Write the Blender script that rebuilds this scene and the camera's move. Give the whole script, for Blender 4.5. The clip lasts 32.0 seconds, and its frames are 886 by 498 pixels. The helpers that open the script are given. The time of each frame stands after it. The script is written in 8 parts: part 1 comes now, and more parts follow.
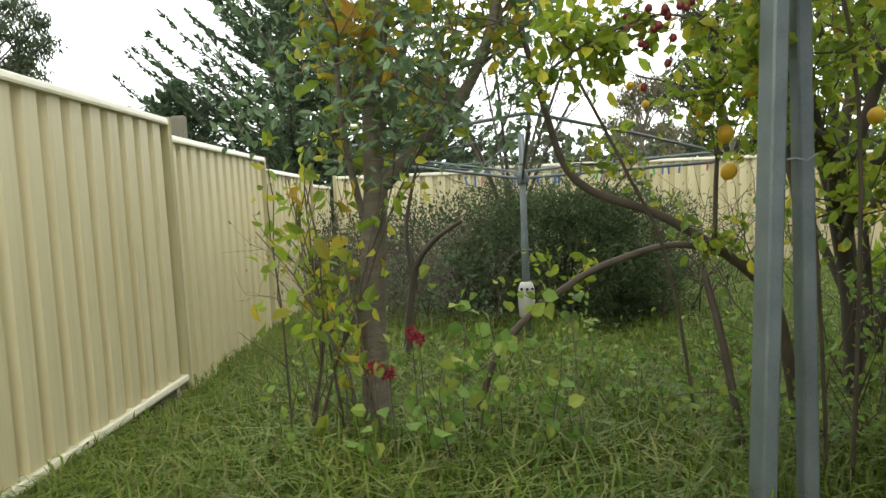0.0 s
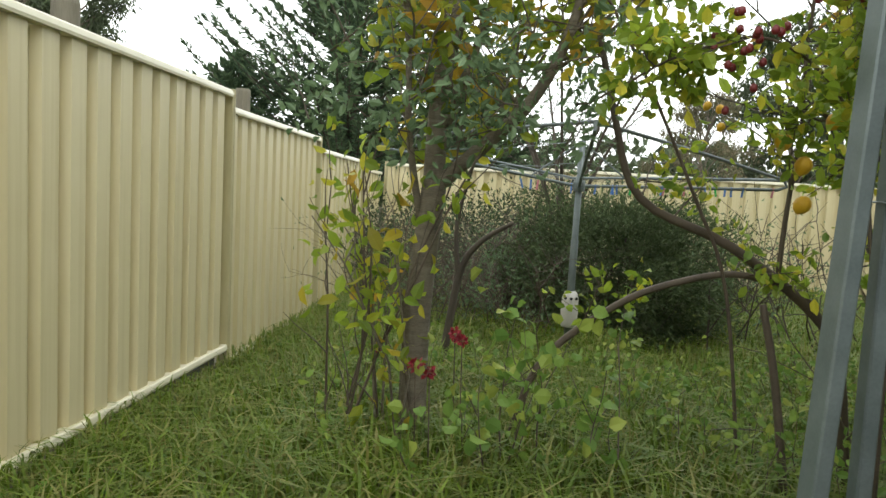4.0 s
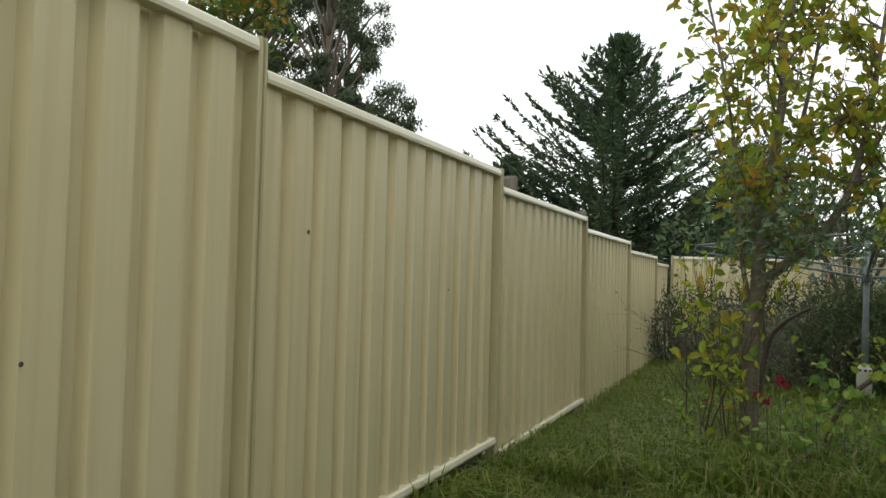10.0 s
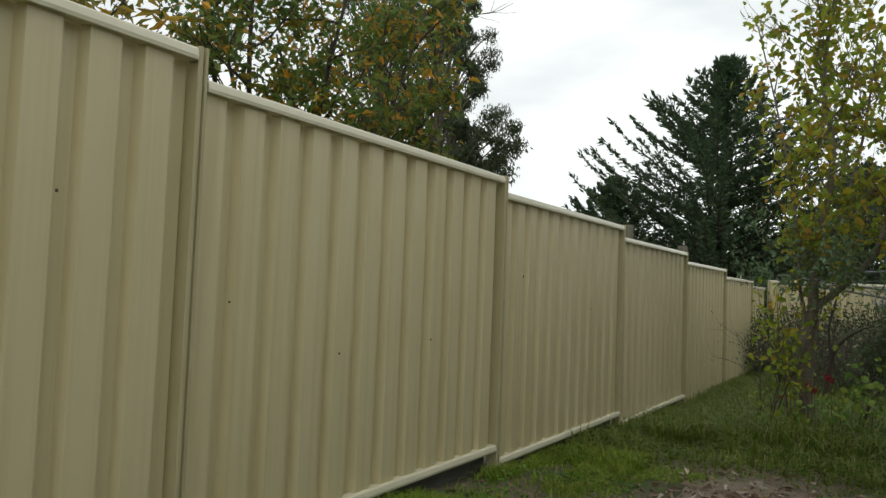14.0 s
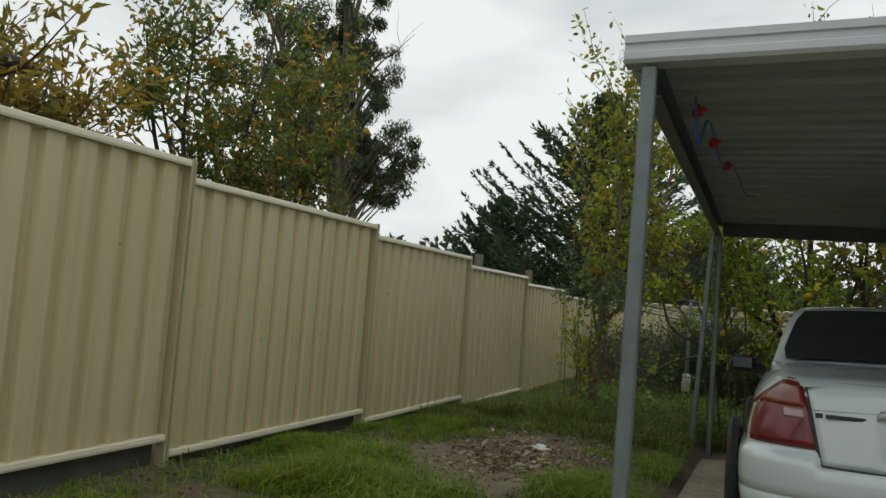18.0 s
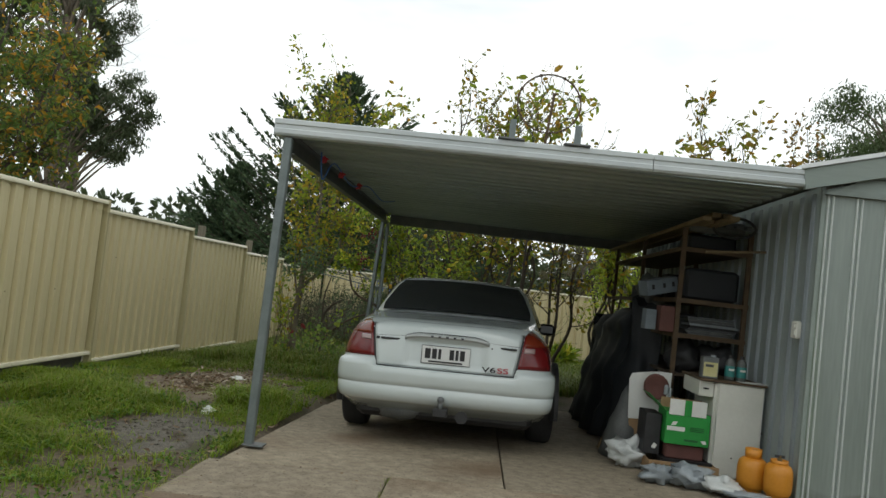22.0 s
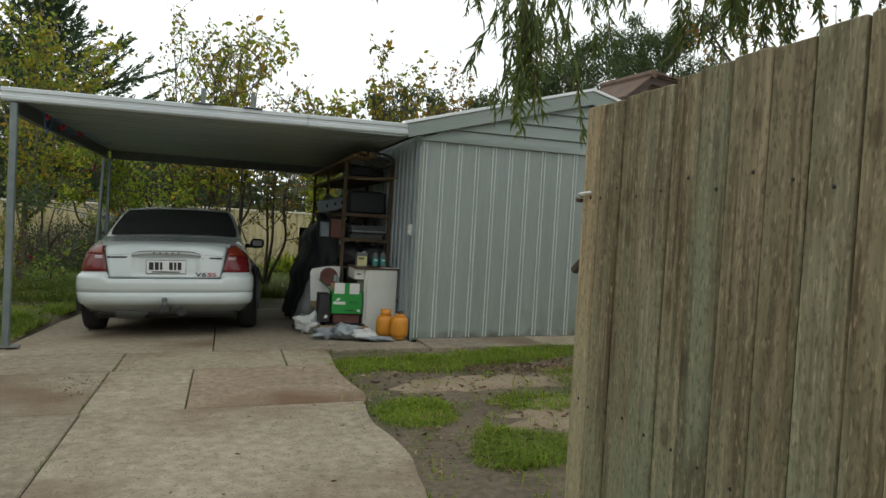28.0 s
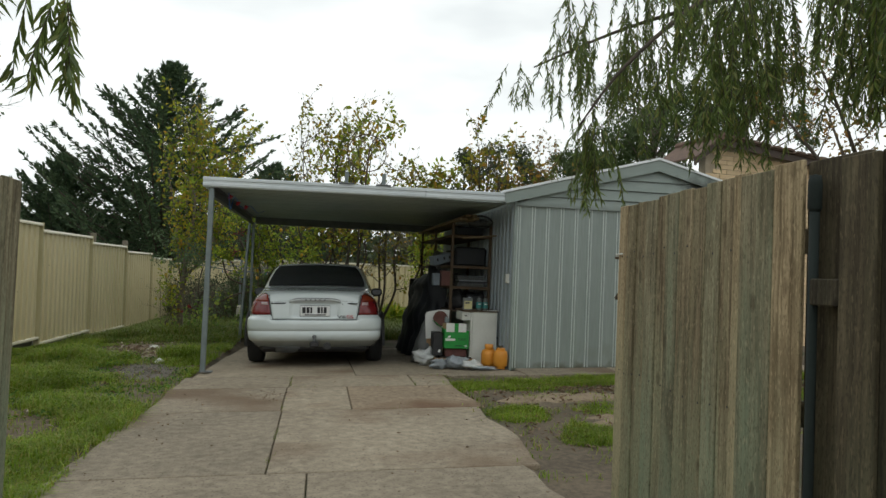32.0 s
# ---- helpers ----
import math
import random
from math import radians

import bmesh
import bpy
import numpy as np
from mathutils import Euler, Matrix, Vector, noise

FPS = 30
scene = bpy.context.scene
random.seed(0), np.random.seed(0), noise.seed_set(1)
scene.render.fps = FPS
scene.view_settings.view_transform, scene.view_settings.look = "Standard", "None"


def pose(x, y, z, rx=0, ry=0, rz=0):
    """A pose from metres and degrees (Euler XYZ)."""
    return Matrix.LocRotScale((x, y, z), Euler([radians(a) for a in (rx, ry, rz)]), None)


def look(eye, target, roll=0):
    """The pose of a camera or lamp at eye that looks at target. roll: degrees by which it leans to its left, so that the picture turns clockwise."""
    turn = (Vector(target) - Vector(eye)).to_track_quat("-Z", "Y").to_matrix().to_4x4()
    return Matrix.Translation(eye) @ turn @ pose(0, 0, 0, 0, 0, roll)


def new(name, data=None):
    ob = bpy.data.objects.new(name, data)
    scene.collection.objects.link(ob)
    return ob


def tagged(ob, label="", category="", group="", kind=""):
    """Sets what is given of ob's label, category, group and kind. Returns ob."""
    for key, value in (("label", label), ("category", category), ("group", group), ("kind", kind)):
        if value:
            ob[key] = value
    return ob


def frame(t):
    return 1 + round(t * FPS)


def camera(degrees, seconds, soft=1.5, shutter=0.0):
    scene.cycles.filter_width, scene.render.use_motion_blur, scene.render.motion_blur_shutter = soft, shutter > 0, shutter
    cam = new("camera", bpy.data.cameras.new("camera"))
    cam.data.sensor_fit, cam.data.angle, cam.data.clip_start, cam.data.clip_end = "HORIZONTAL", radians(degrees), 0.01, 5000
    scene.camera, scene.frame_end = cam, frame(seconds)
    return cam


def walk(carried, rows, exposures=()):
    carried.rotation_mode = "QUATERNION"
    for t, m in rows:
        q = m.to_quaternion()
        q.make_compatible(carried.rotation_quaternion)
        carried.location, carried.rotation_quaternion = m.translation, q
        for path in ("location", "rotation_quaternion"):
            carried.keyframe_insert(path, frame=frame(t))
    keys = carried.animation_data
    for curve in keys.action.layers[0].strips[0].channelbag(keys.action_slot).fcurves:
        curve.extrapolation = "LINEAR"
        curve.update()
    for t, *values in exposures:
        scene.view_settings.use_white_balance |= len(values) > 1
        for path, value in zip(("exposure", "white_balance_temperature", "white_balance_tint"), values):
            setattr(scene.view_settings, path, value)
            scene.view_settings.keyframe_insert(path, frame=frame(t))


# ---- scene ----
cam = camera(63.6, 32.0)
PATH = [
    (0, (-0.163, 0.081, 0.933), (-0.19, 2.076, 0.805), -2.4),
    (0.5, (-0.163, 0.075, 0.933), (-0.181, 2.071, 0.808), -2.7),
    (1, (-0.164, 0.069, 0.942), (-0.236, 2.064, 0.827), -4.6),
    (1.5, (-0.161, 0.102, 0.928), (-0.317, 2.093, 0.828), 2.7),
    (2, (-0.179, 0.115, 0.931), (-0.263, 2.11, 0.809), 4.7),
    (2.5, (-0.228, 0.177, 0.957), (-0.356, 2.169, 0.841), 6.5),
    (4.5, (-0.212, 0.11, 0.962), (-0.331, 2.1, 0.807), 2.5),
    (5, (-0.212, 0.116, 0.961), (-0.282, 2.113, 0.861), 2.6),
    (5.5, (-0.261, -0.081, 0.972), (-0.423, 1.913, 0.963), 3.9),
    (6, (-0.302, -0.305, 0.969), (-0.51, 1.684, 0.959), 3.6),
    (6.5, (-0.344, -0.522, 0.978), (-0.664, 1.453, 0.958), 4.3),
    (7, (-0.385, -0.781, 0.974), (-0.811, 1.173, 0.947), 4.4),
    (7.5, (-0.377, -1.006, 0.978), (-0.843, 0.938, 1.032), 4.1),
    (8, (-0.409, -1.205, 0.982), (-0.981, 0.711, 1.026), 2.4),
    (8.5, (-0.421, -1.359, 0.984), (-1.086, 0.526, 1.03), 2.1),
    (9, (-0.43, -1.55, 0.988), (-1.153, 0.314, 1.034), 2.4),
    (9.5, (-0.444, -1.737, 1.0), (-1.233, 0.1, 1.054), 2.4),
    (10, (-0.424, -1.904, 1.005), (-1.252, -0.084, 1.064), 2.3),
    (11, (-0.342, -2.457, 1.008), (-1.299, -0.701, 1.038), 1.3),
    (11.5, (-0.293, -2.742, 1.006), (-1.311, -1.021, 1.016), 2.2),
    (12, (-0.267, -3.014, 1.03), (-1.317, -1.312, 1.015), 2.3),
    (12.5, (-0.163, -3.321, 1.072), (-1.342, -1.706, 1.086), 2.3),
    (13, (-0.087, -3.501, 1.069), (-1.038, -1.742, 1.103), 3.5),
    (13.5, (0.047, -3.819, 1.123), (-0.926, -2.072, 1.141), 2.3),
    (14, (0.13, -4.047, 1.074), (-0.94, -2.36, 1.161), 3.0),
    (14.5, (0.255, -4.304, 1.108), (-0.932, -2.697, 1.204), 3.7),
    (16.5, (0.855, -5.118, 1.144), (-0.194, -3.421, 1.278), 5.4),
    (17, (0.966, -5.306, 1.157), (-0.013, -3.567, 1.291), 5.0),
    (17.5, (1.169, -5.552, 1.15), (0.254, -3.778, 1.276), 3.9),
    (18, (1.297, -5.775, 1.154), (0.477, -3.956, 1.283), 5.1),
    (18.5, (1.438, -6.029, 1.175), (0.705, -4.173, 1.303), 3.7),
    (19, (1.602, -6.266, 1.174), (0.973, -4.373, 1.317), 6.4),
    (19.5, (1.751, -6.546, 1.175), (1.232, -4.618, 1.283), 6.4),
    (20, (1.898, -6.773, 1.171), (1.457, -4.825, 1.28), 5.8),
    (20.5, (2.025, -7.053, 1.19), (1.673, -5.086, 1.292), 6.5),
    (21, (2.164, -7.344, 1.184), (1.854, -5.371, 1.285), 6.8),
    (21.5, (2.268, -7.61, 1.235), (2.074, -5.622, 1.335), 5.4),
    (22, (2.319, -7.785, 1.211), (2.191, -5.792, 1.322), 6.8),
    (22.5, (2.387, -7.995, 1.22), (2.314, -5.999, 1.328), 4.9),
    (23, (2.443, -8.22, 1.213), (2.487, -6.221, 1.218), 4.1),
    (23.5, (2.517, -8.516, 1.227), (2.688, -6.524, 1.212), 3.9),
    (24, (2.563, -8.745, 1.243), (2.773, -6.756, 1.215), 5.1),
    (24.5, (2.595, -8.969, 1.263), (2.869, -6.988, 1.233), 4.9),
    (25, (2.624, -9.137, 1.239), (3.044, -7.181, 1.228), 4.5),
    (25.5, (2.598, -9.19, 1.238), (3.104, -7.255, 1.232), 3.0),
    (27.5, (2.664, -9.786, 1.267), (3.144, -7.845, 1.213), 3.1),
    (28, (2.641, -9.964, 1.264), (3.224, -8.052, 1.204), 3.3),
    (28.5, (2.637, -10.14, 1.27), (3.242, -8.234, 1.234), 1.8),
    (29, (2.515, -10.388, 1.256), (3.047, -8.46, 1.307), 2.8),
    (29.5, (2.444, -10.598, 1.282), (2.867, -8.643, 1.315), 1.8),
    (30, (2.365, -10.813, 1.262), (2.743, -8.849, 1.291), 1.8),
    (30.5, (2.268, -10.979, 1.265), (2.567, -9.001, 1.275), 2.5),
    (31, (2.224, -11.148, 1.267), (2.473, -9.164, 1.276), 3.5),
    (31.5, (2.159, -11.306, 1.255), (2.438, -9.325, 1.275), 2.7),
    (32, (2.119, -11.543, 1.248), (2.456, -9.573, 1.317), 2.4),
]
EXPOSURES = [(0, 0.9, 6500, 5), (5, 0.75, 6500, 5), (7, 0.45, 6500, 5), (10, 0.08, 6500, 5), (12, -0.1, 6500, 5), (14, -0.4, 6500, 5), (17, -0.7, 6500, 5), (19, -0.62, 6500, 5), (20.5, -0.42, 6500, 5), (22, -0.22, 6500, 5), (25, -0.2, 6500, 5), (29, -0.28, 6500, 5), (32, -0.38, 6500, 5)]
walk(cam, [(t, look(eye, target, roll)) for t, eye, target, roll in PATH], EXPOSURES)

# ---- world and sun: an overcast autumn day ----
world = bpy.data.worlds.new("overcast_sky")
scene.world = world
world.use_nodes = True
wn, wl = world.node_tree.nodes, world.node_tree.links
wn.clear()
w_out = wn.new("ShaderNodeOutputWorld")
w_bg = wn.new("ShaderNodeBackground")
w_sky = wn.new("ShaderNodeTexSky")
w_sky.sky_type = "NISHITA"
w_sky.sun_disc = False
w_sky.sun_elevation = radians(48)
w_sky.sun_rotation = radians(-20)
w_coord = wn.new("ShaderNodeTexCoord")
w_map = wn.new("ShaderNodeMapping")
w_map.inputs["Scale"].default_value = (1.0, 1.0, 3.2)
w_noise = wn.new("ShaderNodeTexNoise")
w_noise.inputs["Scale"].default_value = 1.7
w_noise.inputs["Detail"].default_value = 5
w_noise.inputs["Roughness"].default_value = 0.5
w_ramp = wn.new("ShaderNodeValToRGB")
w_ramp.color_ramp.elements[0].position = 0.32
w_ramp.color_ramp.elements[0].color = (0.80, 0.855, 0.92, 1)
w_ramp.color_ramp.elements[1].position = 0.56
w_ramp.color_ramp.elements[1].color = (1.50, 1.515, 1.53, 1)
w_dim = wn.new("ShaderNodeMix")
w_dim.data_type = "RGBA"
w_dim.blend_type = "MULTIPLY"
w_dim.inputs["Factor"].default_value = 1.0
w_dim.inputs["B"].default_value = (0.06, 0.06, 0.06, 1)
w_mix = wn.new("ShaderNodeMix")
w_mix.data_type = "RGBA"
w_mix.inputs["Factor"].default_value = 0.92
wl.new(w_coord.outputs["Generated"], w_map.inputs["Vector"])
wl.new(w_map.outputs["Vector"], w_noise.inputs["Vector"])
wl.new(w_noise.outputs["Fac"], w_ramp.inputs["Fac"])
wl.new(w_sky.outputs["Color"], w_dim.inputs["A"])
wl.new(w_dim.outputs["Result"], w_mix.inputs["A"])
wl.new(w_ramp.outputs["Color"], w_mix.inputs["B"])
wl.new(w_mix.outputs["Result"], w_bg.inputs["Color"])
w_bg.inputs["Strength"].default_value = 1.0
wl.new(w_bg.outputs["Background"], w_out.inputs["Surface"])

sun_data = bpy.data.lights.new("sun", "SUN")
sun_data.energy = 0.4
sun_data.angle = radians(35)
sun_data.color = (1.0, 0.96, 0.9)
sun = new("sun", sun_data)
sun.matrix_world = look((0, 0, 30), (-8, 14, 0))


# ---- materials ----
def shade(name, c1, c2, scale=6.0, rough=0.6, metal=0.0, bump=0.0, stretch=(1, 1, 1), fine=0.5, c3=None, spots=0.0, vary=0.0, coat=0.0, grit=0.0, stains_reflections=(), streaks=None):
    """Two colours mixed by coarse and fine noise, with relief; c3: a third colour in patches; streaks: the tone of rain streaks; vary: a change from piece to piece."""
    m = bpy.data.materials.new(name)
    m.use_nodes = True
    n, l = m.node_tree.nodes, m.node_tree.links
    b = n["Principled BSDF"]
    b.inputs["Roughness"].default_value = rough
    b.inputs["Metallic"].default_value = metal
    b.inputs["Coat Weight"].default_value = coat
    tc = n.new("ShaderNodeTexCoord")
    mp = n.new("ShaderNodeMapping")
    mp.inputs["Scale"].default_value = stretch
    l.new(tc.outputs["Object"], mp.inputs["Vector"])
    vec = mp.outputs["Vector"]
    if vary:
        info = n.new("ShaderNodeObjectInfo")
        sc = n.new("ShaderNodeVectorMath")
        sc.operation = "SCALE"
        sc.inputs[0].default_value = (37.0, 23.0, 51.0)
        l.new(info.outputs["Random"], sc.inputs["Scale"])
        ad = n.new("ShaderNodeVectorMath")
        l.new(mp.outputs["Vector"], ad.inputs[0])
        l.new(sc.outputs["Vector"], ad.inputs[1])
        vec = ad.outputs["Vector"]
    big = n.new("ShaderNodeTexNoise")
    big.inputs["Scale"].default_value = scale
    big.inputs["Detail"].default_value = 6
    small = n.new("ShaderNodeTexNoise")
    small.inputs["Scale"].default_value = scale * 11
    small.inputs["Detail"].default_value = 4
    l.new(vec, big.inputs["Vector"])
    l.new(vec, small.inputs["Vector"])
    mixf = n.new("ShaderNodeMix")
    mixf.inputs["Factor"].default_value = fine * 0.6
    l.new(big.outputs["Fac"], mixf.inputs["A"])
    l.new(small.outputs["Fac"], mixf.inputs["B"])
    ramp = n.new("ShaderNodeMapRange")
    ramp.inputs["From Min"].default_value = 0.32
    ramp.inputs["From Max"].default_value = 0.68
    l.new(mixf.outputs["Result"], ramp.inputs["Value"])
    mix = n.new("ShaderNodeMix")
    mix.data_type = "RGBA"
    mix.inputs["A"].default_value = (*c1, 1)
    mix.inputs["B"].default_value = (*c2, 1)
    l.new(ramp.outputs["Result"], mix.inputs["Factor"])
    col = mix.outputs["Result"]
    if c3:
        pn = n.new("ShaderNodeTexNoise")
        pn.inputs["Scale"].default_value = scale * 0.37
        pn.inputs["Detail"].default_value = 7
        l.new(vec, pn.inputs["Vector"])
        pr = n.new("ShaderNodeMapRange")
        pr.inputs["From Min"].default_value = 0.66 - spots
        pr.inputs["From Max"].default_value = 0.76 - spots
        l.new(pn.outputs["Fac"], pr.inputs["Value"])
        m2 = n.new("ShaderNodeMix")
        m2.data_type = "RGBA"
        l.new(pr.outputs["Result"], m2.inputs["Factor"])
        l.new(col, m2.inputs["A"])
        m2.inputs["B"].default_value = (*c3, 1)
        col = m2.outputs["Result"]
    if grit:
        gn = n.new("ShaderNodeTexNoise")
        gn.inputs["Scale"].default_value = 70
        gn.inputs["Detail"].default_value = 3
        l.new(tc.outputs["Object"], gn.inputs["Vector"])
        gr = n.new("ShaderNodeMapRange")
        gr.inputs["From Min"].default_value = 0.56
        gr.inputs["From Max"].default_value = 0.70
        gr.inputs["To Max"].default_value = grit
        l.new(gn.outputs["Fac"], gr.inputs["Value"])
        gm = n.new("ShaderNodeMix")
        gm.data_type = "RGBA"
        l.new(gr.outputs["Result"], gm.inputs["Factor"])
        l.new(col, gm.inputs["A"])
        gm.inputs["B"].default_value = (c1[0] * 0.3, c1[1] * 0.3, c1[2] * 0.3, 1)
        col = gm.outputs["Result"]
    if streaks:
        km = n.new("ShaderNodeMapping")
        km.inputs["Scale"].default_value = (24, 24, 0.45)
        l.new(tc.outputs["Object"], km.inputs["Vector"])
        kn = n.new("ShaderNodeTexNoise")
        kn.inputs["Scale"].default_value = 1.0
        kn.inputs["Detail"].default_value = 5
        l.new(km.outputs["Vector"], kn.inputs["Vector"])
        kr = n.new("ShaderNodeMapRange")
        kr.inputs["From Min"].default_value = 0.50
        kr.inputs["From Max"].default_value = 0.78
        kr.inputs["To Max"].default_value = 0.42
        l.new(kn.outputs["Fac"], kr.inputs["Value"])
        kx = n.new("ShaderNodeMix")
        kx.data_type = "RGBA"
        l.new(kr.outputs["Result"], kx.inputs["Factor"])
        l.new(col, kx.inputs["A"])
        kx.inputs["B"].default_value = (*streaks, 1)
        col = kx.outputs["Result"]
    for (cx, cz, rx, rz), tone, strength in stains_reflections:
        sm = n.new("ShaderNodeMapping")
        sm.inputs["Location"].default_value = (-cx / rx, 0, -cz / rz)
        sm.inputs["Scale"].default_value = (1 / rx, 0, 1 / rz)
        l.new(tc.outputs["Object"], sm.inputs["Vector"])
        ln = n.new("ShaderNodeVectorMath")
        ln.operation = "LENGTH"
        l.new(sm.outputs["Vector"], ln.inputs[0])
        sn = n.new("ShaderNodeTexNoise")
        sn.inputs["Scale"].default_value = 7
        sn.inputs["Detail"].default_value = 6
        l.new(tc.outputs["Object"], sn.inputs["Vector"])
        sa = n.new("ShaderNodeMath")
        sa.operation = "MULTIPLY_ADD"
        sa.inputs[1].default_value = 2.6
        l.new(sn.outputs["Fac"], sa.inputs[0])
        l.new(ln.outputs["Value"], sa.inputs[2])
        sr = n.new("ShaderNodeMapRange")
        sr.inputs["From Min"].default_value = 2.3
        sr.inputs["From Max"].default_value = 1.2
        sr.inputs["To Max"].default_value = strength
        l.new(sa.outputs["Value"], sr.inputs["Value"])
        sx = n.new("ShaderNodeMix")
        sx.data_type = "RGBA"
        l.new(sr.outputs["Result"], sx.inputs["Factor"])
        l.new(col, sx.inputs["A"])
        sx.inputs["B"].default_value = (*tone, 1)
        col = sx.outputs["Result"]
    if vary:
        hsv = n.new("ShaderNodeHueSaturation")
        vr = n.new("ShaderNodeMapRange")
        vr.inputs["To Min"].default_value = 1 - vary
        vr.inputs["To Max"].default_value = 1 + vary
        l.new(info.outputs["Random"], vr.inputs["Value"])
        l.new(vr.outputs["Result"], hsv.inputs["Value"])
        l.new(col, hsv.inputs["Color"])
        col = hsv.outputs["Color"]
    l.new(col, b.inputs["Base Color"])
    rr = n.new("ShaderNodeMapRange")
    rr.inputs["To Min"].default_value = max(0.02, rough - 0.1)
    rr.inputs["To Max"].default_value = min(1, rough + 0.12)
    l.new(mixf.outputs["Result"], rr.inputs["Value"])
    l.new(rr.outputs["Result"], b.inputs["Roughness"])
    if bump:
        bp = n.new("ShaderNodeBump")
        bp.inputs["Strength"].default_value = min(1.0, bump)
        bp.inputs["Distance"].default_value = 0.01
        l.new(mixf.outputs["Result"], bp.inputs["Height"])
        l.new(bp.outputs["Normal"], b.inputs["Normal"])
    return m


def foliage(name, colours, through_light=0.35, rough=0.5):
    """Leaves whose colour changes from leaf to leaf along the given colours."""
    m = bpy.data.materials.new(name)
    m.use_nodes = True
    n, l = m.node_tree.nodes, m.node_tree.links
    b = n["Principled BSDF"]
    out = n["Material Output"]
    b.inputs["Roughness"].default_value = rough
    b.inputs["Specular IOR Level"].default_value = 0.35
    geo = n.new("ShaderNodeNewGeometry")
    ramp = n.new("ShaderNodeValToRGB")
    els = ramp.color_ramp.elements
    for i, c in enumerate(colours):
        at = i / (len(colours) - 1)
        e = els[i] if i < 2 else els.new(at)
        e.position, e.color = at, (*c, 1)
    l.new(geo.outputs["Random Per Island"], ramp.inputs["Fac"])
    tc = n.new("ShaderNodeTexCoord")
    ns = n.new("ShaderNodeTexNoise")
    ns.inputs["Scale"].default_value = 2.2
    ns.inputs["Detail"].default_value = 3
    l.new(tc.outputs["Object"], ns.inputs["Vector"])
    mr = n.new("ShaderNodeMapRange")
    mr.inputs["To Min"].default_value = 0.55
    mr.inputs["To Max"].default_value = 1.45
    l.new(ns.outputs["Fac"], mr.inputs["Value"])
    hv = n.new("ShaderNodeHueSaturation")
    l.new(mr.outputs["Result"], hv.inputs["Value"])
    l.new(ramp.outputs["Color"], hv.inputs["Color"])
    l.new(hv.outputs["Color"], b.inputs["Base Color"])
    tr = n.new("ShaderNodeBsdfTranslucent")
    l.new(hv.outputs["Color"], tr.inputs["Color"])
    ms = n.new("ShaderNodeMixShader")
    ms.inputs["Fac"].default_value = through_light
    l.new(b.outputs["BSDF"], ms.inputs[1])
    l.new(tr.outputs["BSDF"], ms.inputs[2])
    l.new(ms.outputs["Shader"], out.inputs["Surface"])
    return m


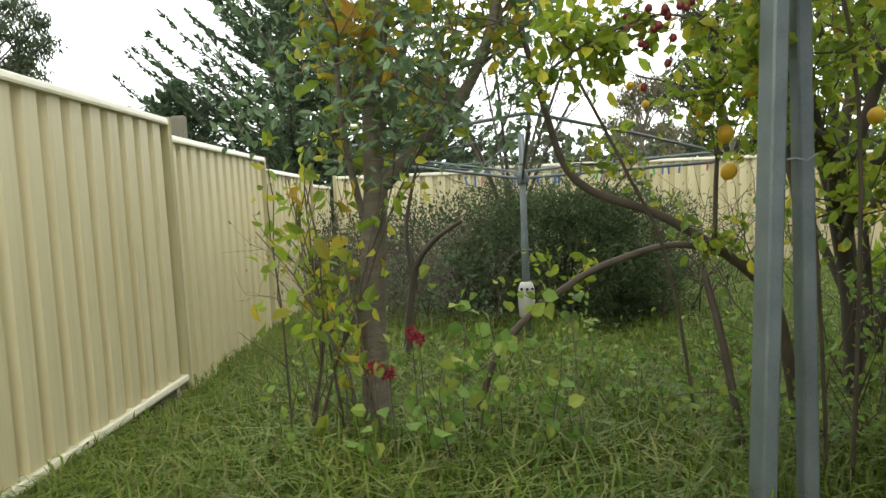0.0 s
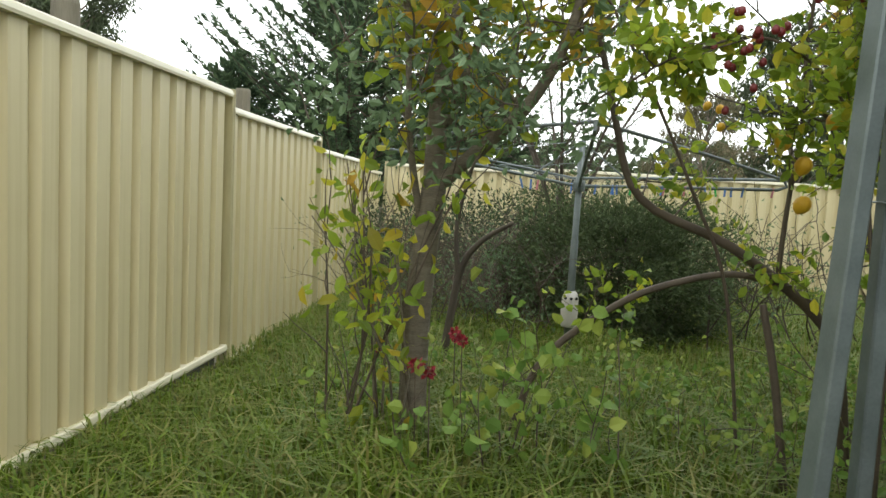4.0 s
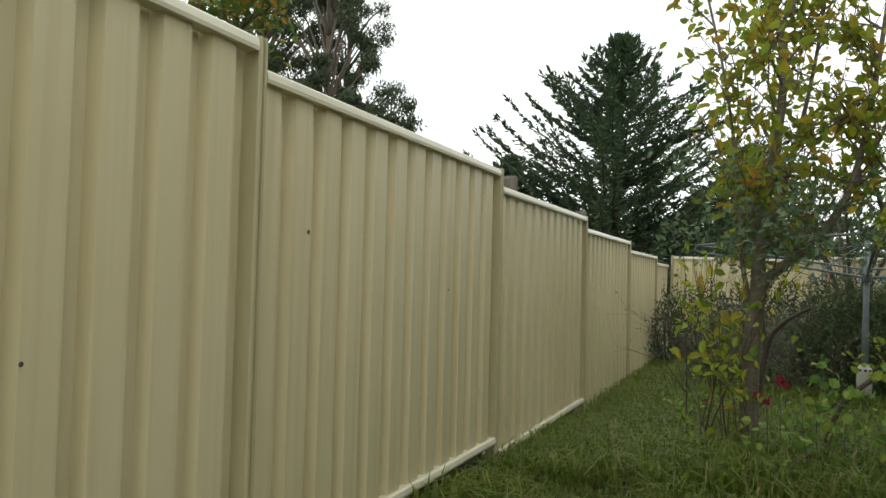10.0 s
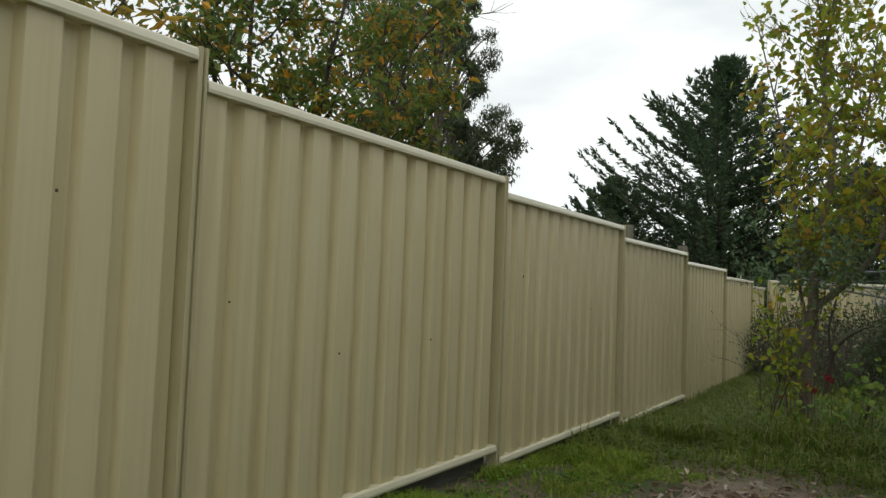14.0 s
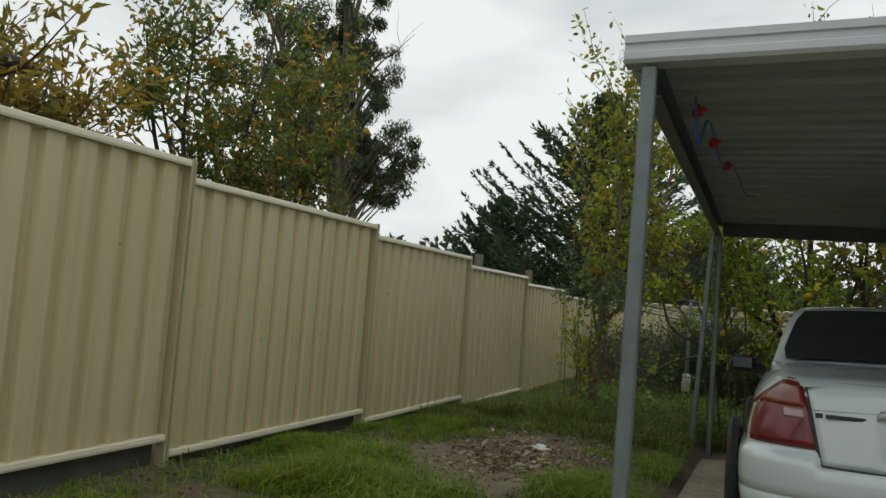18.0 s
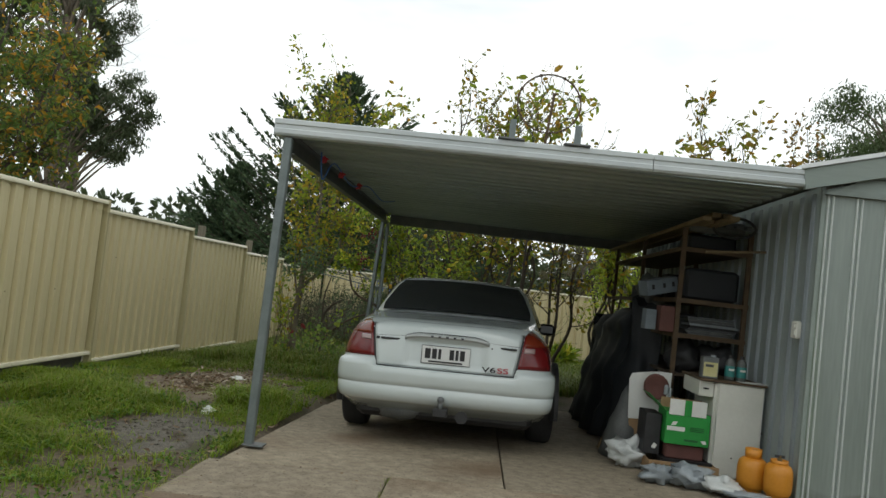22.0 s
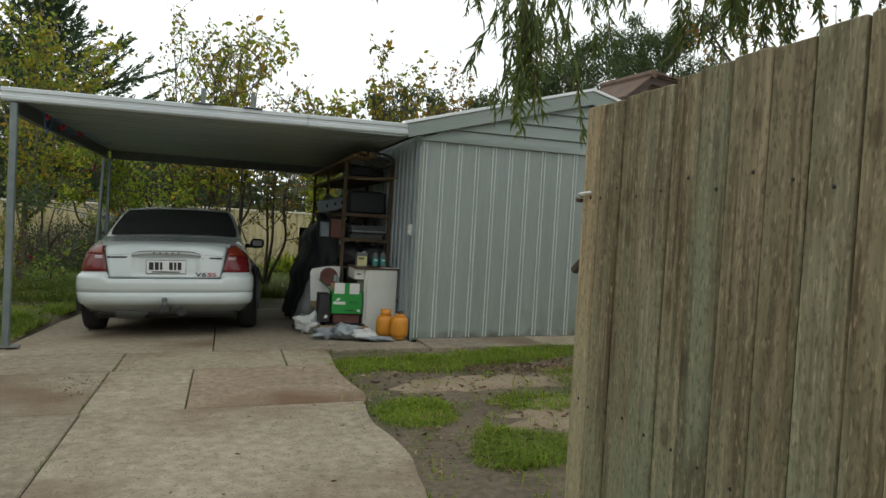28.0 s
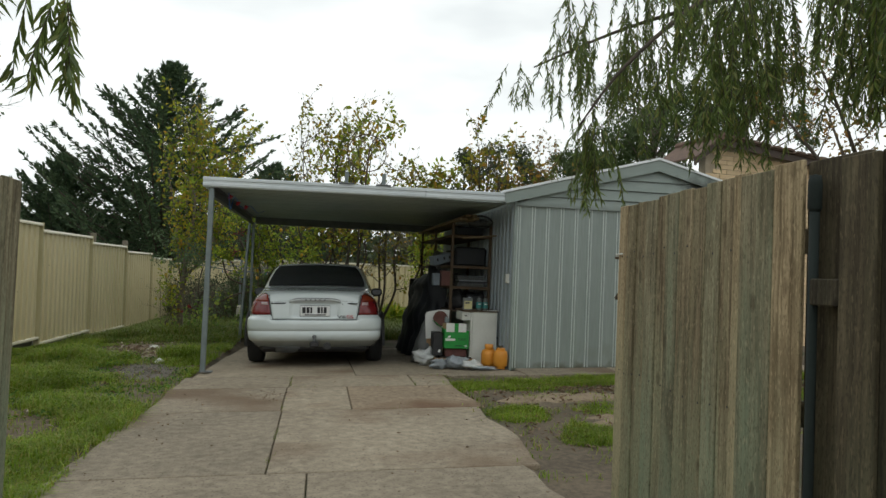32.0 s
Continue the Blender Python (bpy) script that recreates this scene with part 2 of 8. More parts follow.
def wood(name, dark, light, tint, knots=1.0, algae=1.0):
    """Sawn weathered boards: fine grain, broad streaks, tinted lengths and knots, different on every board."""
    m = bpy.data.materials.new(name)
    m.use_nodes = True
    n, l = m.node_tree.nodes, m.node_tree.links
    b = n["Principled BSDF"]
    b.inputs["Roughness"].default_value = 0.85
    b.inputs["Specular IOR Level"].default_value = 0.25
    tc, info = n.new("ShaderNodeTexCoord"), n.new("ShaderNodeObjectInfo")
    off = n.new("ShaderNodeVectorMath")
    off.operation = "SCALE"
    off.inputs[0].default_value = (3.0, 5.0, 41.0)
    l.new(info.outputs["Random"], off.inputs["Scale"])
    place = n.new("ShaderNodeVectorMath")
    l.new(tc.outputs["Object"], place.inputs[0])
    l.new(off.outputs["Vector"], place.inputs[1])
    bent = n.new("ShaderNodeTexNoise")
    bent.inputs["Scale"].default_value = 2.2
    l.new(place.outputs["Vector"], bent.inputs["Vector"])
    warp = n.new("ShaderNodeVectorMath")
    warp.operation = "MULTIPLY_ADD"
    l.new(bent.outputs["Color"], warp.inputs[0])
    warp.inputs[1].default_value = (0.03, 0.03, 0.03)
    l.new(place.outputs["Vector"], warp.inputs[2])

    def noise_at(scale, detail, stretch):
        mp, nz = n.new("ShaderNodeMapping"), n.new("ShaderNodeTexNoise")
        mp.inputs["Scale"].default_value = stretch
        nz.inputs["Scale"].default_value = scale
        nz.inputs["Detail"].default_value = detail
        l.new(warp.outputs["Vector"], mp.inputs["Vector"])
        l.new(mp.outputs["Vector"], nz.inputs["Vector"])
        return nz.outputs["Fac"]

    def ranged(value, a, b2, top=1.0):
        r = n.new("ShaderNodeMapRange")
        r.inputs["From Min"].default_value, r.inputs["From Max"].default_value, r.inputs["To Max"].default_value = a, b2, top
        l.new(value, r.inputs["Value"])
        return r.outputs["Result"]

    def blend(fac, a, colour):
        mx = n.new("ShaderNodeMix")
        mx.data_type = "RGBA"
        l.new(fac, mx.inputs["Factor"])
        if isinstance(a, tuple):
            mx.inputs["A"].default_value = (*a, 1)
        else:
            l.new(a, mx.inputs["A"])
        mx.inputs["B"].default_value = (*colour, 1)
        return mx.outputs["Result"]

    grain = noise_at(1.0, 7, (95, 95, 2.0))
    streak = noise_at(1.0, 5, (26, 26, 0.8))
    both = n.new("ShaderNodeMath")
    both.operation = "MULTIPLY_ADD"
    both.inputs[1].default_value = 0.55
    l.new(grain, both.inputs[0])
    half = n.new("ShaderNodeMath")
    half.operation = "MULTIPLY"
    half.inputs[1].default_value = 0.45
    l.new(streak, half.inputs[0])
    l.new(half.outputs["Value"], both.inputs[2])
    col = blend(ranged(both.outputs["Value"], 0.38, 0.62), dark, light)
    col = blend(ranged(noise_at(1.0, 4, (17, 17, 0.9)), 0.47, 0.62, 0.6), col, tint)
    col = blend(ranged(noise_at(1.0, 5, (34, 34, 4.0)), 0.50, 0.68, 0.5), col, (dark[0] * 0.8, dark[1] * 0.8, dark[2] * 0.85))
    xyz, low = n.new("ShaderNodeSeparateXYZ"), n.new("ShaderNodeMath")
    l.new(tc.outputs["Object"], xyz.inputs[0])
    low.operation = "MULTIPLY_ADD"
    low.inputs[1].default_value = -0.42
    l.new(xyz.outputs["Z"], low.inputs[0])
    l.new(noise_at(1.0, 6, (11, 11, 1.1)), low.inputs[2])
    col = blend(ranged(low.outputs["Value"], 0.0, 0.36, 0.7 * algae), col, (tint[0] * 0.98, tint[1] * 1.16, tint[2] * 1.22))
    col = blend(ranged(noise_at(1.0, 7, (7, 7, 2.2)), 0.52, 0.68, 0.6), col, (dark[0] * 0.85, dark[1] * 0.8, dark[2] * 0.75))
    col = blend(ranged(noise_at(1.0, 3, (150, 150, 55)), 0.52, 0.68, 0.55), col, (dark[0] * 0.7, dark[1] * 0.7, dark[2] * 0.7))
    col = blend(ranged(noise_at(1.0, 3, (120, 120, 30)), 0.57, 0.70, 0.5), col, (light[0] * 1.3, light[1] * 1.3, light[2] * 1.3))
    vo, vm = n.new("ShaderNodeTexVoronoi"), n.new("ShaderNodeMapping")
    vm.inputs["Scale"].default_value = (8, 8, 4.2)
    vo.inputs["Scale"].default_value = 1.0
    l.new(warp.outputs["Vector"], vm.inputs["Vector"])
    l.new(vm.outputs["Vector"], vo.inputs["Vector"])
    if knots:
        col = blend(ranged(vo.outputs["Distance"], 0.17, 0.09, 0.85 * knots), col, (dark[0] * 0.55, dark[1] * 0.5, dark[2] * 0.45))
    hsv, vr = n.new("ShaderNodeHueSaturation"), n.new("ShaderNodeMapRange")
    vr.inputs["To Min"].default_value, vr.inputs["To Max"].default_value = 0.88, 1.12
    l.new(info.outputs["Random"], vr.inputs["Value"])
    l.new(vr.outputs["Result"], hsv.inputs["Value"])
    l.new(col, hsv.inputs["Color"])
    l.new(hsv.outputs["Color"], b.inputs["Base Color"])
    bp = n.new("ShaderNodeBump")
    bp.inputs["Strength"].default_value = 0.7
    bp.inputs["Distance"].default_value = 0.006
    l.new(both.outputs["Value"], bp.inputs["Height"])
    l.new(bp.outputs["Normal"], b.inputs["Normal"])
    return m


M_CREAM = shade("cream_steel", (0.575, 0.50, 0.29), (0.635, 0.56, 0.345), 1.3, 0.36, bump=0.03, stretch=(1, 1, 0.25), c3=(0.49, 0.45, 0.25), spots=0.05, streaks=(0.44, 0.36, 0.19))
# Shadow in the post grooves is put into this darker cream.
M_CREAM_POST = shade("groove_shaded_cream", (0.40, 0.355, 0.20), (0.48, 0.43, 0.25), 3, 0.5, bump=0.03, stretch=(1, 1, 0.3))
# Sky glint along the rails is partly put into this paler cream.
M_CREAM_RAIL = shade("glint_cream_rail", (0.66, 0.615, 0.45), (0.73, 0.685, 0.52), 3, 0.22, fine=0.3)
M_SLEEPER = shade("dark_concrete_plinth", (0.07, 0.07, 0.065), (0.15, 0.145, 0.13), 5, 0.9, bump=0.4)
M_GALV = shade("galvanised_steel", (0.27, 0.31, 0.33), (0.37, 0.41, 0.43), 9, 0.45, 0.35, bump=0.05, c3=(0.47, 0.49, 0.5), spots=-0.02)
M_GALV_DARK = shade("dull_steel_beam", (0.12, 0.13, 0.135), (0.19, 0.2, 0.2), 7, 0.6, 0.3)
M_GUTTER = shade("weathered_white_gutter", (0.48, 0.53, 0.55), (0.62, 0.66, 0.67), 3, 0.45, stretch=(0.4, 1, 2), c3=(0.36, 0.39, 0.4), spots=0.02)
M_PIPE = shade("dark_green_grey_pipe", (0.006, 0.011, 0.010), (0.014, 0.022, 0.019), 8, 0.95, 0.0, bump=0.1)
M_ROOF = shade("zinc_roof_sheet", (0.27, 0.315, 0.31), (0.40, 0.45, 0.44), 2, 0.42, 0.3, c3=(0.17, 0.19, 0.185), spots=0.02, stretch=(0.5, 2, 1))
# Patch at x 7.9 puts a dark reflection into the colour, beside real grime.
M_SHED = shade("grey_green_shed_steel", (0.235, 0.276, 0.256), (0.312, 0.355, 0.332), 2.6, 0.36, 0.25, stretch=(2.2, 1, 0.16), bump=0.04, fine=0.8, c3=(0.23, 0.29, 0.22), spots=0.05, stains_reflections=(((7.3, 2.02, 0.35, 0.3), (0.09, 0.10, 0.085), 0.8), ((7.9, 0.8, 0.8, 1.0), (0.13, 0.15, 0.105), 0.7), ((6.3, 0.3, 0.9, 0.25), (0.19, 0.21, 0.15), 0.5), ((5.6, 0.12, 1.6, 0.10), (0.09, 0.085, 0.05), 0.8)))
# Sheen on the rib edges is put in as a paler colour than the sheet.
M_SHED_RIB = shade("sheen_pale_shed_rib", (0.52, 0.57, 0.55), (0.66, 0.70, 0.68), 4, 0.35, 0.1)
M_SHED_TRIM = shade("grey_green_painted_board", (0.225, 0.27, 0.25), (0.28, 0.325, 0.30), 2.5, 0.5, stretch=(0.4, 1, 2.5), bump=0.08, c3=(0.12, 0.13, 0.12), spots=0.04, stains_reflections=(((6.95, 2.45, 0.35, 0.3), (0.05, 0.055, 0.05), 0.9), ((7.5, 2.35, 0.3, 0.2), (0.08, 0.085, 0.075), 0.7)))
M_WHITE_EDGE = shade("white_roof_edge", (0.72, 0.75, 0.76), (0.85, 0.87, 0.88), 5, 0.4)
M_POST = shade("dull_galvanised_post", (0.14, 0.17, 0.172), (0.215, 0.25, 0.25), 9, 0.5, 0.3, bump=0.05, c3=(0.33, 0.35, 0.35), spots=-0.02)
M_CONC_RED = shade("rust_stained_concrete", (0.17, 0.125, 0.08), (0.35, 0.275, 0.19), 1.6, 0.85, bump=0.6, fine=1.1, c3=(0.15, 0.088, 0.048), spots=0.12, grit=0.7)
M_CONC = shade("old_concrete", (0.175, 0.143, 0.10), (0.35, 0.297, 0.217), 1.35, 0.85, bump=0.6, fine=1.1, c3=(0.155, 0.105, 0.064), spots=0.11, vary=0.16, grit=0.7)
M_EARTH = shade("bare_earth", (0.066, 0.051, 0.033), (0.18, 0.14, 0.094), 1.9, 0.95, bump=0.8, fine=1.0, c3=(0.05, 0.062, 0.018), spots=0.14, grit=0.5)
M_PALING = wood("weathered_pine", (0.088, 0.066, 0.038), (0.335, 0.275, 0.172), (0.232, 0.212, 0.125), 0.6, 1.15)
M_PALING_GREEN = wood("treated_greenish_pine", (0.096, 0.081, 0.048), (0.32, 0.285, 0.185), (0.215, 0.222, 0.14), 0.6, 1.15)
# Willow shade on the boards by the gate post is put into these darker woods.
M_PALING_DARK = wood("shade_dark_pine", (0.018, 0.015, 0.010), (0.066, 0.055, 0.034), (0.045, 0.04, 0.023))
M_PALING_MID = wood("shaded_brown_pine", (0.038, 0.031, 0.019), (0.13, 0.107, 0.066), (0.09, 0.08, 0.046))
M_PALING_NEW = wood("newer_pine", (0.15, 0.112, 0.062), (0.44, 0.345, 0.21), (0.33, 0.27, 0.16), 0.6)
M_SAND = shade("pale_sandy_earth", (0.18, 0.134, 0.082), (0.32, 0.25, 0.168), 4, 0.95, bump=0.8, fine=0.9, c3=(0.09, 0.075, 0.05), spots=0.12, grit=0.6)
M_BARKCHIP = shade("bark_chip_ground", (0.10, 0.072, 0.05), (0.26, 0.205, 0.15), 8, 0.95, bump=1.0, fine=0.9, c3=(0.28, 0.24, 0.19), spots=0.06, grit=0.6)
M_GRAVEL = shade("grey_gravel_ground", (0.06, 0.054, 0.043), (0.215, 0.195, 0.158), 11, 0.95, bump=1.0, fine=1.3, c3=(0.08, 0.065, 0.042), spots=0.12, grit=0.7)
M_TIMBER = shade("raw_timber", (0.15, 0.105, 0.056), (0.25, 0.18, 0.095), 3, 0.8, bump=0.2, stretch=(3, 3, 0.6))
M_OLD_POST = shade("grey_old_post", (0.13, 0.12, 0.09), (0.22, 0.2, 0.15), 5, 0.95, bump=0.5, stretch=(3, 3, 0.4))
M_BARK = shade("smooth_grey_bark", (0.10, 0.082, 0.058), (0.235, 0.20, 0.148), 8, 0.8, bump=0.9, fine=0.9, stretch=(0.7, 0.7, 5.0), c3=(0.30, 0.285, 0.225), spots=0.05)
M_BARK_DARK = shade("dark_bark", (0.045, 0.037, 0.028), (0.10, 0.08, 0.06), 9, 0.95, bump=0.7, stretch=(1, 1, 0.4))
M_CANE = shade("brown_cane", (0.06, 0.044, 0.03), (0.125, 0.094, 0.064), 9, 0.7, bump=0.2)
M_PAINT = shade("white_car_paint", (0.54, 0.60, 0.60), (0.60, 0.655, 0.655), 1.5, 0.22, coat=0.8, fine=0.2)
# Base grey lifted to hold the rear pane's reflection of ceiling and sky.
M_TINT = shade("tinted_glass", (0.024, 0.027, 0.029), (0.034, 0.037, 0.039), 2, 0.08, fine=0.1)
M_RUBBER = shade("tyre_rubber", (0.012, 0.012, 0.013), (0.025, 0.025, 0.026), 20, 0.85, bump=0.2)
M_BLACK = shade("black_plastic", (0.012, 0.012, 0.013), (0.03, 0.03, 0.032), 12, 0.55)
M_TARP = shade("black_tarpaulin", (0.008, 0.010, 0.013), (0.02, 0.023, 0.028), 4, 0.6, bump=0.4)
M_LAMP_RED = shade("red_lamp_plastic", (0.115, 0.006, 0.008), (0.17, 0.010, 0.011), 14, 0.22, coat=0.3)
M_LAMP_CLEAR = shade("pale_lamp_plastic", (0.30, 0.20, 0.19), (0.38, 0.27, 0.26), 14, 0.15, coat=0.8)
M_LAMP_AMBER = shade("amber_lamp_plastic", (0.15, 0.02, 0.009), (0.21, 0.035, 0.013), 14, 0.22, coat=0.3)
M_SILVER_PAINT = shade("silver_painted_plastic", (0.40, 0.42, 0.42), (0.48, 0.50, 0.50), 5, 0.35, 0.3)
M_PLATE = shade("white_plate", (0.68, 0.69, 0.68), (0.75, 0.76, 0.75), 9, 0.4)
M_INK = shade("black_ink", (0.012, 0.012, 0.014), (0.02, 0.02, 0.022), 9, 0.5)
M_RED_INK = shade("red_ink", (0.4, 0.02, 0.03), (0.5, 0.03, 0.04), 9, 0.4)
M_CHROME = shade("chrome", (0.45, 0.47, 0.48), (0.55, 0.57, 0.58), 6, 0.15, 1.0)
M_SEAM = shade("panel_gap", (0.03, 0.032, 0.034), (0.05, 0.052, 0.054), 6, 0.8)
M_ORANGE = shade("orange_gas_cylinder_paint", (0.52, 0.20, 0.015), (0.64, 0.28, 0.03), 5, 0.42, bump=0.05, c3=(0.35, 0.12, 0.02), spots=-0.02)
M_BRASS = shade("dull_brass", (0.2, 0.14, 0.06), (0.3, 0.22, 0.1), 9, 0.4, 0.8)
M_GREEN_BOX = shade("green_printed_card", (0.015, 0.23, 0.035), (0.025, 0.30, 0.05), 5, 0.55)
M_DARK_GREEN = shade("dark_green_print", (0.008, 0.09, 0.02), (0.012, 0.12, 0.03), 5, 0.55)
M_CARD = shade("brown_card", (0.26, 0.16, 0.08), (0.36, 0.24, 0.13), 6, 0.85, bump=0.1)
M_WHITE_CARD = shade("white_card", (0.62, 0.63, 0.6), (0.72, 0.73, 0.7), 6, 0.7)
M_ENAMEL = shade("aged_white_enamel", (0.62, 0.62, 0.56), (0.73, 0.73, 0.67), 3, 0.4, c3=(0.42, 0.38, 0.28), spots=-0.01)
M_BAG = shade("white_plastic_bag", (0.45, 0.47, 0.46), (0.62, 0.64, 0.63), 8, 0.3, bump=0.9, c3=(0.3, 0.33, 0.3), spots=0.05)
M_BAG_GREY = shade("grey_plastic_sack", (0.20, 0.23, 0.25), (0.32, 0.35, 0.37), 9, 0.3, bump=0.9)
M_SACK_DARK = shade("dull_grey_sack", (0.07, 0.075, 0.075), (0.14, 0.145, 0.14), 7, 0.5, bump=0.8)
M_RUST = shade("rusty_angle_iron", (0.06, 0.04, 0.024), (0.125, 0.082, 0.045), 11, 0.8, bump=0.3)
M_JUNK_A = shade("dusty_grey_goods", (0.06, 0.065, 0.07), (0.12, 0.125, 0.13), 9, 0.7)
M_JUNK_B = shade("dusty_brown_goods", (0.06, 0.043, 0.03), (0.11, 0.08, 0.055), 9, 0.8)
M_JUNK_C = shade("faded_red_goods", (0.10, 0.04, 0.032), (0.15, 0.06, 0.05), 9, 0.7)
M_JUNK_D = shade("pale_blue_goods", (0.14, 0.17, 0.2), (0.22, 0.26, 0.29), 9, 0.6)
M_TEAL = shade("teal_label", (0.03, 0.19, 0.18), (0.05, 0.26, 0.24), 9, 0.4)
M_YELLOW_LABEL = shade("yellow_label", (0.5, 0.46, 0.2), (0.62, 0.58, 0.32), 9, 0.5)
M_BRICK = shade("cream_brick", (0.60, 0.44, 0.26), (0.70, 0.54, 0.34), 9, 0.9, bump=0.3, vary=0.10)
M_MORTAR = shade("grey_mortar", (0.33, 0.27, 0.19), (0.42, 0.35, 0.26), 9, 0.95, bump=0.3)
M_TILE = shade("brown_roof_tile", (0.095, 0.062, 0.045), (0.17, 0.11, 0.08), 6, 0.85, bump=0.4, vary=0.2)
M_BARGE = shade("brown_timber_barge", (0.055, 0.035, 0.025), (0.09, 0.06, 0.045), 6, 0.6)
M_SILL = shade("terracotta_sill", (0.26, 0.085, 0.04), (0.34, 0.13, 0.07), 6, 0.7)
M_DARK_GLASS = shade("dark_window_glass", (0.012, 0.014, 0.016), (0.02, 0.022, 0.024), 3, 0.35)
M_BLUE_PEG = shade("blue_plastic", (0.04, 0.13, 0.42), (0.08, 0.2, 0.52), 9, 0.4)
M_GREEN_PEG = shade("green_plastic", (0.02, 0.4, 0.06), (0.04, 0.5, 0.1), 9, 0.4)
M_PINK_PEG = shade("pink_plastic", (0.5, 0.16, 0.2), (0.6, 0.22, 0.28), 9, 0.4)
M_LEMON = shade("ripe_lemon", (0.62, 0.34, 0.015), (0.74, 0.44, 0.03), 12, 0.45, bump=0.25)
M_LIME = shade("unripe_lemon", (0.16, 0.2, 0.02), (0.28, 0.3, 0.04), 12, 0.45, bump=0.2)
M_HIP = shade("dark_red_rose_hip", (0.09, 0.010, 0.012), (0.20, 0.022, 0.024), 20, 0.4)
M_PETAL = foliage("red_petals", [(0.22, 0.012, 0.025), (0.32, 0.03, 0.045), (0.16, 0.004, 0.015)], 0.3)
M_CAN = shade("white_painted_can", (0.42, 0.40, 0.36), (0.52, 0.50, 0.46), 6, 0.5)
M_HOIST = shade("weathered_hoist_steel", (0.10, 0.122, 0.12), (0.17, 0.195, 0.195), 9, 0.5, 0.3, bump=0.05)
M_WIRE = shade("grey_wire", (0.25, 0.27, 0.28), (0.34, 0.36, 0.37), 9, 0.5, 0.4)

L_PLUM = foliage("autumn_plum_leaves", [(0.17, 0.24, 0.03), (0.30, 0.40, 0.045), (0.40, 0.42, 0.048), (0.13, 0.185, 0.026), (0.56, 0.44, 0.045), (0.24, 0.32, 0.04), (0.48, 0.28, 0.04), (0.19, 0.265, 0.034), (0.26, 0.35, 0.04)], 0.62)
L_FRUIT = foliage("olive_autumn_leaves", [(0.12, 0.15, 0.022), (0.22, 0.25, 0.03), (0.34, 0.29, 0.035), (0.09, 0.115, 0.02), (0.40, 0.22, 0.03), (0.16, 0.19, 0.028)], 0.55)
L_JUNIPER = foliage("soft_juniper_needles", [(0.066, 0.098, 0.045), (0.095, 0.135, 0.058), (0.135, 0.18, 0.075), (0.105, 0.12, 0.065)], 0.4, 0.8)
L_DULL = foliage("grey_green_leaves", [(0.10, 0.16, 0.075), (0.14, 0.21, 0.10), (0.18, 0.26, 0.13), (0.11, 0.17, 0.09)], 0.4)
L_LEMON = foliage("lemon_leaves", [(0.159, 0.244, 0.024), (0.256, 0.366, 0.037), (0.390, 0.488, 0.055), (0.122, 0.195, 0.024), (0.683, 0.610, 0.061)], 0.45, 0.4)
L_NEIGHBOUR = foliage("mixed_autumn_leaves", [(0.095, 0.165, 0.038), (0.14, 0.235, 0.05), (0.20, 0.28, 0.055), (0.09, 0.155, 0.038), (0.27, 0.29, 0.04), (0.085, 0.145, 0.036), (0.12, 0.19, 0.04), (0.64, 0.31, 0.025), (0.11, 0.175, 0.038), (0.46, 0.30, 0.03)], 0.4)
L_STRIPED = foliage("yellow_striped_leaves", [(0.52, 0.36, 0.06), (0.12, 0.16, 0.04), (0.58, 0.38, 0.05), (0.14, 0.17, 0.045), (0.30, 0.24, 0.05), (0.50, 0.27, 0.04)], 0.45)
# Greens lightened to put the haze over the far trees into the colour.
L_CYPRESS = foliage("dark_cypress_sprays", [(0.046, 0.080, 0.044), (0.074, 0.120, 0.060), (0.115, 0.168, 0.078), (0.058, 0.094, 0.053)], 0.25, 0.8)
L_GUM = foliage("gum_leaves", [(0.055, 0.075, 0.035), (0.08, 0.108, 0.05), (0.11, 0.14, 0.068), (0.07, 0.09, 0.05)], 0.3)
L_WILLOW = foliage("long_drooping_leaves", [(0.085, 0.125, 0.036), (0.13, 0.185, 0.048), (0.20, 0.265, 0.065), (0.095, 0.14, 0.04), (0.28, 0.28, 0.08)], 0.5)
L_SHRUB = foliage("dark_shrub_leaves", [(0.022, 0.044, 0.015), (0.036, 0.066, 0.022), (0.055, 0.092, 0.03)], 0.2)
L_WEED = foliage("weed_leaves", [(0.11, 0.20, 0.04), (0.17, 0.28, 0.055), (0.25, 0.36, 0.07), (0.33, 0.37, 0.07)], 0.4)
L_GRASS = foliage("rank_grass", [(0.085, 0.135, 0.016), (0.125, 0.195, 0.02), (0.19, 0.265, 0.028), (0.095, 0.155, 0.018), (0.29, 0.27, 0.085), (0.14, 0.20, 0.03)], 0.4)
L_LAWN = foliage("bright_weedy_grass", [(0.13, 0.215, 0.019), (0.20, 0.31, 0.026), (0.29, 0.41, 0.037), (0.155, 0.25, 0.022), (0.38, 0.36, 0.085), (0.17, 0.26, 0.032)], 0.5)
L_BARE = foliage("brown_grey_twiggy_crown", [(0.14, 0.13, 0.07), (0.20, 0.17, 0.10), (0.15, 0.16, 0.08)], 0.3)
L_RUSTY = foliage("rusty_autumn_leaves", [(0.26, 0.12, 0.03), (0.16, 0.15, 0.03), (0.32, 0.17, 0.03), (0.12, 0.13, 0.03)], 0.35)
L_LITTER = foliage("dead_leaf_litter", [(0.12, 0.07, 0.035), (0.26, 0.18, 0.11), (0.08, 0.05, 0.03), (0.34, 0.26, 0.18), (0.16, 0.10, 0.05)], 0.1, 0.8)
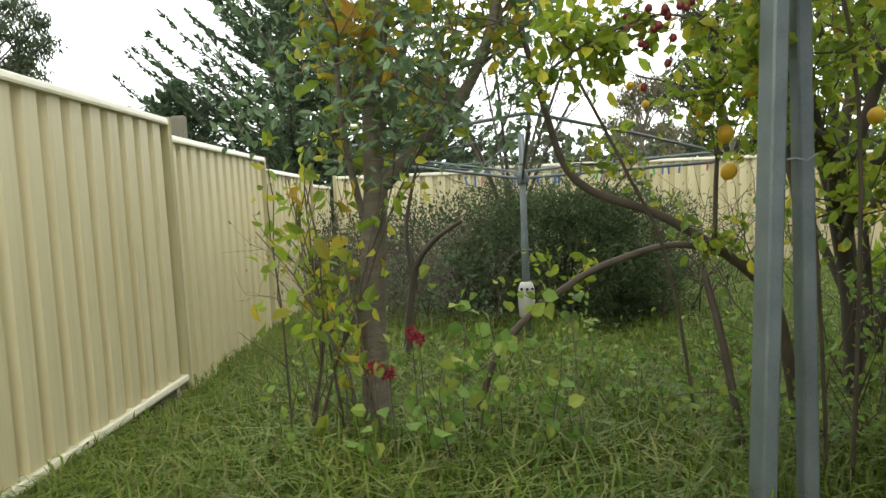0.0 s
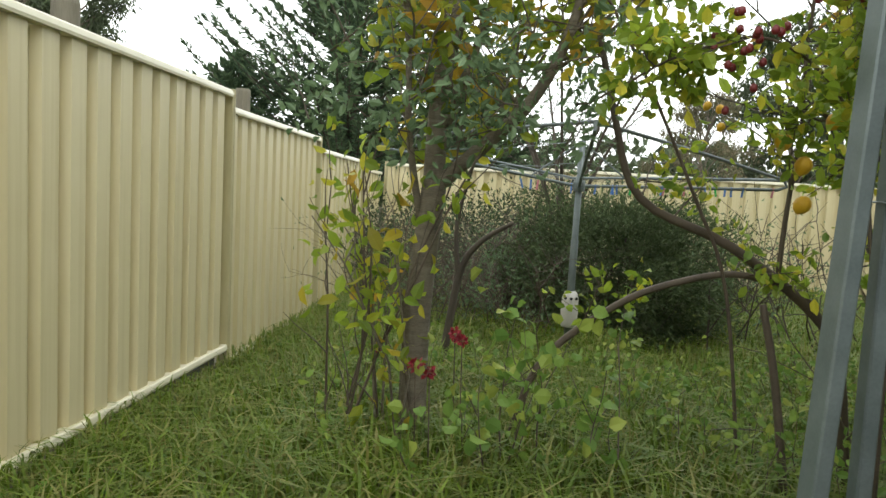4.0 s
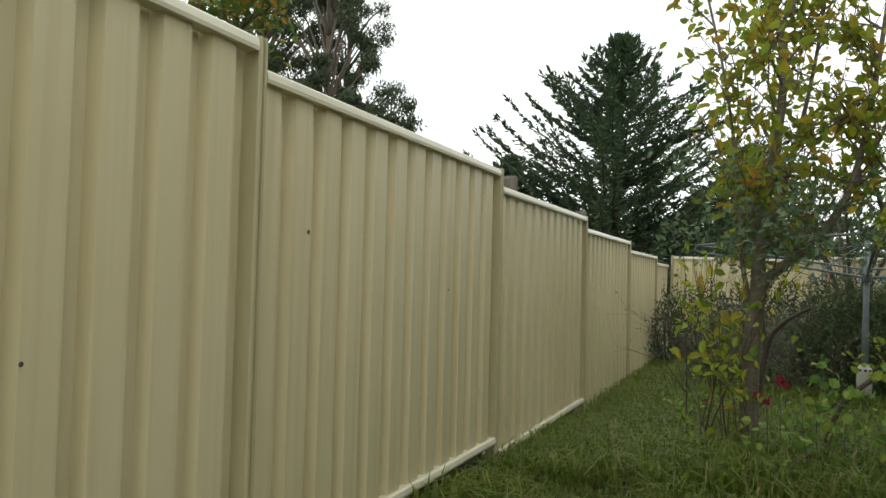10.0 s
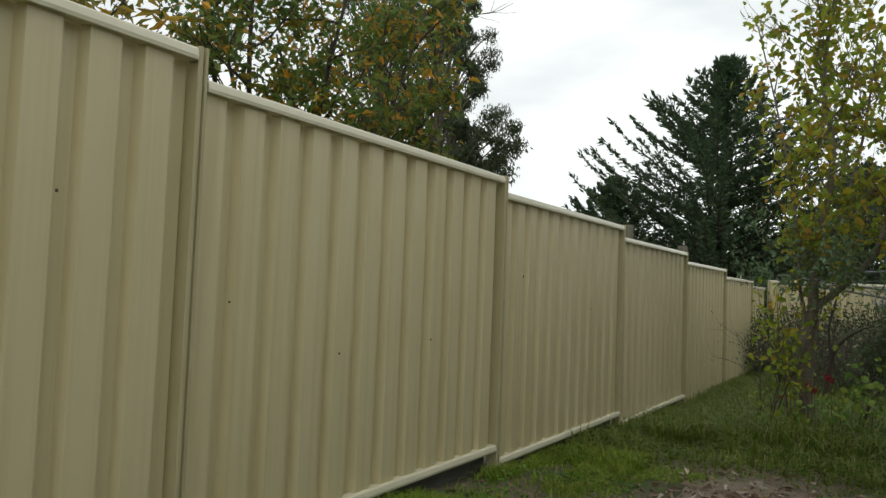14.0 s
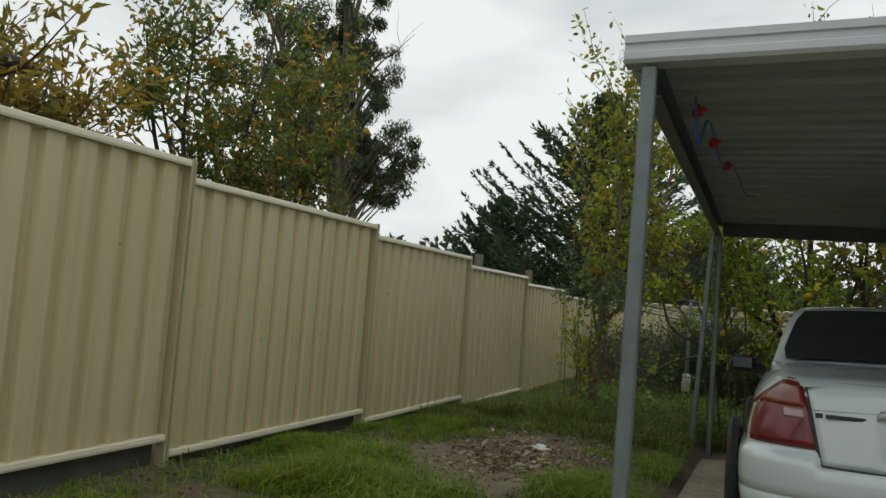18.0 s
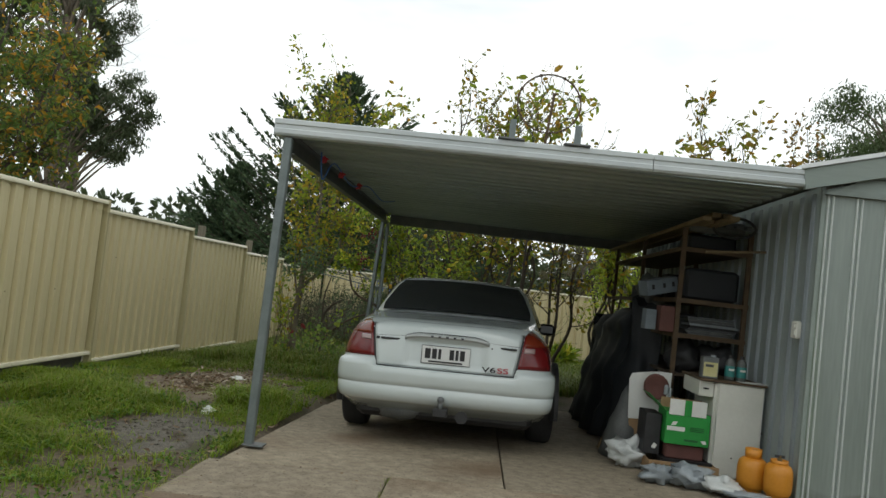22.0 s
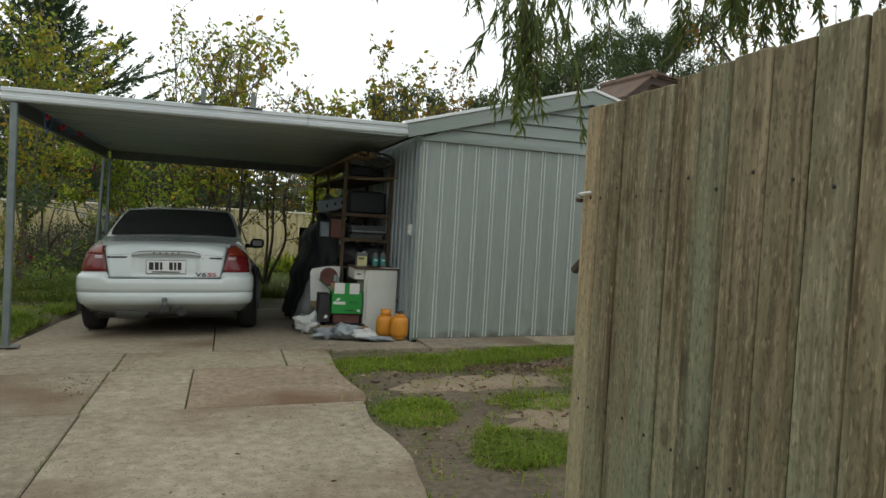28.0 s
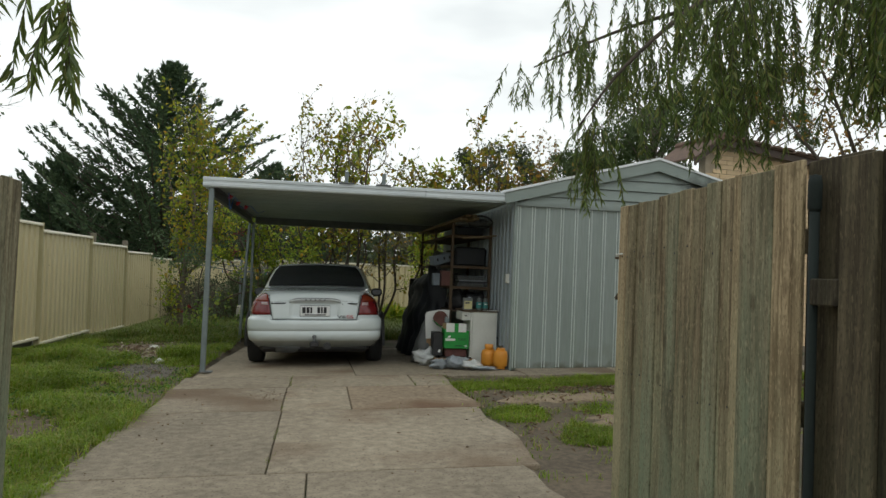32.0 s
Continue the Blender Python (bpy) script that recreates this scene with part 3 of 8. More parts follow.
L_CHIP = foliage("pale_bark_chips", [(0.30, 0.24, 0.17), (0.44, 0.37, 0.28), (0.20, 0.145, 0.09), (0.55, 0.49, 0.40)], 0.05, 0.85)
L_CLOVER = foliage("clover_leaves", [(0.06, 0.135, 0.02), (0.10, 0.20, 0.03), (0.15, 0.27, 0.04), (0.08, 0.16, 0.024)], 0.3)
L_FAR = foliage("far_evergreen_leaves", [(0.055, 0.088, 0.03), (0.082, 0.125, 0.042), (0.115, 0.165, 0.056), (0.065, 0.10, 0.036)], 0.3)


# ---- building tools ----
class Shape:
    """Vertices and faces gathered for one mesh."""

    def __init__(self):
        self.v, self.f = [], []

    def add(self, verts, faces):
        k = len(self.v)
        self.v.extend(verts)
        self.f.extend([tuple(i + k for i in f) for f in faces])
        return self

    def box(self, a, b, bevel=0.0):
        """A box between two corners, with its edges cut where bevel is given."""
        (x0, y0, z0), (x1, y1, z1) = a, b
        c = min(bevel, (x1 - x0) * 0.45, (y1 - y0) * 0.45, (z1 - z0) * 0.45)
        if c <= 0:
            p = [(x, y, z) for z in (z0, z1) for x, y in ((x0, y0), (x1, y0), (x1, y1), (x0, y1))]
            return self.add(p, [(3, 2, 1, 0), (4, 5, 6, 7), (0, 1, 5, 4), (1, 2, 6, 5), (2, 3, 7, 6), (3, 0, 4, 7)])
        rings = []
        for z, s in ((z0, c), (z0 + c, 0), (z1 - c, 0), (z1, c)):
            q = c if s else 0
            rings.append([(x0 + q + c, y0 + q, z), (x1 - q - c, y0 + q, z), (x1 - q, y0 + q + c, z), (x1 - q, y1 - q - c, z),
                          (x1 - q - c, y1 - q, z), (x0 + q + c, y1 - q, z), (x0 + q, y1 - q - c, z), (x0 + q, y0 + q + c, z)])
        return self.loft(rings)

    def loft(self, rings, caps=True, closed=True):
        n = len(rings[0])
        faces = []
        for i in range(len(rings) - 1):
            for j in range(n if closed else n - 1):
                k = (j + 1) % n
                faces.append((i * n + j, i * n + k, (i + 1) * n + k, (i + 1) * n + j))
        if caps and closed:
            faces.append(tuple(reversed(range(n))))
            faces.append(tuple((len(rings) - 1) * n + j for j in range(n)))
        return self.add([p for r in rings for p in r], faces)

    def tube(self, pts, radii, sides=6, caps=True):
        """A tapered tube along points."""
        pts = [Vector(p) for p in pts]
        if not hasattr(radii, "__len__"):
            radii = [radii] * len(pts)
        rings, side = [], None
        for i, p in enumerate(pts):
            d = (pts[min(i + 1, len(pts) - 1)] - pts[max(i - 1, 0)]).normalized()
            if side is None:
                side = d.orthogonal().normalized()
            side = (side - d * side.dot(d))
            side = side.normalized() if side.length > 1e-6 else d.orthogonal().normalized()
            up = d.cross(side)
            rings.append([tuple(p + (side * math.cos(a) + up * math.sin(a)) * radii[i]) for a in (2 * math.pi * k / sides for k in range(sides))])
        return self.loft(rings, caps)

    def turned(self, profile, at=(0, 0, 0), sides=20):
        """A round body from (radius, height) pairs."""
        x, y, z = at
        return self.loft([[(x + r * math.cos(a), y + r * math.sin(a), z + h) for a in (2 * math.pi * k / sides for k in range(sides))] for r, h in profile])

    def extrude_x(self, outline, x0, x1):
        return self.loft([[(x0, y, z) for y, z in outline], [(x1, y, z) for y, z in outline]])

    def extrude_y(self, outline, y0, y1):
        return self.loft([[(x, y0, z) for x, z in outline], [(x, y1, z) for x, z in outline]])

    def blob(self, centre, size, seed=0, rough=0.18, rings=9, sides=14):
        """A lumpy closed body."""
        c = Vector(centre)
        out = []
        for i in range(rings + 1):
            a = math.pi * min(max(i / rings, 0.02), 0.98)
            row = []
            for j in range(sides):
                b = 2 * math.pi * j / sides
                d = Vector((math.sin(a) * math.cos(b), math.sin(a) * math.sin(b), -math.cos(a)))
                k = 1 + rough * 2 * noise.noise(d * 2.3 + Vector((seed * 7.1, seed * 3.3, 0))) + rough * noise.noise(d * 6 + Vector((0, seed, 0)))
                row.append((c.x + d.x * size[0] * k, c.y + d.y * size[1] * k, c.z + d.z * size[2] * k))
            out.append(row)
        return self.loft(out)

    def leaves(self, places, ways, lengths, width=0.45, fold=0.18):
        """Folded pointed leaves, one island each."""
        P, D, L = np.asarray(places, float), np.asarray(ways, float), np.asarray(lengths, float)[:, None]
        if not len(P):
            return self
        D = D / np.maximum(np.linalg.norm(D, axis=1, keepdims=True), 1e-6)
        R = np.random.normal(size=D.shape)
        S = np.cross(D, R)
        S /= np.maximum(np.linalg.norm(S, axis=1, keepdims=True), 1e-6)
        N = np.cross(S, D)
        mid = P + D * L * 0.45
        a, t = P, P + D * L + N * L * -0.12
        lft, rgt = mid + S * L * width * 0.5 + N * L * fold, mid - S * L * width * 0.5 + N * L * fold
        V = np.stack([a, lft, t, rgt], 1).reshape(-1, 3)
        k = len(self.v)
        idx = np.arange(len(P)) * 4 + k
        self.v.extend(map(tuple, V.tolist()))
        F = np.stack([np.stack([idx, idx + 2, idx + 1], 1), np.stack([idx, idx + 3, idx + 2], 1)], 1).reshape(-1, 3)
        self.f.extend(map(tuple, F.tolist()))
        return self

    def ovals(self, places, ways, lengths, width=0.5, fold=0.16):
        """Oval leaves with a bent midrib, one island each."""
        P, D, L = np.asarray(places, float), np.asarray(ways, float), np.asarray(lengths, float)[:, None]
        if not len(P):
            return self
        D = D / np.maximum(np.linalg.norm(D, axis=1, keepdims=True), 1e-6)
        S = np.cross(D, np.random.normal(size=D.shape))
        S /= np.maximum(np.linalg.norm(S, axis=1, keepdims=True), 1e-6)
        N = np.cross(S, D)
        pts = [P]
        for along, side, rise in ((0.28, 0.40, 0.6), (0.28, 0.0, 0.1), (0.28, -0.40, 0.6), (0.66, 0.38, 0.5), (0.66, 0.0, 0.0), (0.66, -0.38, 0.5)):
            pts.append(P + D * L * along + S * L * width * side * 1.2 + N * L * fold * rise)
        pts.append(P + D * L - N * L * 0.14)
        V = np.stack(pts, 1).reshape(-1, 3)
        base = len(self.v) + np.arange(len(P))[:, None] * 8
        self.v.extend(map(tuple, V.tolist()))
        for f in ((0, 2, 1), (0, 3, 2), (4, 5, 7), (5, 6, 7)):
            self.f.extend(map(tuple, (base + np.array(f)).tolist()))
        for f in ((1, 2, 5, 4), (2, 3, 6, 5)):
            self.f.extend(map(tuple, (base + np.array(f)).tolist()))
        return self

    def mesh(self, name, material, smooth=False):
        me = bpy.data.meshes.new(name)
        me.from_pydata(self.v, [], self.f)
        me.materials.append(material)
        if smooth:
            me.polygons.foreach_set("use_smooth", [True] * len(me.polygons))
        me.update()
        return me


def thing(name, label, category, at=(0, 0, 0), group="", kind="", turn=0):
    ob = new(name)
    ob.empty_display_size = 0.1
    ob.matrix_basis = pose(*at, 0, 0, turn)
    return tagged(ob, label, category, group, kind)


def part(name, shape, material, parent, label="", smooth=False, kind=""):
    ob = new(name, shape.mesh(name, material, smooth))
    ob.parent = parent
    if label:
        tagged(ob, label)
    if kind:
        tagged(ob, kind=kind)
    return ob


def whole(name, shape, material, label, category, kind="", group="", smooth=False, at=(0, 0, 0), turn=0):
    ob = new(name, shape.mesh(name, material, smooth))
    ob.matrix_basis = pose(*at, 0, 0, turn)
    return tagged(ob, label, category, group, kind)


def share(name, mesh, parent, m):
    """One more piece on a mesh that others use too."""
    ob = new(name, mesh)
    ob.parent = parent
    ob.matrix_basis = m
    return ob


def step(a, b, x):
    t = min(1.0, max(0.0, (x - a) / (b - a)))
    return t * t * (3 - 2 * t)


def slab_z(x, y=-5.0):
    """The concrete tilts sideways and falls away under the carport."""
    return 0.03 * (x - 0.85) - 0.049 * max(0.0, y + 2.95)


def ground_z(x, y):
    """The height of the ground: it falls away behind the carport and rises gently to the shed's far side."""
    z = -0.03 + 0.03 * min(max(0.0, x - 0.85), 9)
    fall = -0.036 * min(max(0.0, y + 2.4), 7.0)
    z += fall * (1 if x < 0.7 else 1 - 0.35 * step(0.7, 3.0, x))
    if x > 0.75 and y > -3.2 and x < 9:
        z -= 0.12 * step(0.75, 0.85, x) * step(-3.2, -3.0, y) * (1 - step(8.6, 9, x))
    z += 0.10 * step(-1.7, -0.4, x) * step(0.5, 3.0, y) * (1 - step(7, 10, y))
    near = 1 - step(18, 40, abs(x) + abs(y))
    z += (0.03 * noise.noise(Vector((x * 0.9, y * 0.9, 0))) + 0.012 * noise.noise(Vector((x * 3, y * 3, 4)))) * near
    if 0.5 < x < 4.1 and y < -2.9:
        z = min(z, slab_z(x, y) - 0.028)
    if 3.0 < x < 9.8 and -3.75 < y < -2.6:
        z = min(z, slab_z(x, y) - 0.03)
    return z


def bend(points, n=6):
    """A smooth line through a few points."""
    pts = [Vector(p) for p in points]
    out = []
    for i in range(len(pts) - 1):
        p0, p1, p2, p3 = pts[max(i - 1, 0)], pts[i], pts[i + 1], pts[min(i + 2, len(pts) - 1)]
        for k in range(n):
            t = k / n
            out.append(0.5 * ((2 * p1) + (p2 - p0) * t + (2 * p0 - 5 * p1 + 4 * p2 - p3) * t * t + (3 * p1 - p0 - 3 * p2 + p3) * t ** 3))
    out.append(pts[-1])
    return out


class Plant:
    """Wood and leaves of one plant."""

    def __init__(self, seed):
        self.r = random.Random(seed)
        self.wood, self.spots = Shape(), []

    def limb(self, points, r0, r1, sides=6, n=5):
        line = bend(points, n)
        self.wood.tube(line, [r0 + (r1 - r0) * i / (len(line) - 1) for i in range(len(line))], sides)
        return line

    def grow(self, p, d, length, radius, level, spread=0.6, up=0.25, kids=4, shrink=0.62, leafy=1):
        """A branch with side branches; the last two levels carry leaves."""
        r = self.r
        p, d = Vector(p), Vector(d).normalized()
        segs = 5 if level > 0 else 4
        pts, dirs = [p.copy()], [d.copy()]
        for i in range(segs):
            d = (d + Vector((r.gauss(0, 1), r.gauss(0, 1), r.gauss(0, 1) + up * 1.4)) * 0.16).normalized()
            p = p + d * length / segs
            pts.append(p.copy())
            dirs.append(d.copy())
        self.wood.tube(pts, [radius * (1 - 0.65 * i / segs) for i in range(segs + 1)], 5 if level > 1 else 3, caps=level > 1)
        if level <= leafy:
            for i in range(1 if level else 0, segs + 1):
                self.spots.append((pts[i], dirs[i]))
                self.spots.append(((pts[i] + pts[max(i - 1, 0)]) / 2, dirs[i]))
        if level > 0:
            for k in range(kids):
                i = r.randint(max(1, segs // 3), segs)
                side = Vector((r.gauss(0, 1), r.gauss(0, 1), r.gauss(0, 0.6) + up)).normalized()
                self.grow(pts[i], dirs[i] * (1 - spread) + side * spread, length * shrink * r.uniform(0.7, 1.15), radius * 0.5, level - 1, spread, up, kids, shrink, leafy)

    def along(self, line, every, length, radius, level, up=0.4, kids=3, start=0.3, spread=0.6):
        """Side branches along a limb."""
        n = len(line)
        for i in range(int(n * start), n - 1):
            if self.r.random() < every:
                d = (line[i + 1] - line[i]).normalized()
                s = Vector((self.r.gauss(0, 1), self.r.gauss(0, 1), self.r.gauss(0, 0.5) + up)).normalized()
                self.grow(line[i], d * 0.4 + s * 0.8, length * self.r.uniform(0.6, 1.2), radius, level, spread, up, kids)

    def leaf_shape(self, per, length, width=0.45, droop=0.3, fold=0.18, jitter=0.06, keep=None, oval=False):
        r = self.r
        P, D, L = [], [], []
        for p, d in self.spots:
            if keep and not keep(p):
                continue
            for _ in range(per if isinstance(per, int) else (int(per) + (r.random() < per % 1))):
                q = p + Vector((r.gauss(0, jitter), r.gauss(0, jitter), r.gauss(0, jitter)))
                w = d * 0.5 + Vector((r.gauss(0, 0.8), r.gauss(0, 0.8), r.gauss(0, 0.8) - droop))
                P.append(q), D.append(w), L.append(length * r.uniform(0.6, 1.25))
        return Shape().ovals(P, D, L, width, fold) if oval else Shape().leaves(P, D, L, width, fold)


def tree(name, plant, leaves, bark, leaf, label, category="tree", group=""):
    t = thing(name, label, category, group=group)
    part("trunk", plant.wood, bark, t, smooth=True)
    part("crown", leaves, leaf, t)
    return t


# ---- the ground ----
def spaced(lo, hi, fine, reach):
    out, s, v = [], fine, lo
    far = []
    while v > -reach:
        s *= 1.6
        v -= s
        far.append(v)
    out = far[::-1]
    v = lo
    while v < hi:
        out.append(v)
        v += fine
    s = fine
    while v < reach:
        out.append(v)
        s *= 1.6
        v += s
    out.append(v)
    return out


gx, gy = spaced(-6, 12, 0.18, 900), spaced(-16, 13, 0.18, 900)
g = Shape()
g.v = [(x, y, ground_z(x, y)) for y in gy for x in gx]
nx = len(gx)
g.f = [(j * nx + i, j * nx + i + 1, (j + 1) * nx + i + 1, (j + 1) * nx + i) for j in range(len(gy) - 1) for i in range(nx - 1)]
ground = whole("ground", g, M_EARTH, "damp brown earth with moss and gravel", "ground", "structure", smooth=True)

# ---- the cream steel fence along the drive ----
PITCH = 0.1946


def fence_sheet(width, height):
    """Folded sheet from y = 0 to width, with pans 3 cm deep; x is its depth."""
    s = Shape()
    line, y = [], 0.0
    while y < width - 0.001:
        for dy, dx in ((0.0, 0.0), (0.108, 0.0), (0.124, -0.042), (0.179, -0.042)):
            if y + dy <= width:
                line.append((dx, y + dy))
        y += PITCH
    line.append((line[-1][0], width))
    n = len(line)
    back = [(x - 0.004, y) for x, y in line]
    pts = [(x, y, z) for z in (0, height) for x, y in line] + [(x, y, z) for z in (0, height) for x, y in back]
    faces = [(i, i + 1, n + i + 1, n + i) for i in range(n - 1)] + [(2 * n + i + 1, 2 * n + i, 3 * n + i, 3 * n + i + 1) for i in range(n - 1)]
    return s.add(pts, faces)


def rail_shape(width, wide=0.05, high=0.045):
    o = [(-wide * 0.8, 0), (wide * 0.35, 0), (wide * 0.4, high * 0.3), (wide * 0.3, high * 0.85), (wide * 0.2, high), (-wide * 0.7, high), (-wide * 0.8, high * 0.85)]
    return Shape().extrude_y(o, 0, width)


def fence_post(height):
    s = Shape()
    o = [(-0.05, -0.022), (0.018, -0.022), (0.024, -0.017), (0.024, -0.006), (0.008, -0.003), (0.008, 0.003), (0.024, 0.006), (0.024, 0.017), (0.018, 0.022), (-0.05, 0.022)]
    return s.loft([[(x, y, z) for x, y in o] for z in (0, height)])


fence = thing("metal_fence", "cream folded steel fence stepping down the slope beside the drive", "fence", kind="structure")
sheet_mesh = fence_sheet(2.335, 1.665).mesh("sheet", M_CREAM)
rail_mesh = rail_shape(2.335).mesh("top_rail", M_CREAM_RAIL)
foot_mesh = rail_shape(2.335, 0.05, 0.04).mesh("bottom_rail", M_CREAM_RAIL)
post_mesh = fence_post(2.0).mesh("post", M_CREAM_POST)
FX = -2.0
PANELS = [(-14.31, 2.02), (-11.925, 2.02), (-9.54, 2.02), (-7.155, 2.02), (-4.77, 1.95), (-2.385, 1.85), (0.0, 1.748), (2.385, 1.655), (4.77, 1.554), (7.155, 1.45), (9.54, 1.345)]
for y1, top in PANELS:
    y0 = y1 - 2.385
    lean = pose(FX, y0 + 0.025, top, 0, -1.0, 0)
    panel = share("panel", sheet_mesh, fence, lean @ pose(0, 0, -1.70))
    share("top_rail", rail_mesh, panel, pose(0.005, 0, 1.66))
    share("bottom_rail", foot_mesh, panel, pose(0.005, 0, -0.025))
    share("post", post_mesh, fence, pose(FX, y1, top + 0.012, 0, -1.0, 0) @ pose(0, 0, -2.0))
    plinth = Shape().box((-0.04, 0.03, -0.28), (0.0, 2.355, 0.0), 0.006)
    share("plinth", plinth.mesh("plinth", M_SLEEPER), fence, pose(FX - 0.03, y0, top - 1.725))
last_sheet = share("panel", fence_sheet(1.43, 1.665).mesh("sheet", M_CREAM), fence, pose(FX, 9.56, 1.25 - 1.70))
share("top_rail", rail_shape(1.43).mesh("top_rail", M_CREAM_RAIL), last_sheet, pose(0.005, 0, 1.66))
for y in (-3.75, -1.37, 1.0, 3.39, 5.74):
    h = 1.76 if y == 3.39 else 1.70
    s = Shape().loft([[(r * math.cos(a), r * math.sin(a) * 0.95, z) for a in (2 * math.pi * k / 10 for k in range(10))] for r, z in ((0.066, -0.4), (0.064, h - 0.02), (0.058, h))])
    whole("timber_post", s, M_OLD_POST, "old grey round timber post behind the steel fence", "post", group="old fence posts", at=(FX - 0.28, y, 0))

back_fence = thing("back_fence", "cream folded steel fence across the back of the yard", "fence", kind="structure")
for i in range(6):
    m = pose(-1.9 + 2.385 * i, 11.02, 1.46 if i else 1.40, 0, 0, -90)
    panel = share("panel", sheet_mesh, back_fence, m @ pose(0, 0, -1.70))
    share("top_rail", rail_mesh, panel, pose(0.005, 0, 1.66))
    share("post", post_mesh, back_fence, m @ pose(0, -0.025, -1.98))

for y, z, r in ((0.3, 1.126, 0.009), (-0.8, 0.75, 0.007), (-1.55, 0.72, 0.006), (-2.88, 1.28, 0.006), (1.6, 0.9, 0.006), (-2.2, 0.95, 0.005)):
    part("fence_mark", Shape().turned([(0, 0), (r, 0), (r * 0.8, 0.002), (0, 0.002)], sides=7), M_BARK_DARK, fence, "small dark pit in the steel").matrix_basis = pose(FX + 0.022, y, z, 0, 90, 0)

# ---- the carport ----
carport = thing("carport", "flat-roofed steel carport with pale gutter and grey posts", "carport")
CX0, CX1, CY0, CY1 = 0.76, 4.40, -2.95, 2.30
gut = [(CY0, 2.135), (CY0 - 0.012, 2.15), (CY0 - 0.012, 2.178), (CY0 - 0.004, 2.184), (CY0 - 0.004, 2.21), (CY0 - 0.014, 2.216), (CY0 - 0.014, 2.246), (CY0, 2.252), (CY0 + 0.012, 2.24), (CY0 + 0.1, 2.235), (CY0 + 0.1, 2.14)]
for x0, x1 in ((CX0, 3.362), (3.368, CX1 - 0.03)):
    run = part("gutter", Shape().extrude_x(gut, x0, x1), M_GUTTER, carport, "weathered white gutter")
    run.matrix_basis = pose(CX0, 0, 0.005, 0, -0.45, 0) @ pose(-CX0, 0, 0)
side = [(CX0, 2.135), (CX0 - 0.006, 2.15), (CX0 - 0.006, 2.25), (CX0 + 0.03, 2.25), (CX0 + 0.03, 2.135)]
part("fascia", Shape().extrude_y(side, CY0 + 0.105, CY1), M_GUTTER, carport)
deck, y = [], CY0 + 0.11
while y < CY1 - 0.02:
    for dy, dz in ((0, 0), (0.055, 0), (0.08, 0.042), (0.125, 0.042), (0.15, 0)):
        if y + dy < CY1:
            deck.append((y + dy, 2.165 + dz))
    y += 0.19
deck_shape = Shape().extrude_x(deck + [(y, z + 0.003) for y, z in reversed(deck)], CX0 + 0.035, CX1 - 0.02)
part("roof_sheet", deck_shape, M_ROOF, carport, "ribbed zinc roof sheet")
channel = [(0, 0), (0.06, 0), (0.06, 0.008), (0.008, 0.008), (0.008, 0.122), (0.06, 0.122), (0.06, 0.13), (0, 0.13)]
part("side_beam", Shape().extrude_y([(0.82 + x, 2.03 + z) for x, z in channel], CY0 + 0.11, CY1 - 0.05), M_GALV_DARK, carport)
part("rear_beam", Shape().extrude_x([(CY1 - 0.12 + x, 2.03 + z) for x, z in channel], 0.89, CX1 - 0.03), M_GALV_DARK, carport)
for x, y, w, d, h, lean in ((0.84, -2.905, 0.058, 0.058, 2.13, 0.0), (0.764, 2.15, 0.045, 0.10, 2.16, -0.028), (0.872, 2.20, 0.045, 0.062, 2.03, 0.006)):
    z0 = ground_z(x, y) - 0.05 if y > 0 else 0.0
    q, e = w / 2, d / 2
    o = [(-q, -e + 0.006), (-q + 0.006, -e), (q - 0.006, -e), (q, -e + 0.006), (q, e - 0.006), (q - 0.006, e), (-q + 0.006, e), (-q, e - 0.006)]
    post = part("post", Shape().loft([[(x + a + lean * (1.15 - z) / 0.75, y + b, z) for a, b in o] for z in (z0, h)]), M_POST, carport, "grey galvanised steel post")
    if y < 0:
        part("foot_plate", Shape().box((x - 0.03, y - 0.06, 0.0), (x + 0.11, y + 0.05, 0.012), 0.003), M_GALV_DARK, post)
part("wire_loop", Shape().tube([(0.842, 2.17, 1.02), (0.87, 2.165, 1.012), (0.90, 2.17, 1.03), (0.898, 2.235, 1.03), (0.845, 2.235, 1.02), (0.842, 2.17, 1.02)], 0.003, 4), M_WIRE, carport)
for x in (2.385, 2.83):
    bracket = thing("roof_bracket", "grey steel angle bracket bolted on the carport gutter", "bracket", (x, CY0 + 0.015, 2.266 + 0.0078 * (x - CX0) * 0.6), "brackets on the carport roof")
    part("base_plate", Shape().box((-0.09, -0.05, 0), (0.09, 0.05, 0.012), 0.002), M_GALV_DARK, bracket)
    part("upright", Shape().box((-0.022, -0.02, 0.012), (0.022, 0.02, 0.145), 0.003), M_POST, bracket)
    part("brace", Shape().tube([(0.0, 0.16, 0.012), (0.0, 0.02, 0.14)], 0.014, 4), M_GALV, bracket)
hoop = thing("basketball_hoop", "rusty basketball ring with torn net leaning on the carport roof", "hoop", (2.67, -1.98, 2.19))
ring = [(0.257 * math.cos(a), 0.055 * math.sin(a), 0.63 + 0.257 * math.sin(a)) for a in (2 * math.pi * k / 40 for k in range(41))]
part("ring", Shape().tube(ring, 0.0075, 6, caps=False), M_RUST, hoop)
part("stand", Shape().tube([(-0.02, -0.03, 0.0), (0.005, -0.04, 0.36), (0.03, -0.05, 0.68), (0.035, -0.05, 0.70)], [0.018, 0.016, 0.015, 0.024], 4), M_RUST, hoop)
part("stand_foot", Shape().box((-0.12, -0.1, 0.0), (0.16, 0.1, 0.05), 0.01), M_BARK_DARK, hoop)
net = Shape()
rr = random.Random(5)
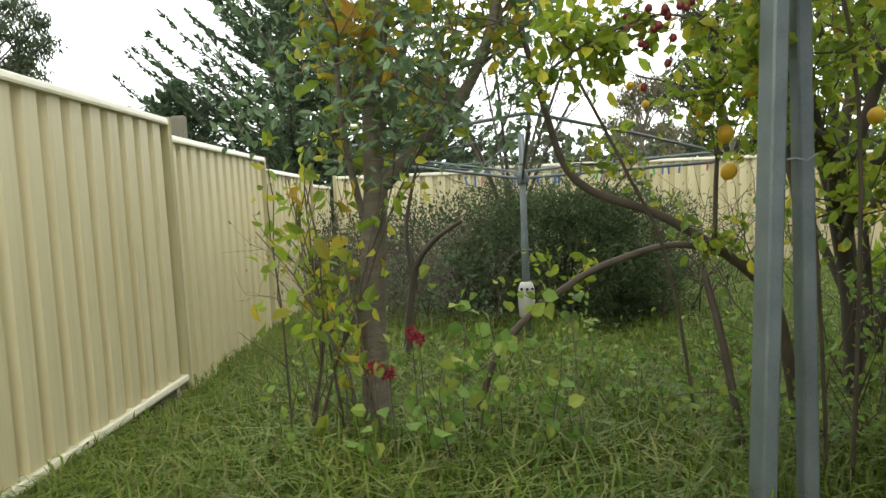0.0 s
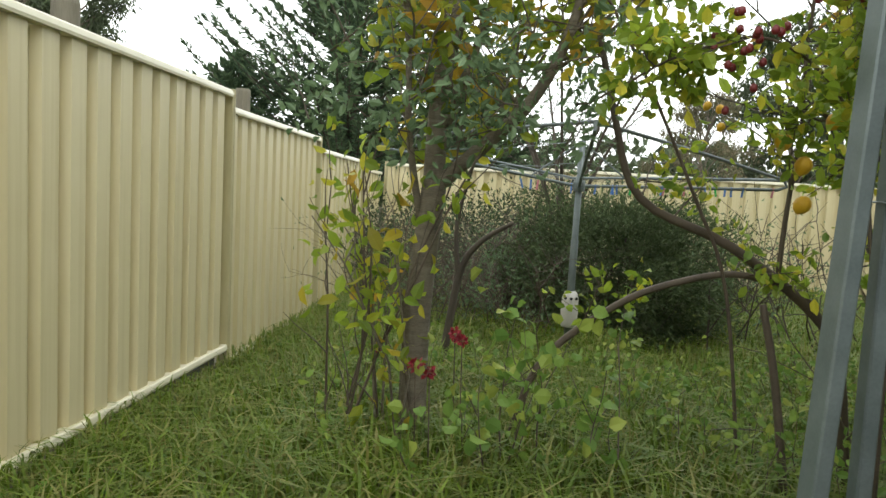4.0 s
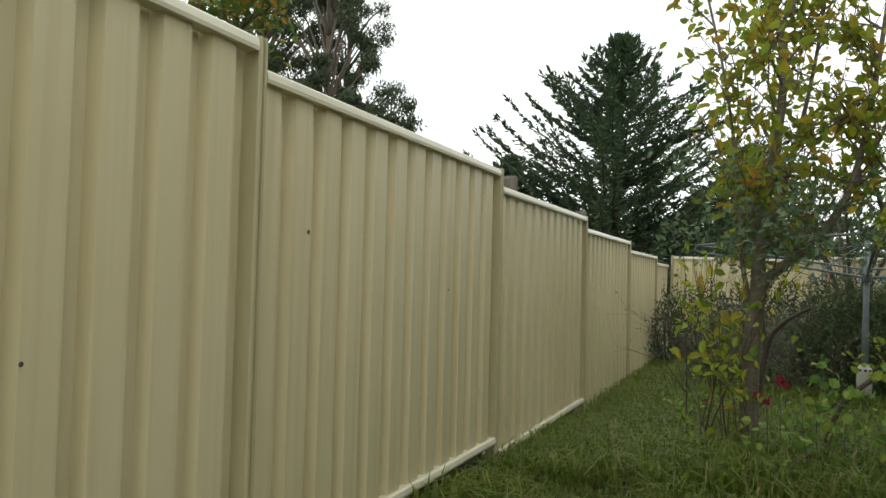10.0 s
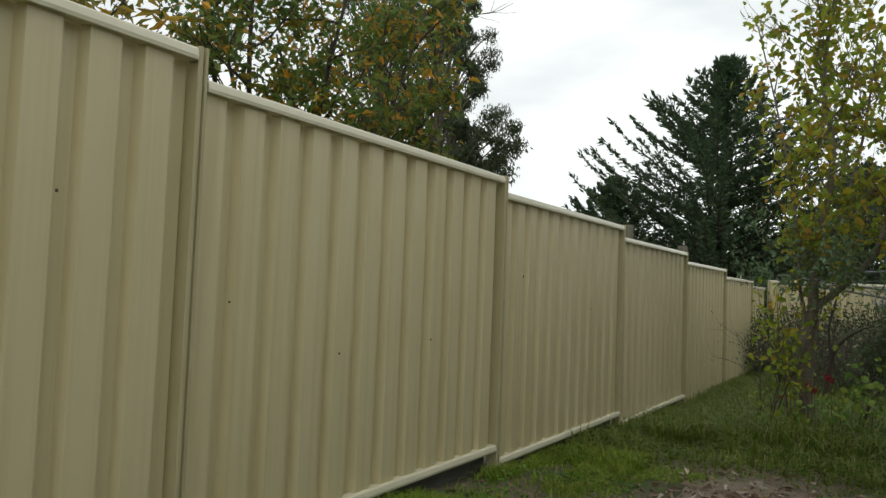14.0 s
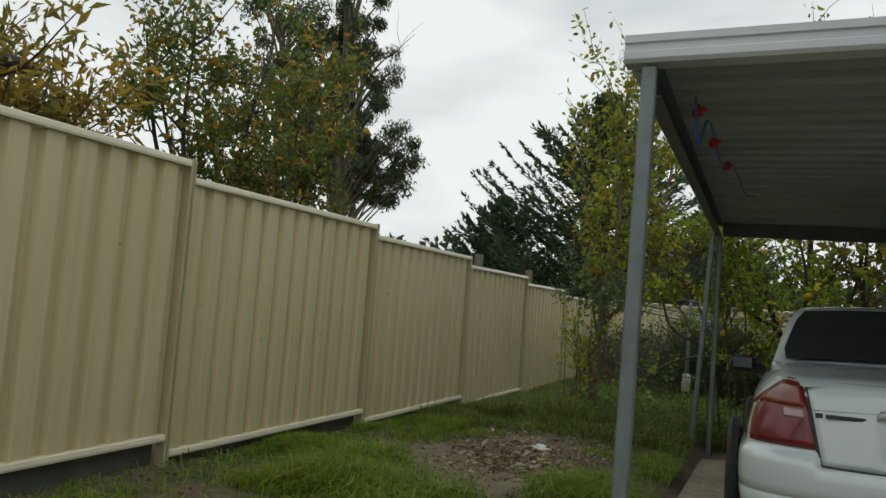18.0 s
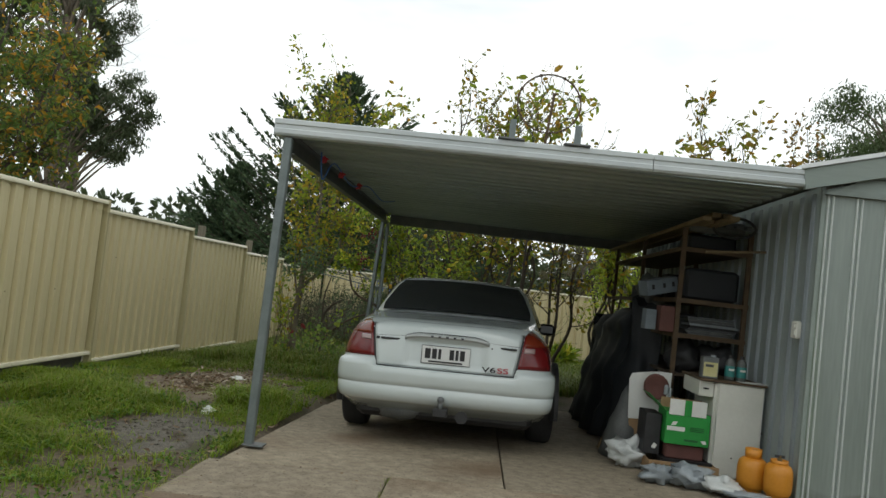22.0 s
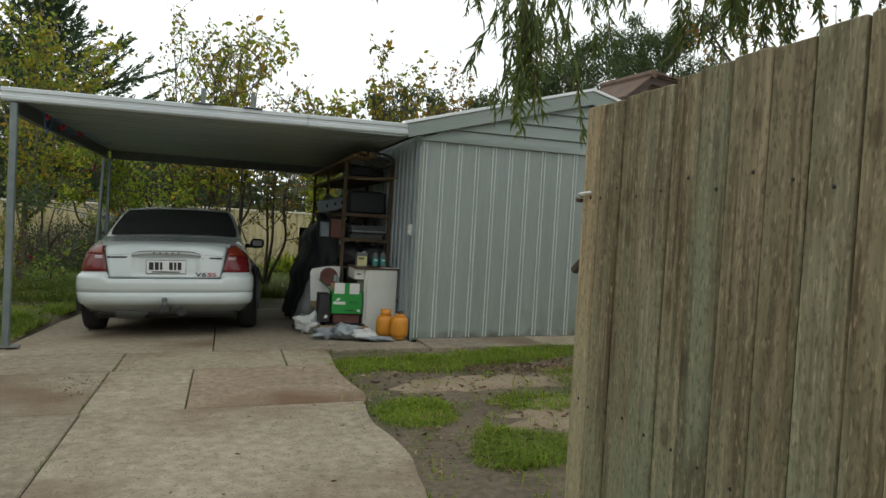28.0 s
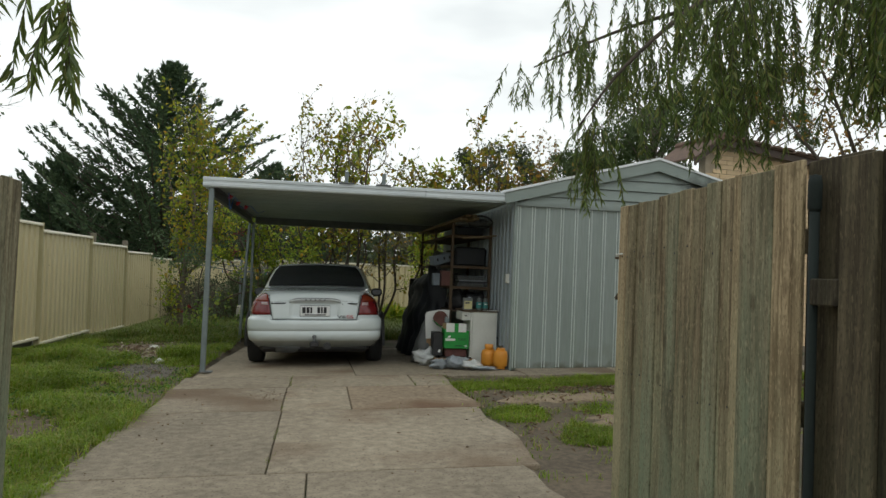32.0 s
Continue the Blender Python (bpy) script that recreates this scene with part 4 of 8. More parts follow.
for k in range(10):
    a = 2 * math.pi * (k // 2) / 8 + 0.35
    p = Vector((0.257 * math.cos(a), 0.055 * math.sin(a), 0.63 + 0.257 * math.sin(a)))
    q = Vector((p.x * 0.55 + rr.uniform(-0.07, 0.07), 0.05, p.z - rr.uniform(0.16, 0.30)))
    net.tube(bend([p, p.lerp(q, 0.5) + Vector((rr.uniform(-0.02, 0.02), 0.02, -0.02)), q, q + Vector((rr.uniform(-0.05, 0.05), 0, rr.uniform(-0.06, -0.02)))], 4), 0.0022, 3)
    part("net_clip", Shape().blob(tuple(p), (0.017, 0.014, 0.014), k, 0.2, 5, 7), M_RUST, hoop) if k % 2 == 0 else None
part("net", net, M_WIRE, hoop)
rope = thing("rope", "blue and red rope hung along the carport beam", "rope")
part("cord", Shape().tube(bend([(0.98, -2.5, 2.13), (1.0, -2.45, 1.93), (1.02, -2.2, 2.1), (1.05, -1.6, 2.02), (1.1, -1.0, 2.1), (1.15, -0.4, 2.05), (1.2, 0.2, 2.13)], 6), 0.006, 5), M_BLUE_PEG, rope)
for p in ((0.99, -2.44, 2.08), (1.03, -1.95, 2.05), (1.07, -1.35, 2.05)):
    part("red_tag", Shape().blob(p, (0.03, 0.03, 0.025), 3, 0.4, 5, 7), M_RED_INK, rope, "red cloth tag")

# ---- the shed ----
shed = thing("shed", "grey-green ribbed steel shed with low gable roof", "shed", kind="structure")
SX0, SX1, SY0, SY1, SZ, RX, RZ = 4.50, 8.25, -2.89, 2.3, 2.17, 6.37, 2.83


def shed_z(x):
    return slab_z(x)


front = Shape()
front.loft([[(SX0, y, shed_z(SX0) - 0.02), (SX1, y, shed_z(SX1) - 0.02), (SX1, y, SZ), (RX, y, RZ - 0.06), (SX0, y, SZ)] for y in (SY0, SY0 + 0.04)])
part("front_wall", front, M_SHED, shed)
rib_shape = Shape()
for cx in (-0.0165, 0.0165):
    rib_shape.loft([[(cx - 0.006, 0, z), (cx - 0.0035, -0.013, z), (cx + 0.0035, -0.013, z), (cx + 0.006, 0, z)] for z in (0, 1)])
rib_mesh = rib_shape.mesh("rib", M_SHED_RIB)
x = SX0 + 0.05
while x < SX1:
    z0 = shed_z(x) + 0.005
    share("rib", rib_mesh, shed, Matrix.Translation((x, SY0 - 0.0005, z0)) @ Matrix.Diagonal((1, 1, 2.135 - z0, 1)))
    x += 0.1885
part("corner_trim", Shape().box((SX0 - 0.01, SY0 - 0.01, 0.09), (SX0 + 0.016, SY0 + 0.02, 2.17), 0.003), M_SHED_TRIM, shed)
part("corner_trim", Shape().box((SX1 - 0.03, SY0 - 0.012, 0.2), (SX1 + 0.012, SY0 + 0.03, 2.17), 0.004), M_SHED_RIB, shed)
# Roof zinc and greyer ribs replace shed steel to put in carport shade.
part("side_wall", Shape().box((SX0, SY0 + 0.042, -0.15), (SX0 + 0.035, SY1, 2.2)), M_ROOF, shed, "side wall under the carport, zinc standing for shade")
side_rib = rib_mesh.copy()
side_rib.materials[0] = M_GALV
part("side_wall", Shape().box((SX1 - 0.035, SY0 + 0.042, 0.16), (SX1, SY1, 2.2)), M_SHED, shed)
y = SY0 + 0.12
while y < SY1:
    share("rib", side_rib, shed, Matrix.Translation((SX0 + 0.0005, y, 0.1)) @ pose(0, 0, 0, 0, 0, -90) @ Matrix.Diagonal((1, 1, 2.06, 1)))
    y += 0.1885
part("back_wall", Shape().box((SX0, SY1 + 0.002, -0.1), (SX1, SY1 + 0.04, 2.2)), M_SHED, shed)
rise = (RZ - 2.28) / (RX - 4.33)
for i in range(4):
    z0, z1 = 2.14 + i * 0.135, 2.14 + (i + 1) * 0.135 - 0.014
    l0, l1 = max(SX0, 4.33 + (z0 - 2.15) / rise), max(SX0, 4.33 + (z1 - 2.15) / rise)
    r0, r1 = min(SX1, 2 * RX - l0), min(SX1, 2 * RX - l1)
    if l1 < RX - 0.02:
        s = Shape().loft([[(l0, y0, z0), (r0, y0, z0), (r1, y1, z1), (l1, y1, z1)] for y0, y1 in ((SY0 - 0.034, SY0 - 0.016), (SY0 - 0.002, SY0 - 0.002))])
        part("weatherboard", s, M_SHED_TRIM, shed, "painted weatherboard with black mould")
for sx in (1, -1):
    xe = RX - sx * (RX - 4.33)
    t = Shape().loft([[(RX, y, RZ), (xe, y, 2.28), (xe + sx * 0.02, y, 2.15), (RX, y, RZ - 0.145)] for y in ((SY0 - 0.075), (SY0 - 0.035))])
    part("barge_board", t, M_SHED_TRIM, shed)
    cap = Shape().loft([[(RX, y, RZ + 0.030), (xe - sx * 0.02, y, 2.310), (xe - sx * 0.02, y, 2.281), (RX, y, RZ + 0.001)] for y in (SY0 - 0.09, SY0 + 0.02)])
    part("roof_edge", cap, M_WHITE_EDGE, shed, "white metal roof edge")
    roof = Shape().loft([[(RX, y, RZ), (xe, y, 2.278), (xe, y, 2.25), (RX, y, RZ - 0.03)] for y in (SY0 + 0.022, SY1 + 0.1)])
    part("roof", roof, M_ROOF, shed)
sw = thing("power_outlet", "cream outdoor power outlet on the shed wall", "power outlet", (4.47, -2.70, 1.22))
part("cover", Shape().box((-0.012, -0.06, -0.06), (0.026, 0.03, 0.06), 0.008), M_ENAMEL, sw)
part("socket", Shape().box((-0.02, -0.045, -0.035), (-0.012, -0.015, -0.005), 0.002), M_ENAMEL, sw)
part("socket", Shape().box((-0.02, -0.045, 0.01), (-0.012, -0.015, 0.04), 0.002), M_ENAMEL, sw)

# Unseen wall, added to take light off the shed's right end.
whole("shade_wall_east", Shape().box((10.45, -14.0, -0.3), (10.65, -3.3, 3.0)), M_MORTAR, "unseen wall added to darken the shed's right end", "wall", "structure")

# ---- the brick house beyond the shed ----
house = thing("brick_house", "cream brick house with brown tiled gable behind the shed", "house", (9.15, 0.45, -0.22), kind="structure", turn=8)
part("wall", Shape().box((-0.2, 0.012, -0.5), (8.0, 0.2, 3.55)), M_MORTAR, house)
part("wall", Shape().loft([[(-0.2, y, 3.55), (8.0, y, 3.55), (5.0, y, 3.56), (0.0, y, 4.05), (-0.2, y, 3.9)] for y in (0.012, 0.2)]), M_MORTAR, house)
# Gable walls and roof are cut short in depth to fit the camera's view.
part("side_wall", Shape().box((-0.2, 0.205, -0.5), (0.0, 1.0, 3.55)), M_MORTAR, house)
# Made-up wing, kept low so that the shed hides it from the camera.
part("added_rear_wing", Shape().box((-0.2, 1.005, -0.5), (8.0, 7.0, 2.85)), M_MORTAR, house)
part("rear_roof", Shape().box((-0.4, 1.15, 2.855), (8.2, 7.2, 2.93), 0.01), M_TILE, house)

# ---- the timber gates at the mouth of the drive ----
gate = thing("timber_gate", "open paling gate of weathered greenish pine", "gate", (3.62, 0.06, 0.0))
rg = random.Random(21)
y = -8.19
tones = (M_PALING_NEW, M_PALING, M_PALING, M_PALING_GREEN, M_PALING, M_PALING_GREEN, M_PALING, M_PALING, M_PALING_GREEN, M_PALING)
k = 0
while y > -9.26:
    w = rg.uniform(0.088, 0.112)
    top = 1.622 + (-8.19 - y) * 0.026 + rg.uniform(-0.006, 0.006)
    lap = rg.choice((0.0, 0.006))
    s = Shape().box((-0.008 - lap, y - w + 0.002, 0.04), (0.008 - lap, y - 0.001, top), 0.003)
    part("paling", s, tones[k % 10], gate)
    y -= w
    k += 1
for y0, y1, top, m in ((-9.27, -9.455, 1.640, M_PALING_GREEN), (-9.458, -9.60, 1.652, M_PALING_NEW)):
    part("paling", Shape().box((-0.03, y1, 0.03), (-0.012, y0, top), 0.003), m, gate, "wide newer pine paling")
for z in (0.35, 0.85, 1.40):
    part("rail", Shape().box((0.01, -9.56, z - 0.04), (0.05, -8.21, z + 0.04), 0.004), M_PALING, gate)
for yy in (-8.235, -8.30, -8.38, -8.48, -8.57, -8.67, -8.77, -8.88, -8.98, -9.08, -9.20):
    for z in (0.80, 1.385):
        part("nail", Shape().turned([(0.0, 0.0), (0.004, 0.0), (0.004, 0.002), (0.0, 0.003)], (0, 0, 0), 6), M_INK, gate).matrix_basis = pose(-0.0145, yy + rg.uniform(-0.01, 0.01), z + rg.uniform(-0.02, 0.02), 0, -90, 0)
part("wire_tie", Shape().tube(bend([(-0.02, -8.25, 1.385), (-0.03, -8.2, 1.38), (0.0, -8.172, 1.375), (0.04, -8.2, 1.375)], 5), 0.004, 5), M_WHITE_CARD, gate, "white wire tie")
part("bolt", Shape().tube([(-0.03, -8.19, 1.365), (-0.02, -8.17, 1.365), (0.02, -8.165, 1.365)], 0.006, 5), M_RUST, gate)
part("latch", Shape().tube([(0.03, -8.24, 1.25), (0.03, -8.15, 1.20), (0.03, -8.085, 1.16)], [0.013, 0.015, 0.014], 6), M_BARK_DARK, gate, "dark wooden gate latch")
gate_post = thing("gate_post", "dark green-grey steel pipe gate post with collar", "post", (3.60, -9.588, 0))
part("pipe", Shape().turned([(0.015, -0.3), (0.015, 1.53)], sides=14), M_PIPE, gate_post, smooth=True)
part("cap", Shape().turned([(0.016, 1.485), (0.021, 1.495), (0.021, 1.57), (0.017, 1.595), (0.0, 1.60)], sides=14), M_PIPE, gate_post, smooth=True)
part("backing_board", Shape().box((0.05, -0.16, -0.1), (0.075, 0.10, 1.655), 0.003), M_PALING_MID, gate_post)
part("hinge", Shape().box((0.03, -0.135, 1.19), (0.06, -0.085, 1.25), 0.004), M_BLACK, gate_post)
# Boards take the darker woods that hold the tree's shade.
paling_fence = thing("paling_fence", "brown paling fence beside the gate post, shade in its colour", "fence", (3.57, 0, 0), kind="structure")
y = -9.765
k = 0
while y > -13.4:
    w = rg.uniform(0.10, 0.14)
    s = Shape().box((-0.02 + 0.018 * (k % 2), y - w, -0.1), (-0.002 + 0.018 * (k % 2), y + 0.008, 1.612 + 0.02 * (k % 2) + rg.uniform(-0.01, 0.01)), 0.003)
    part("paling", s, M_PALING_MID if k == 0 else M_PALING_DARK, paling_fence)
    y -= w
    k += 1
for z in (0.3, 1.2):
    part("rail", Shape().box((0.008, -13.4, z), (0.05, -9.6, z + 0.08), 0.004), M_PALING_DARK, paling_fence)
gate2 = thing("timber_gate", "open paling gate of weathered pine across the drive", "gate", (0.70, 0.05, 0))
y = -7.92
while y > -9.3:
    w = rg.uniform(0.088, 0.112)
    part("paling", Shape().box((-0.008, y - w + 0.002, 0.0), (0.010, y - 0.001, 1.60 + rg.uniform(-0.01, 0.01)), 0.003), M_PALING_GREEN if y > -8.2 else M_PALING, gate2)
    y -= w
for z in (0.3, 1.25):
    part("rail", Shape().box((-0.05, -9.3, z - 0.04), (-0.01, -7.94, z + 0.04), 0.004), M_PALING, gate2)

# ---- concrete ----
concrete = thing("driveway", "stained concrete drive and path of separate slabs", "driveway", kind="structure")


def slab(outline, thick=0.09, material=None):
    """A cast slab with softly broken edges, following the fall of the drive."""
    cx, cy = sum(p[0] for p in outline) / len(outline), sum(p[1] for p in outline) / len(outline)
    s = Shape()
    rings = []
    for z, q in ((-thick, 0), (-0.008, 0), (0, 0.008)):
        ring = []
        for i, (x, y) in enumerate(outline):
            dx, dy = cx - x, cy - y
            n = math.hypot(dx, dy)
            ring.append((x + dx / n * q - cx, y + dy / n * q - cy, slab_z(x, y) + z))
        rings.append(ring)
    s.loft(rings)
    part("slab", s, material or M_CONC, concrete).matrix_basis = Matrix.Translation((cx, cy, 0))


def rough_edge(x, y0, y1, wobble, seed):
    n = max(2, int(abs(y1 - y0) / 0.15))
    return [(x + wobble * noise.noise(Vector((seed, (y0 + (y1 - y0) * i / n) * 2.2, 0))), y0 + (y1 - y0) * i / n) for i in range(n + 1)]


J = 0.004
cols = (0.82, 1.88, 2.41, 3.55)
for y0, y1, xs in ((-0.3, -3.35, (0.80, 2.58, 4.48)), (2.35, -0.312, (0.82, 2.58, 4.48))):
    for i in range(len(xs) - 1):
        slab([(xs[i] + J, y1 + J), (xs[i + 1] - J, y1 + J), (xs[i + 1] - J, y0 - J), (xs[i] + J, y0 - J)])
for y0, y1, xs in ((-3.35, -4.10, (0.73, 1.87, 3.17, 3.58)), (-4.10, -5.30, (0.72, 1.85, 2.45, 3.57)), (-5.30, -7.2, (0.66, 1.86, 3.56)), (-7.2, -9.6, (0.66, 2.1, 3.45)), (-9.6, -12.4, (0.7, 2.1, 3.45)), (-12.4, -16, (0.7, 2.1, 3.45))):
    for i in range(len(xs) - 1):
        left = rough_edge(xs[i] + J, y0 - J, y1 + J, 0.07 if i == 0 else 0, 1.3)
        right = rough_edge(xs[i + 1] - J, y1 + J, y0 - J, 0.10 if i == len(xs) - 2 else 0, 7.7)
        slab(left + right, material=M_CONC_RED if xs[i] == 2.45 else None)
for x0, x1 in ((3.62, 4.55), (4.56, 5.75), (5.76, 6.95), (6.96, 8.2), (8.21, 9.6)):
    slab([(x0 + J, -3.46), (x1 - J, -3.46), (x1 - J, -2.90 if x0 > 4.4 else -3.135), (x0 + J, -2.90 if x0 > 4.4 else -3.135)])

# ---- the white sedan under the carport ----
CAR_X, CAR_Y = 2.105, -2.40
car = thing("car", "white four-door sedan parked nose-in under the carport", "car")
car.matrix_basis = pose(CAR_X, CAR_Y, slab_z(CAR_X, CAR_Y), -2.8, -1.7, -1.0)


def between(keys, t):
    """Values on a smooth line through keyed rows (t, a, b, ...)."""
    for p, q in zip(keys, keys[1:]):
        if t <= q[0]:
            k = max(0.0, (t - p[0]) / (q[0] - p[0]))
            return [u + (v - u) * k for u, v in zip(p[1:], q[1:])]
    return list(keys[-1][1:])


# height: half width, how far in the tail stands, squareness of the corner in plan, depth of the corner
TAIL = [(0.235, 0.778, 0.28, 4.5, 0.40), (0.318, 0.813, 0.07, 4.5, 0.42), (0.335, 0.836, 0.025, 4.5, 0.44), (0.375, 0.850, 0.006, 4.5, 0.45), (0.443, 0.856, 0.0, 4.5, 0.45),
        (0.448, 0.849, 0.007, 4.5, 0.45), (0.454, 0.858, -0.004, 4.5, 0.45), (0.53, 0.862, -0.014, 4.5, 0.45), (0.59, 0.860, -0.010, 4.4, 0.45), (0.615, 0.852, 0.004, 4.3, 0.45),
        (0.628, 0.836, 0.034, 4.2, 0.45), (0.64, 0.830, 0.044, 4.1, 0.45), (0.70, 0.828, 0.048, 3.9, 0.47), (0.80, 0.804, 0.056, 3.5, 0.50), (0.87, 0.765, 0.064, 3.2, 0.52),
        (0.905, 0.732, 0.074, 3.0, 0.54), (0.925, 0.703, 0.090, 2.9, 0.55), (0.937, 0.672, 0.12, 2.8, 0.55)]


def tail_y(z, x):
    w, r, n, d = between(TAIL, z)
    x = min(abs(x), w)
    r += (0.045 - r) * step(0.555, 0.52, x) * step(0.578, 0.586, z) * step(0.66, 0.64, z)
    r += 0.020 * step(0.318, 0.285, x) * step(0.60, 0.63, z) * step(0.822, 0.808, z)
    return r + d * (1 - (1 - (x / w) ** n) ** (1 / n))


def belt(y, z):
    """The body rises from the boot to the cabin and falls along the bonnet."""
    k = step(0.55, 0.93, z)
    return z + k * (0.062 * step(0.08, 0.95, y) - 0.03 * step(2.6, 3.5, y) - 0.27 * step(3.5, 4.75, y))


body_rings = []
for z in (0.235, 0.318, 0.335, 0.375, 0.443, 0.448, 0.454, 0.49, 0.53, 0.575, 0.580, 0.588, 0.60, 0.615, 0.628, 0.64, 0.67, 0.70, 0.75, 0.80, 0.808, 0.815, 0.822, 0.84, 0.87, 0.89, 0.905, 0.915, 0.925, 0.937):
    w, r, n, d = between(TAIL, z)
    row = [(x, tail_y(z, x)) for x in (0.0, 0.14, 0.25, 0.285, 0.30, 0.318, 0.42, 0.50, 0.525, 0.54, 0.557, 0.60)]
    row += [(0.60 + (w - 0.60) * g, tail_y(z, 0.60 + (w - 0.60) * g)) for g in (0.25, 0.45, 0.6, 0.72, 0.82, 0.9, 0.95, 0.985, 1.0)]
    row += [(w + 0.012 * math.sin(math.pi * f), (r + d) + (4.25 - r - d) * f) for f in (0.15, 0.3, 0.45, 0.6, 0.75, 0.9, 1.0)]
    row += [(w * math.cos(a) ** 0.6, 4.25 + (0.5 - r) * math.sin(a)) for a in (0.3, 0.6, 0.9, 1.2, 1.4)]
    row.append((0.0, 4.25 + 0.5 - r))
    half = [(x, y, belt(y, z)) for x, y in row]
    body_rings.append(half + [(-x, y, zz) for x, y, zz in reversed(half[1:-1])])
top = body_rings[-1]
for inset, rise in ((0.93, 0.006), (0.82, 0.011), (0.6, 0.016), (0.3, 0.019)):
    body_rings.append([(x * inset, 1.0 + (y - 1.0) * (inset if y < 1 else 0.5 + 0.5 * inset), z + rise) for x, y, z in top])
body = part("body", Shape().loft(body_rings), M_PAINT, car, smooth=True)
cab_rings = []
for y, half, z in ((0.88, 0.735, 0.985), (1.03, 0.725, 1.035), (1.30, 0.682, 1.19), (1.52, 0.640, 1.315), (1.62, 0.615, 1.358), (1.74, 0.60, 1.383), (2.2, 0.60, 1.408), (2.7, 0.595, 1.388), (3.15, 0.64, 1.23), (3.6, 0.70, 1.0)):
    low = 0.95
    w0 = min(0.735, half + (z - low) * 0.40 + 0.02)
    right = [(w0, y, low), (w0 * 0.45 + half * 0.55, y, low + (z - low) * 0.55), (half, y, z - 0.035), (half * 0.93, y, z - 0.008), (half * 0.6, y, z + 0.010), (half * 0.2, y, z + 0.016)]
    cab_rings.append(right + [(-x, yy, zz) for x, yy, zz in reversed(right)])
part("cabin", Shape().loft(cab_rings), M_PAINT, car, smooth=True)


def glass_patch(lower, upper, proud, n=10):
    """A curved pane between a lower and an upper edge, each (half width, y, z), bowed outwards in the middle."""
    s = Shape()
    rows = []
    for k in range(6):
        f = k / 5
        w, y, z = (lower[i] + (upper[i] - lower[i]) * f for i in range(3))
        w *= 1 - 0.045 * abs(2 * f - 1) ** 5
        rows.append([(w * u, y - proud * 1.2 * (1 - u * u) - proud * 0.5, z + proud * 1.2 * (1 - u * u) + proud * 0.7) for u in (-1 + 2 * j / n for j in range(n + 1))])
    return s.add([p for r in rows for p in r], [(i * (n + 1) + j, i * (n + 1) + j + 1, (i + 1) * (n + 1) + j + 1, (i + 1) * (n + 1) + j) for i in range(5) for j in range(n)])


deck_rows = []
for k in range(13):
    f = k / 12
    y = 0.115 + 0.90 * f
    half = 0.600 + 0.125 * f ** 0.7
    deck_rows.append([(half * u, y + 0.05 * (1 - f) * u * u, 0.938 + 0.080 * step(-0.1, 1.05, f) + 0.014 * (1 - abs(u) ** 2.5) - 0.030 * (1 - step(0.0, 0.12, f))) for u in (-1 + 2 * j / 16 for j in range(17))])
rear_deck = Shape().add([p for r in deck_rows for p in r], [(i * 17 + j, i * 17 + j + 1, (i + 1) * 17 + j + 1, (i + 1) * 17 + j) for i in range(12) for j in range(16)])
part("boot_top", rear_deck, M_PAINT, car, smooth=True)
part("rear_window", glass_patch((0.690, 0.99, 1.022), (0.578, 1.55, 1.328), 0.018, 16), M_TINT, car, "dark tinted rear window", smooth=True)
part("windscreen", glass_patch((0.62, 3.47, 1.06), (0.52, 2.8, 1.37), -0.004), M_TINT, car, smooth=True)


def skin(z_rows, x_from, x_to, proud, sx, n=10):
    """A lens or panel that lies on the curved tail."""
    s = Shape()
    front = []
    for z in z_rows:
        row = []
        for j in range(n + 1):
            w = between(TAIL, z)[0]
            x = x_from(z) + (x_to(z) - x_from(z)) * j / n
            y = tail_y(z, min(x, w * 0.9995))
            nx = 0.7 * step(0.80, 1.0, x / w)
            row.append((sx * (min(x, w) + proud * nx), y - proud * (1 - 0.5 * nx), belt(y, z)))
        front.append(row)
    rows = [[(x, y + proud * 1.6, z) for x, y, z in front[0]]] + front + [[(x, y + proud * 1.6, z) for x, y, z in front[-1]]]
    for r in rows:
        a, b = r[0], r[-1]
        r.insert(0, (a[0], a[1] + proud * 1.6, a[2]))
        r.append((b[0] - sx * proud, b[1] + proud, b[2]))
    m = n + 3
    faces = [(i * m + j, i * m + j + 1, (i + 1) * m + j + 1, (i + 1) * m + j) for i in range(len(rows) - 1) for j in range(m - 1)]
    return s.add([p for r in rows for p in r], faces if sx > 0 else [f[::-1] for f in faces])


def lens_out(z):
    w = between(TAIL, z)[0]
    return w * (1 - 0.06 * step(0.78, 0.945, z))


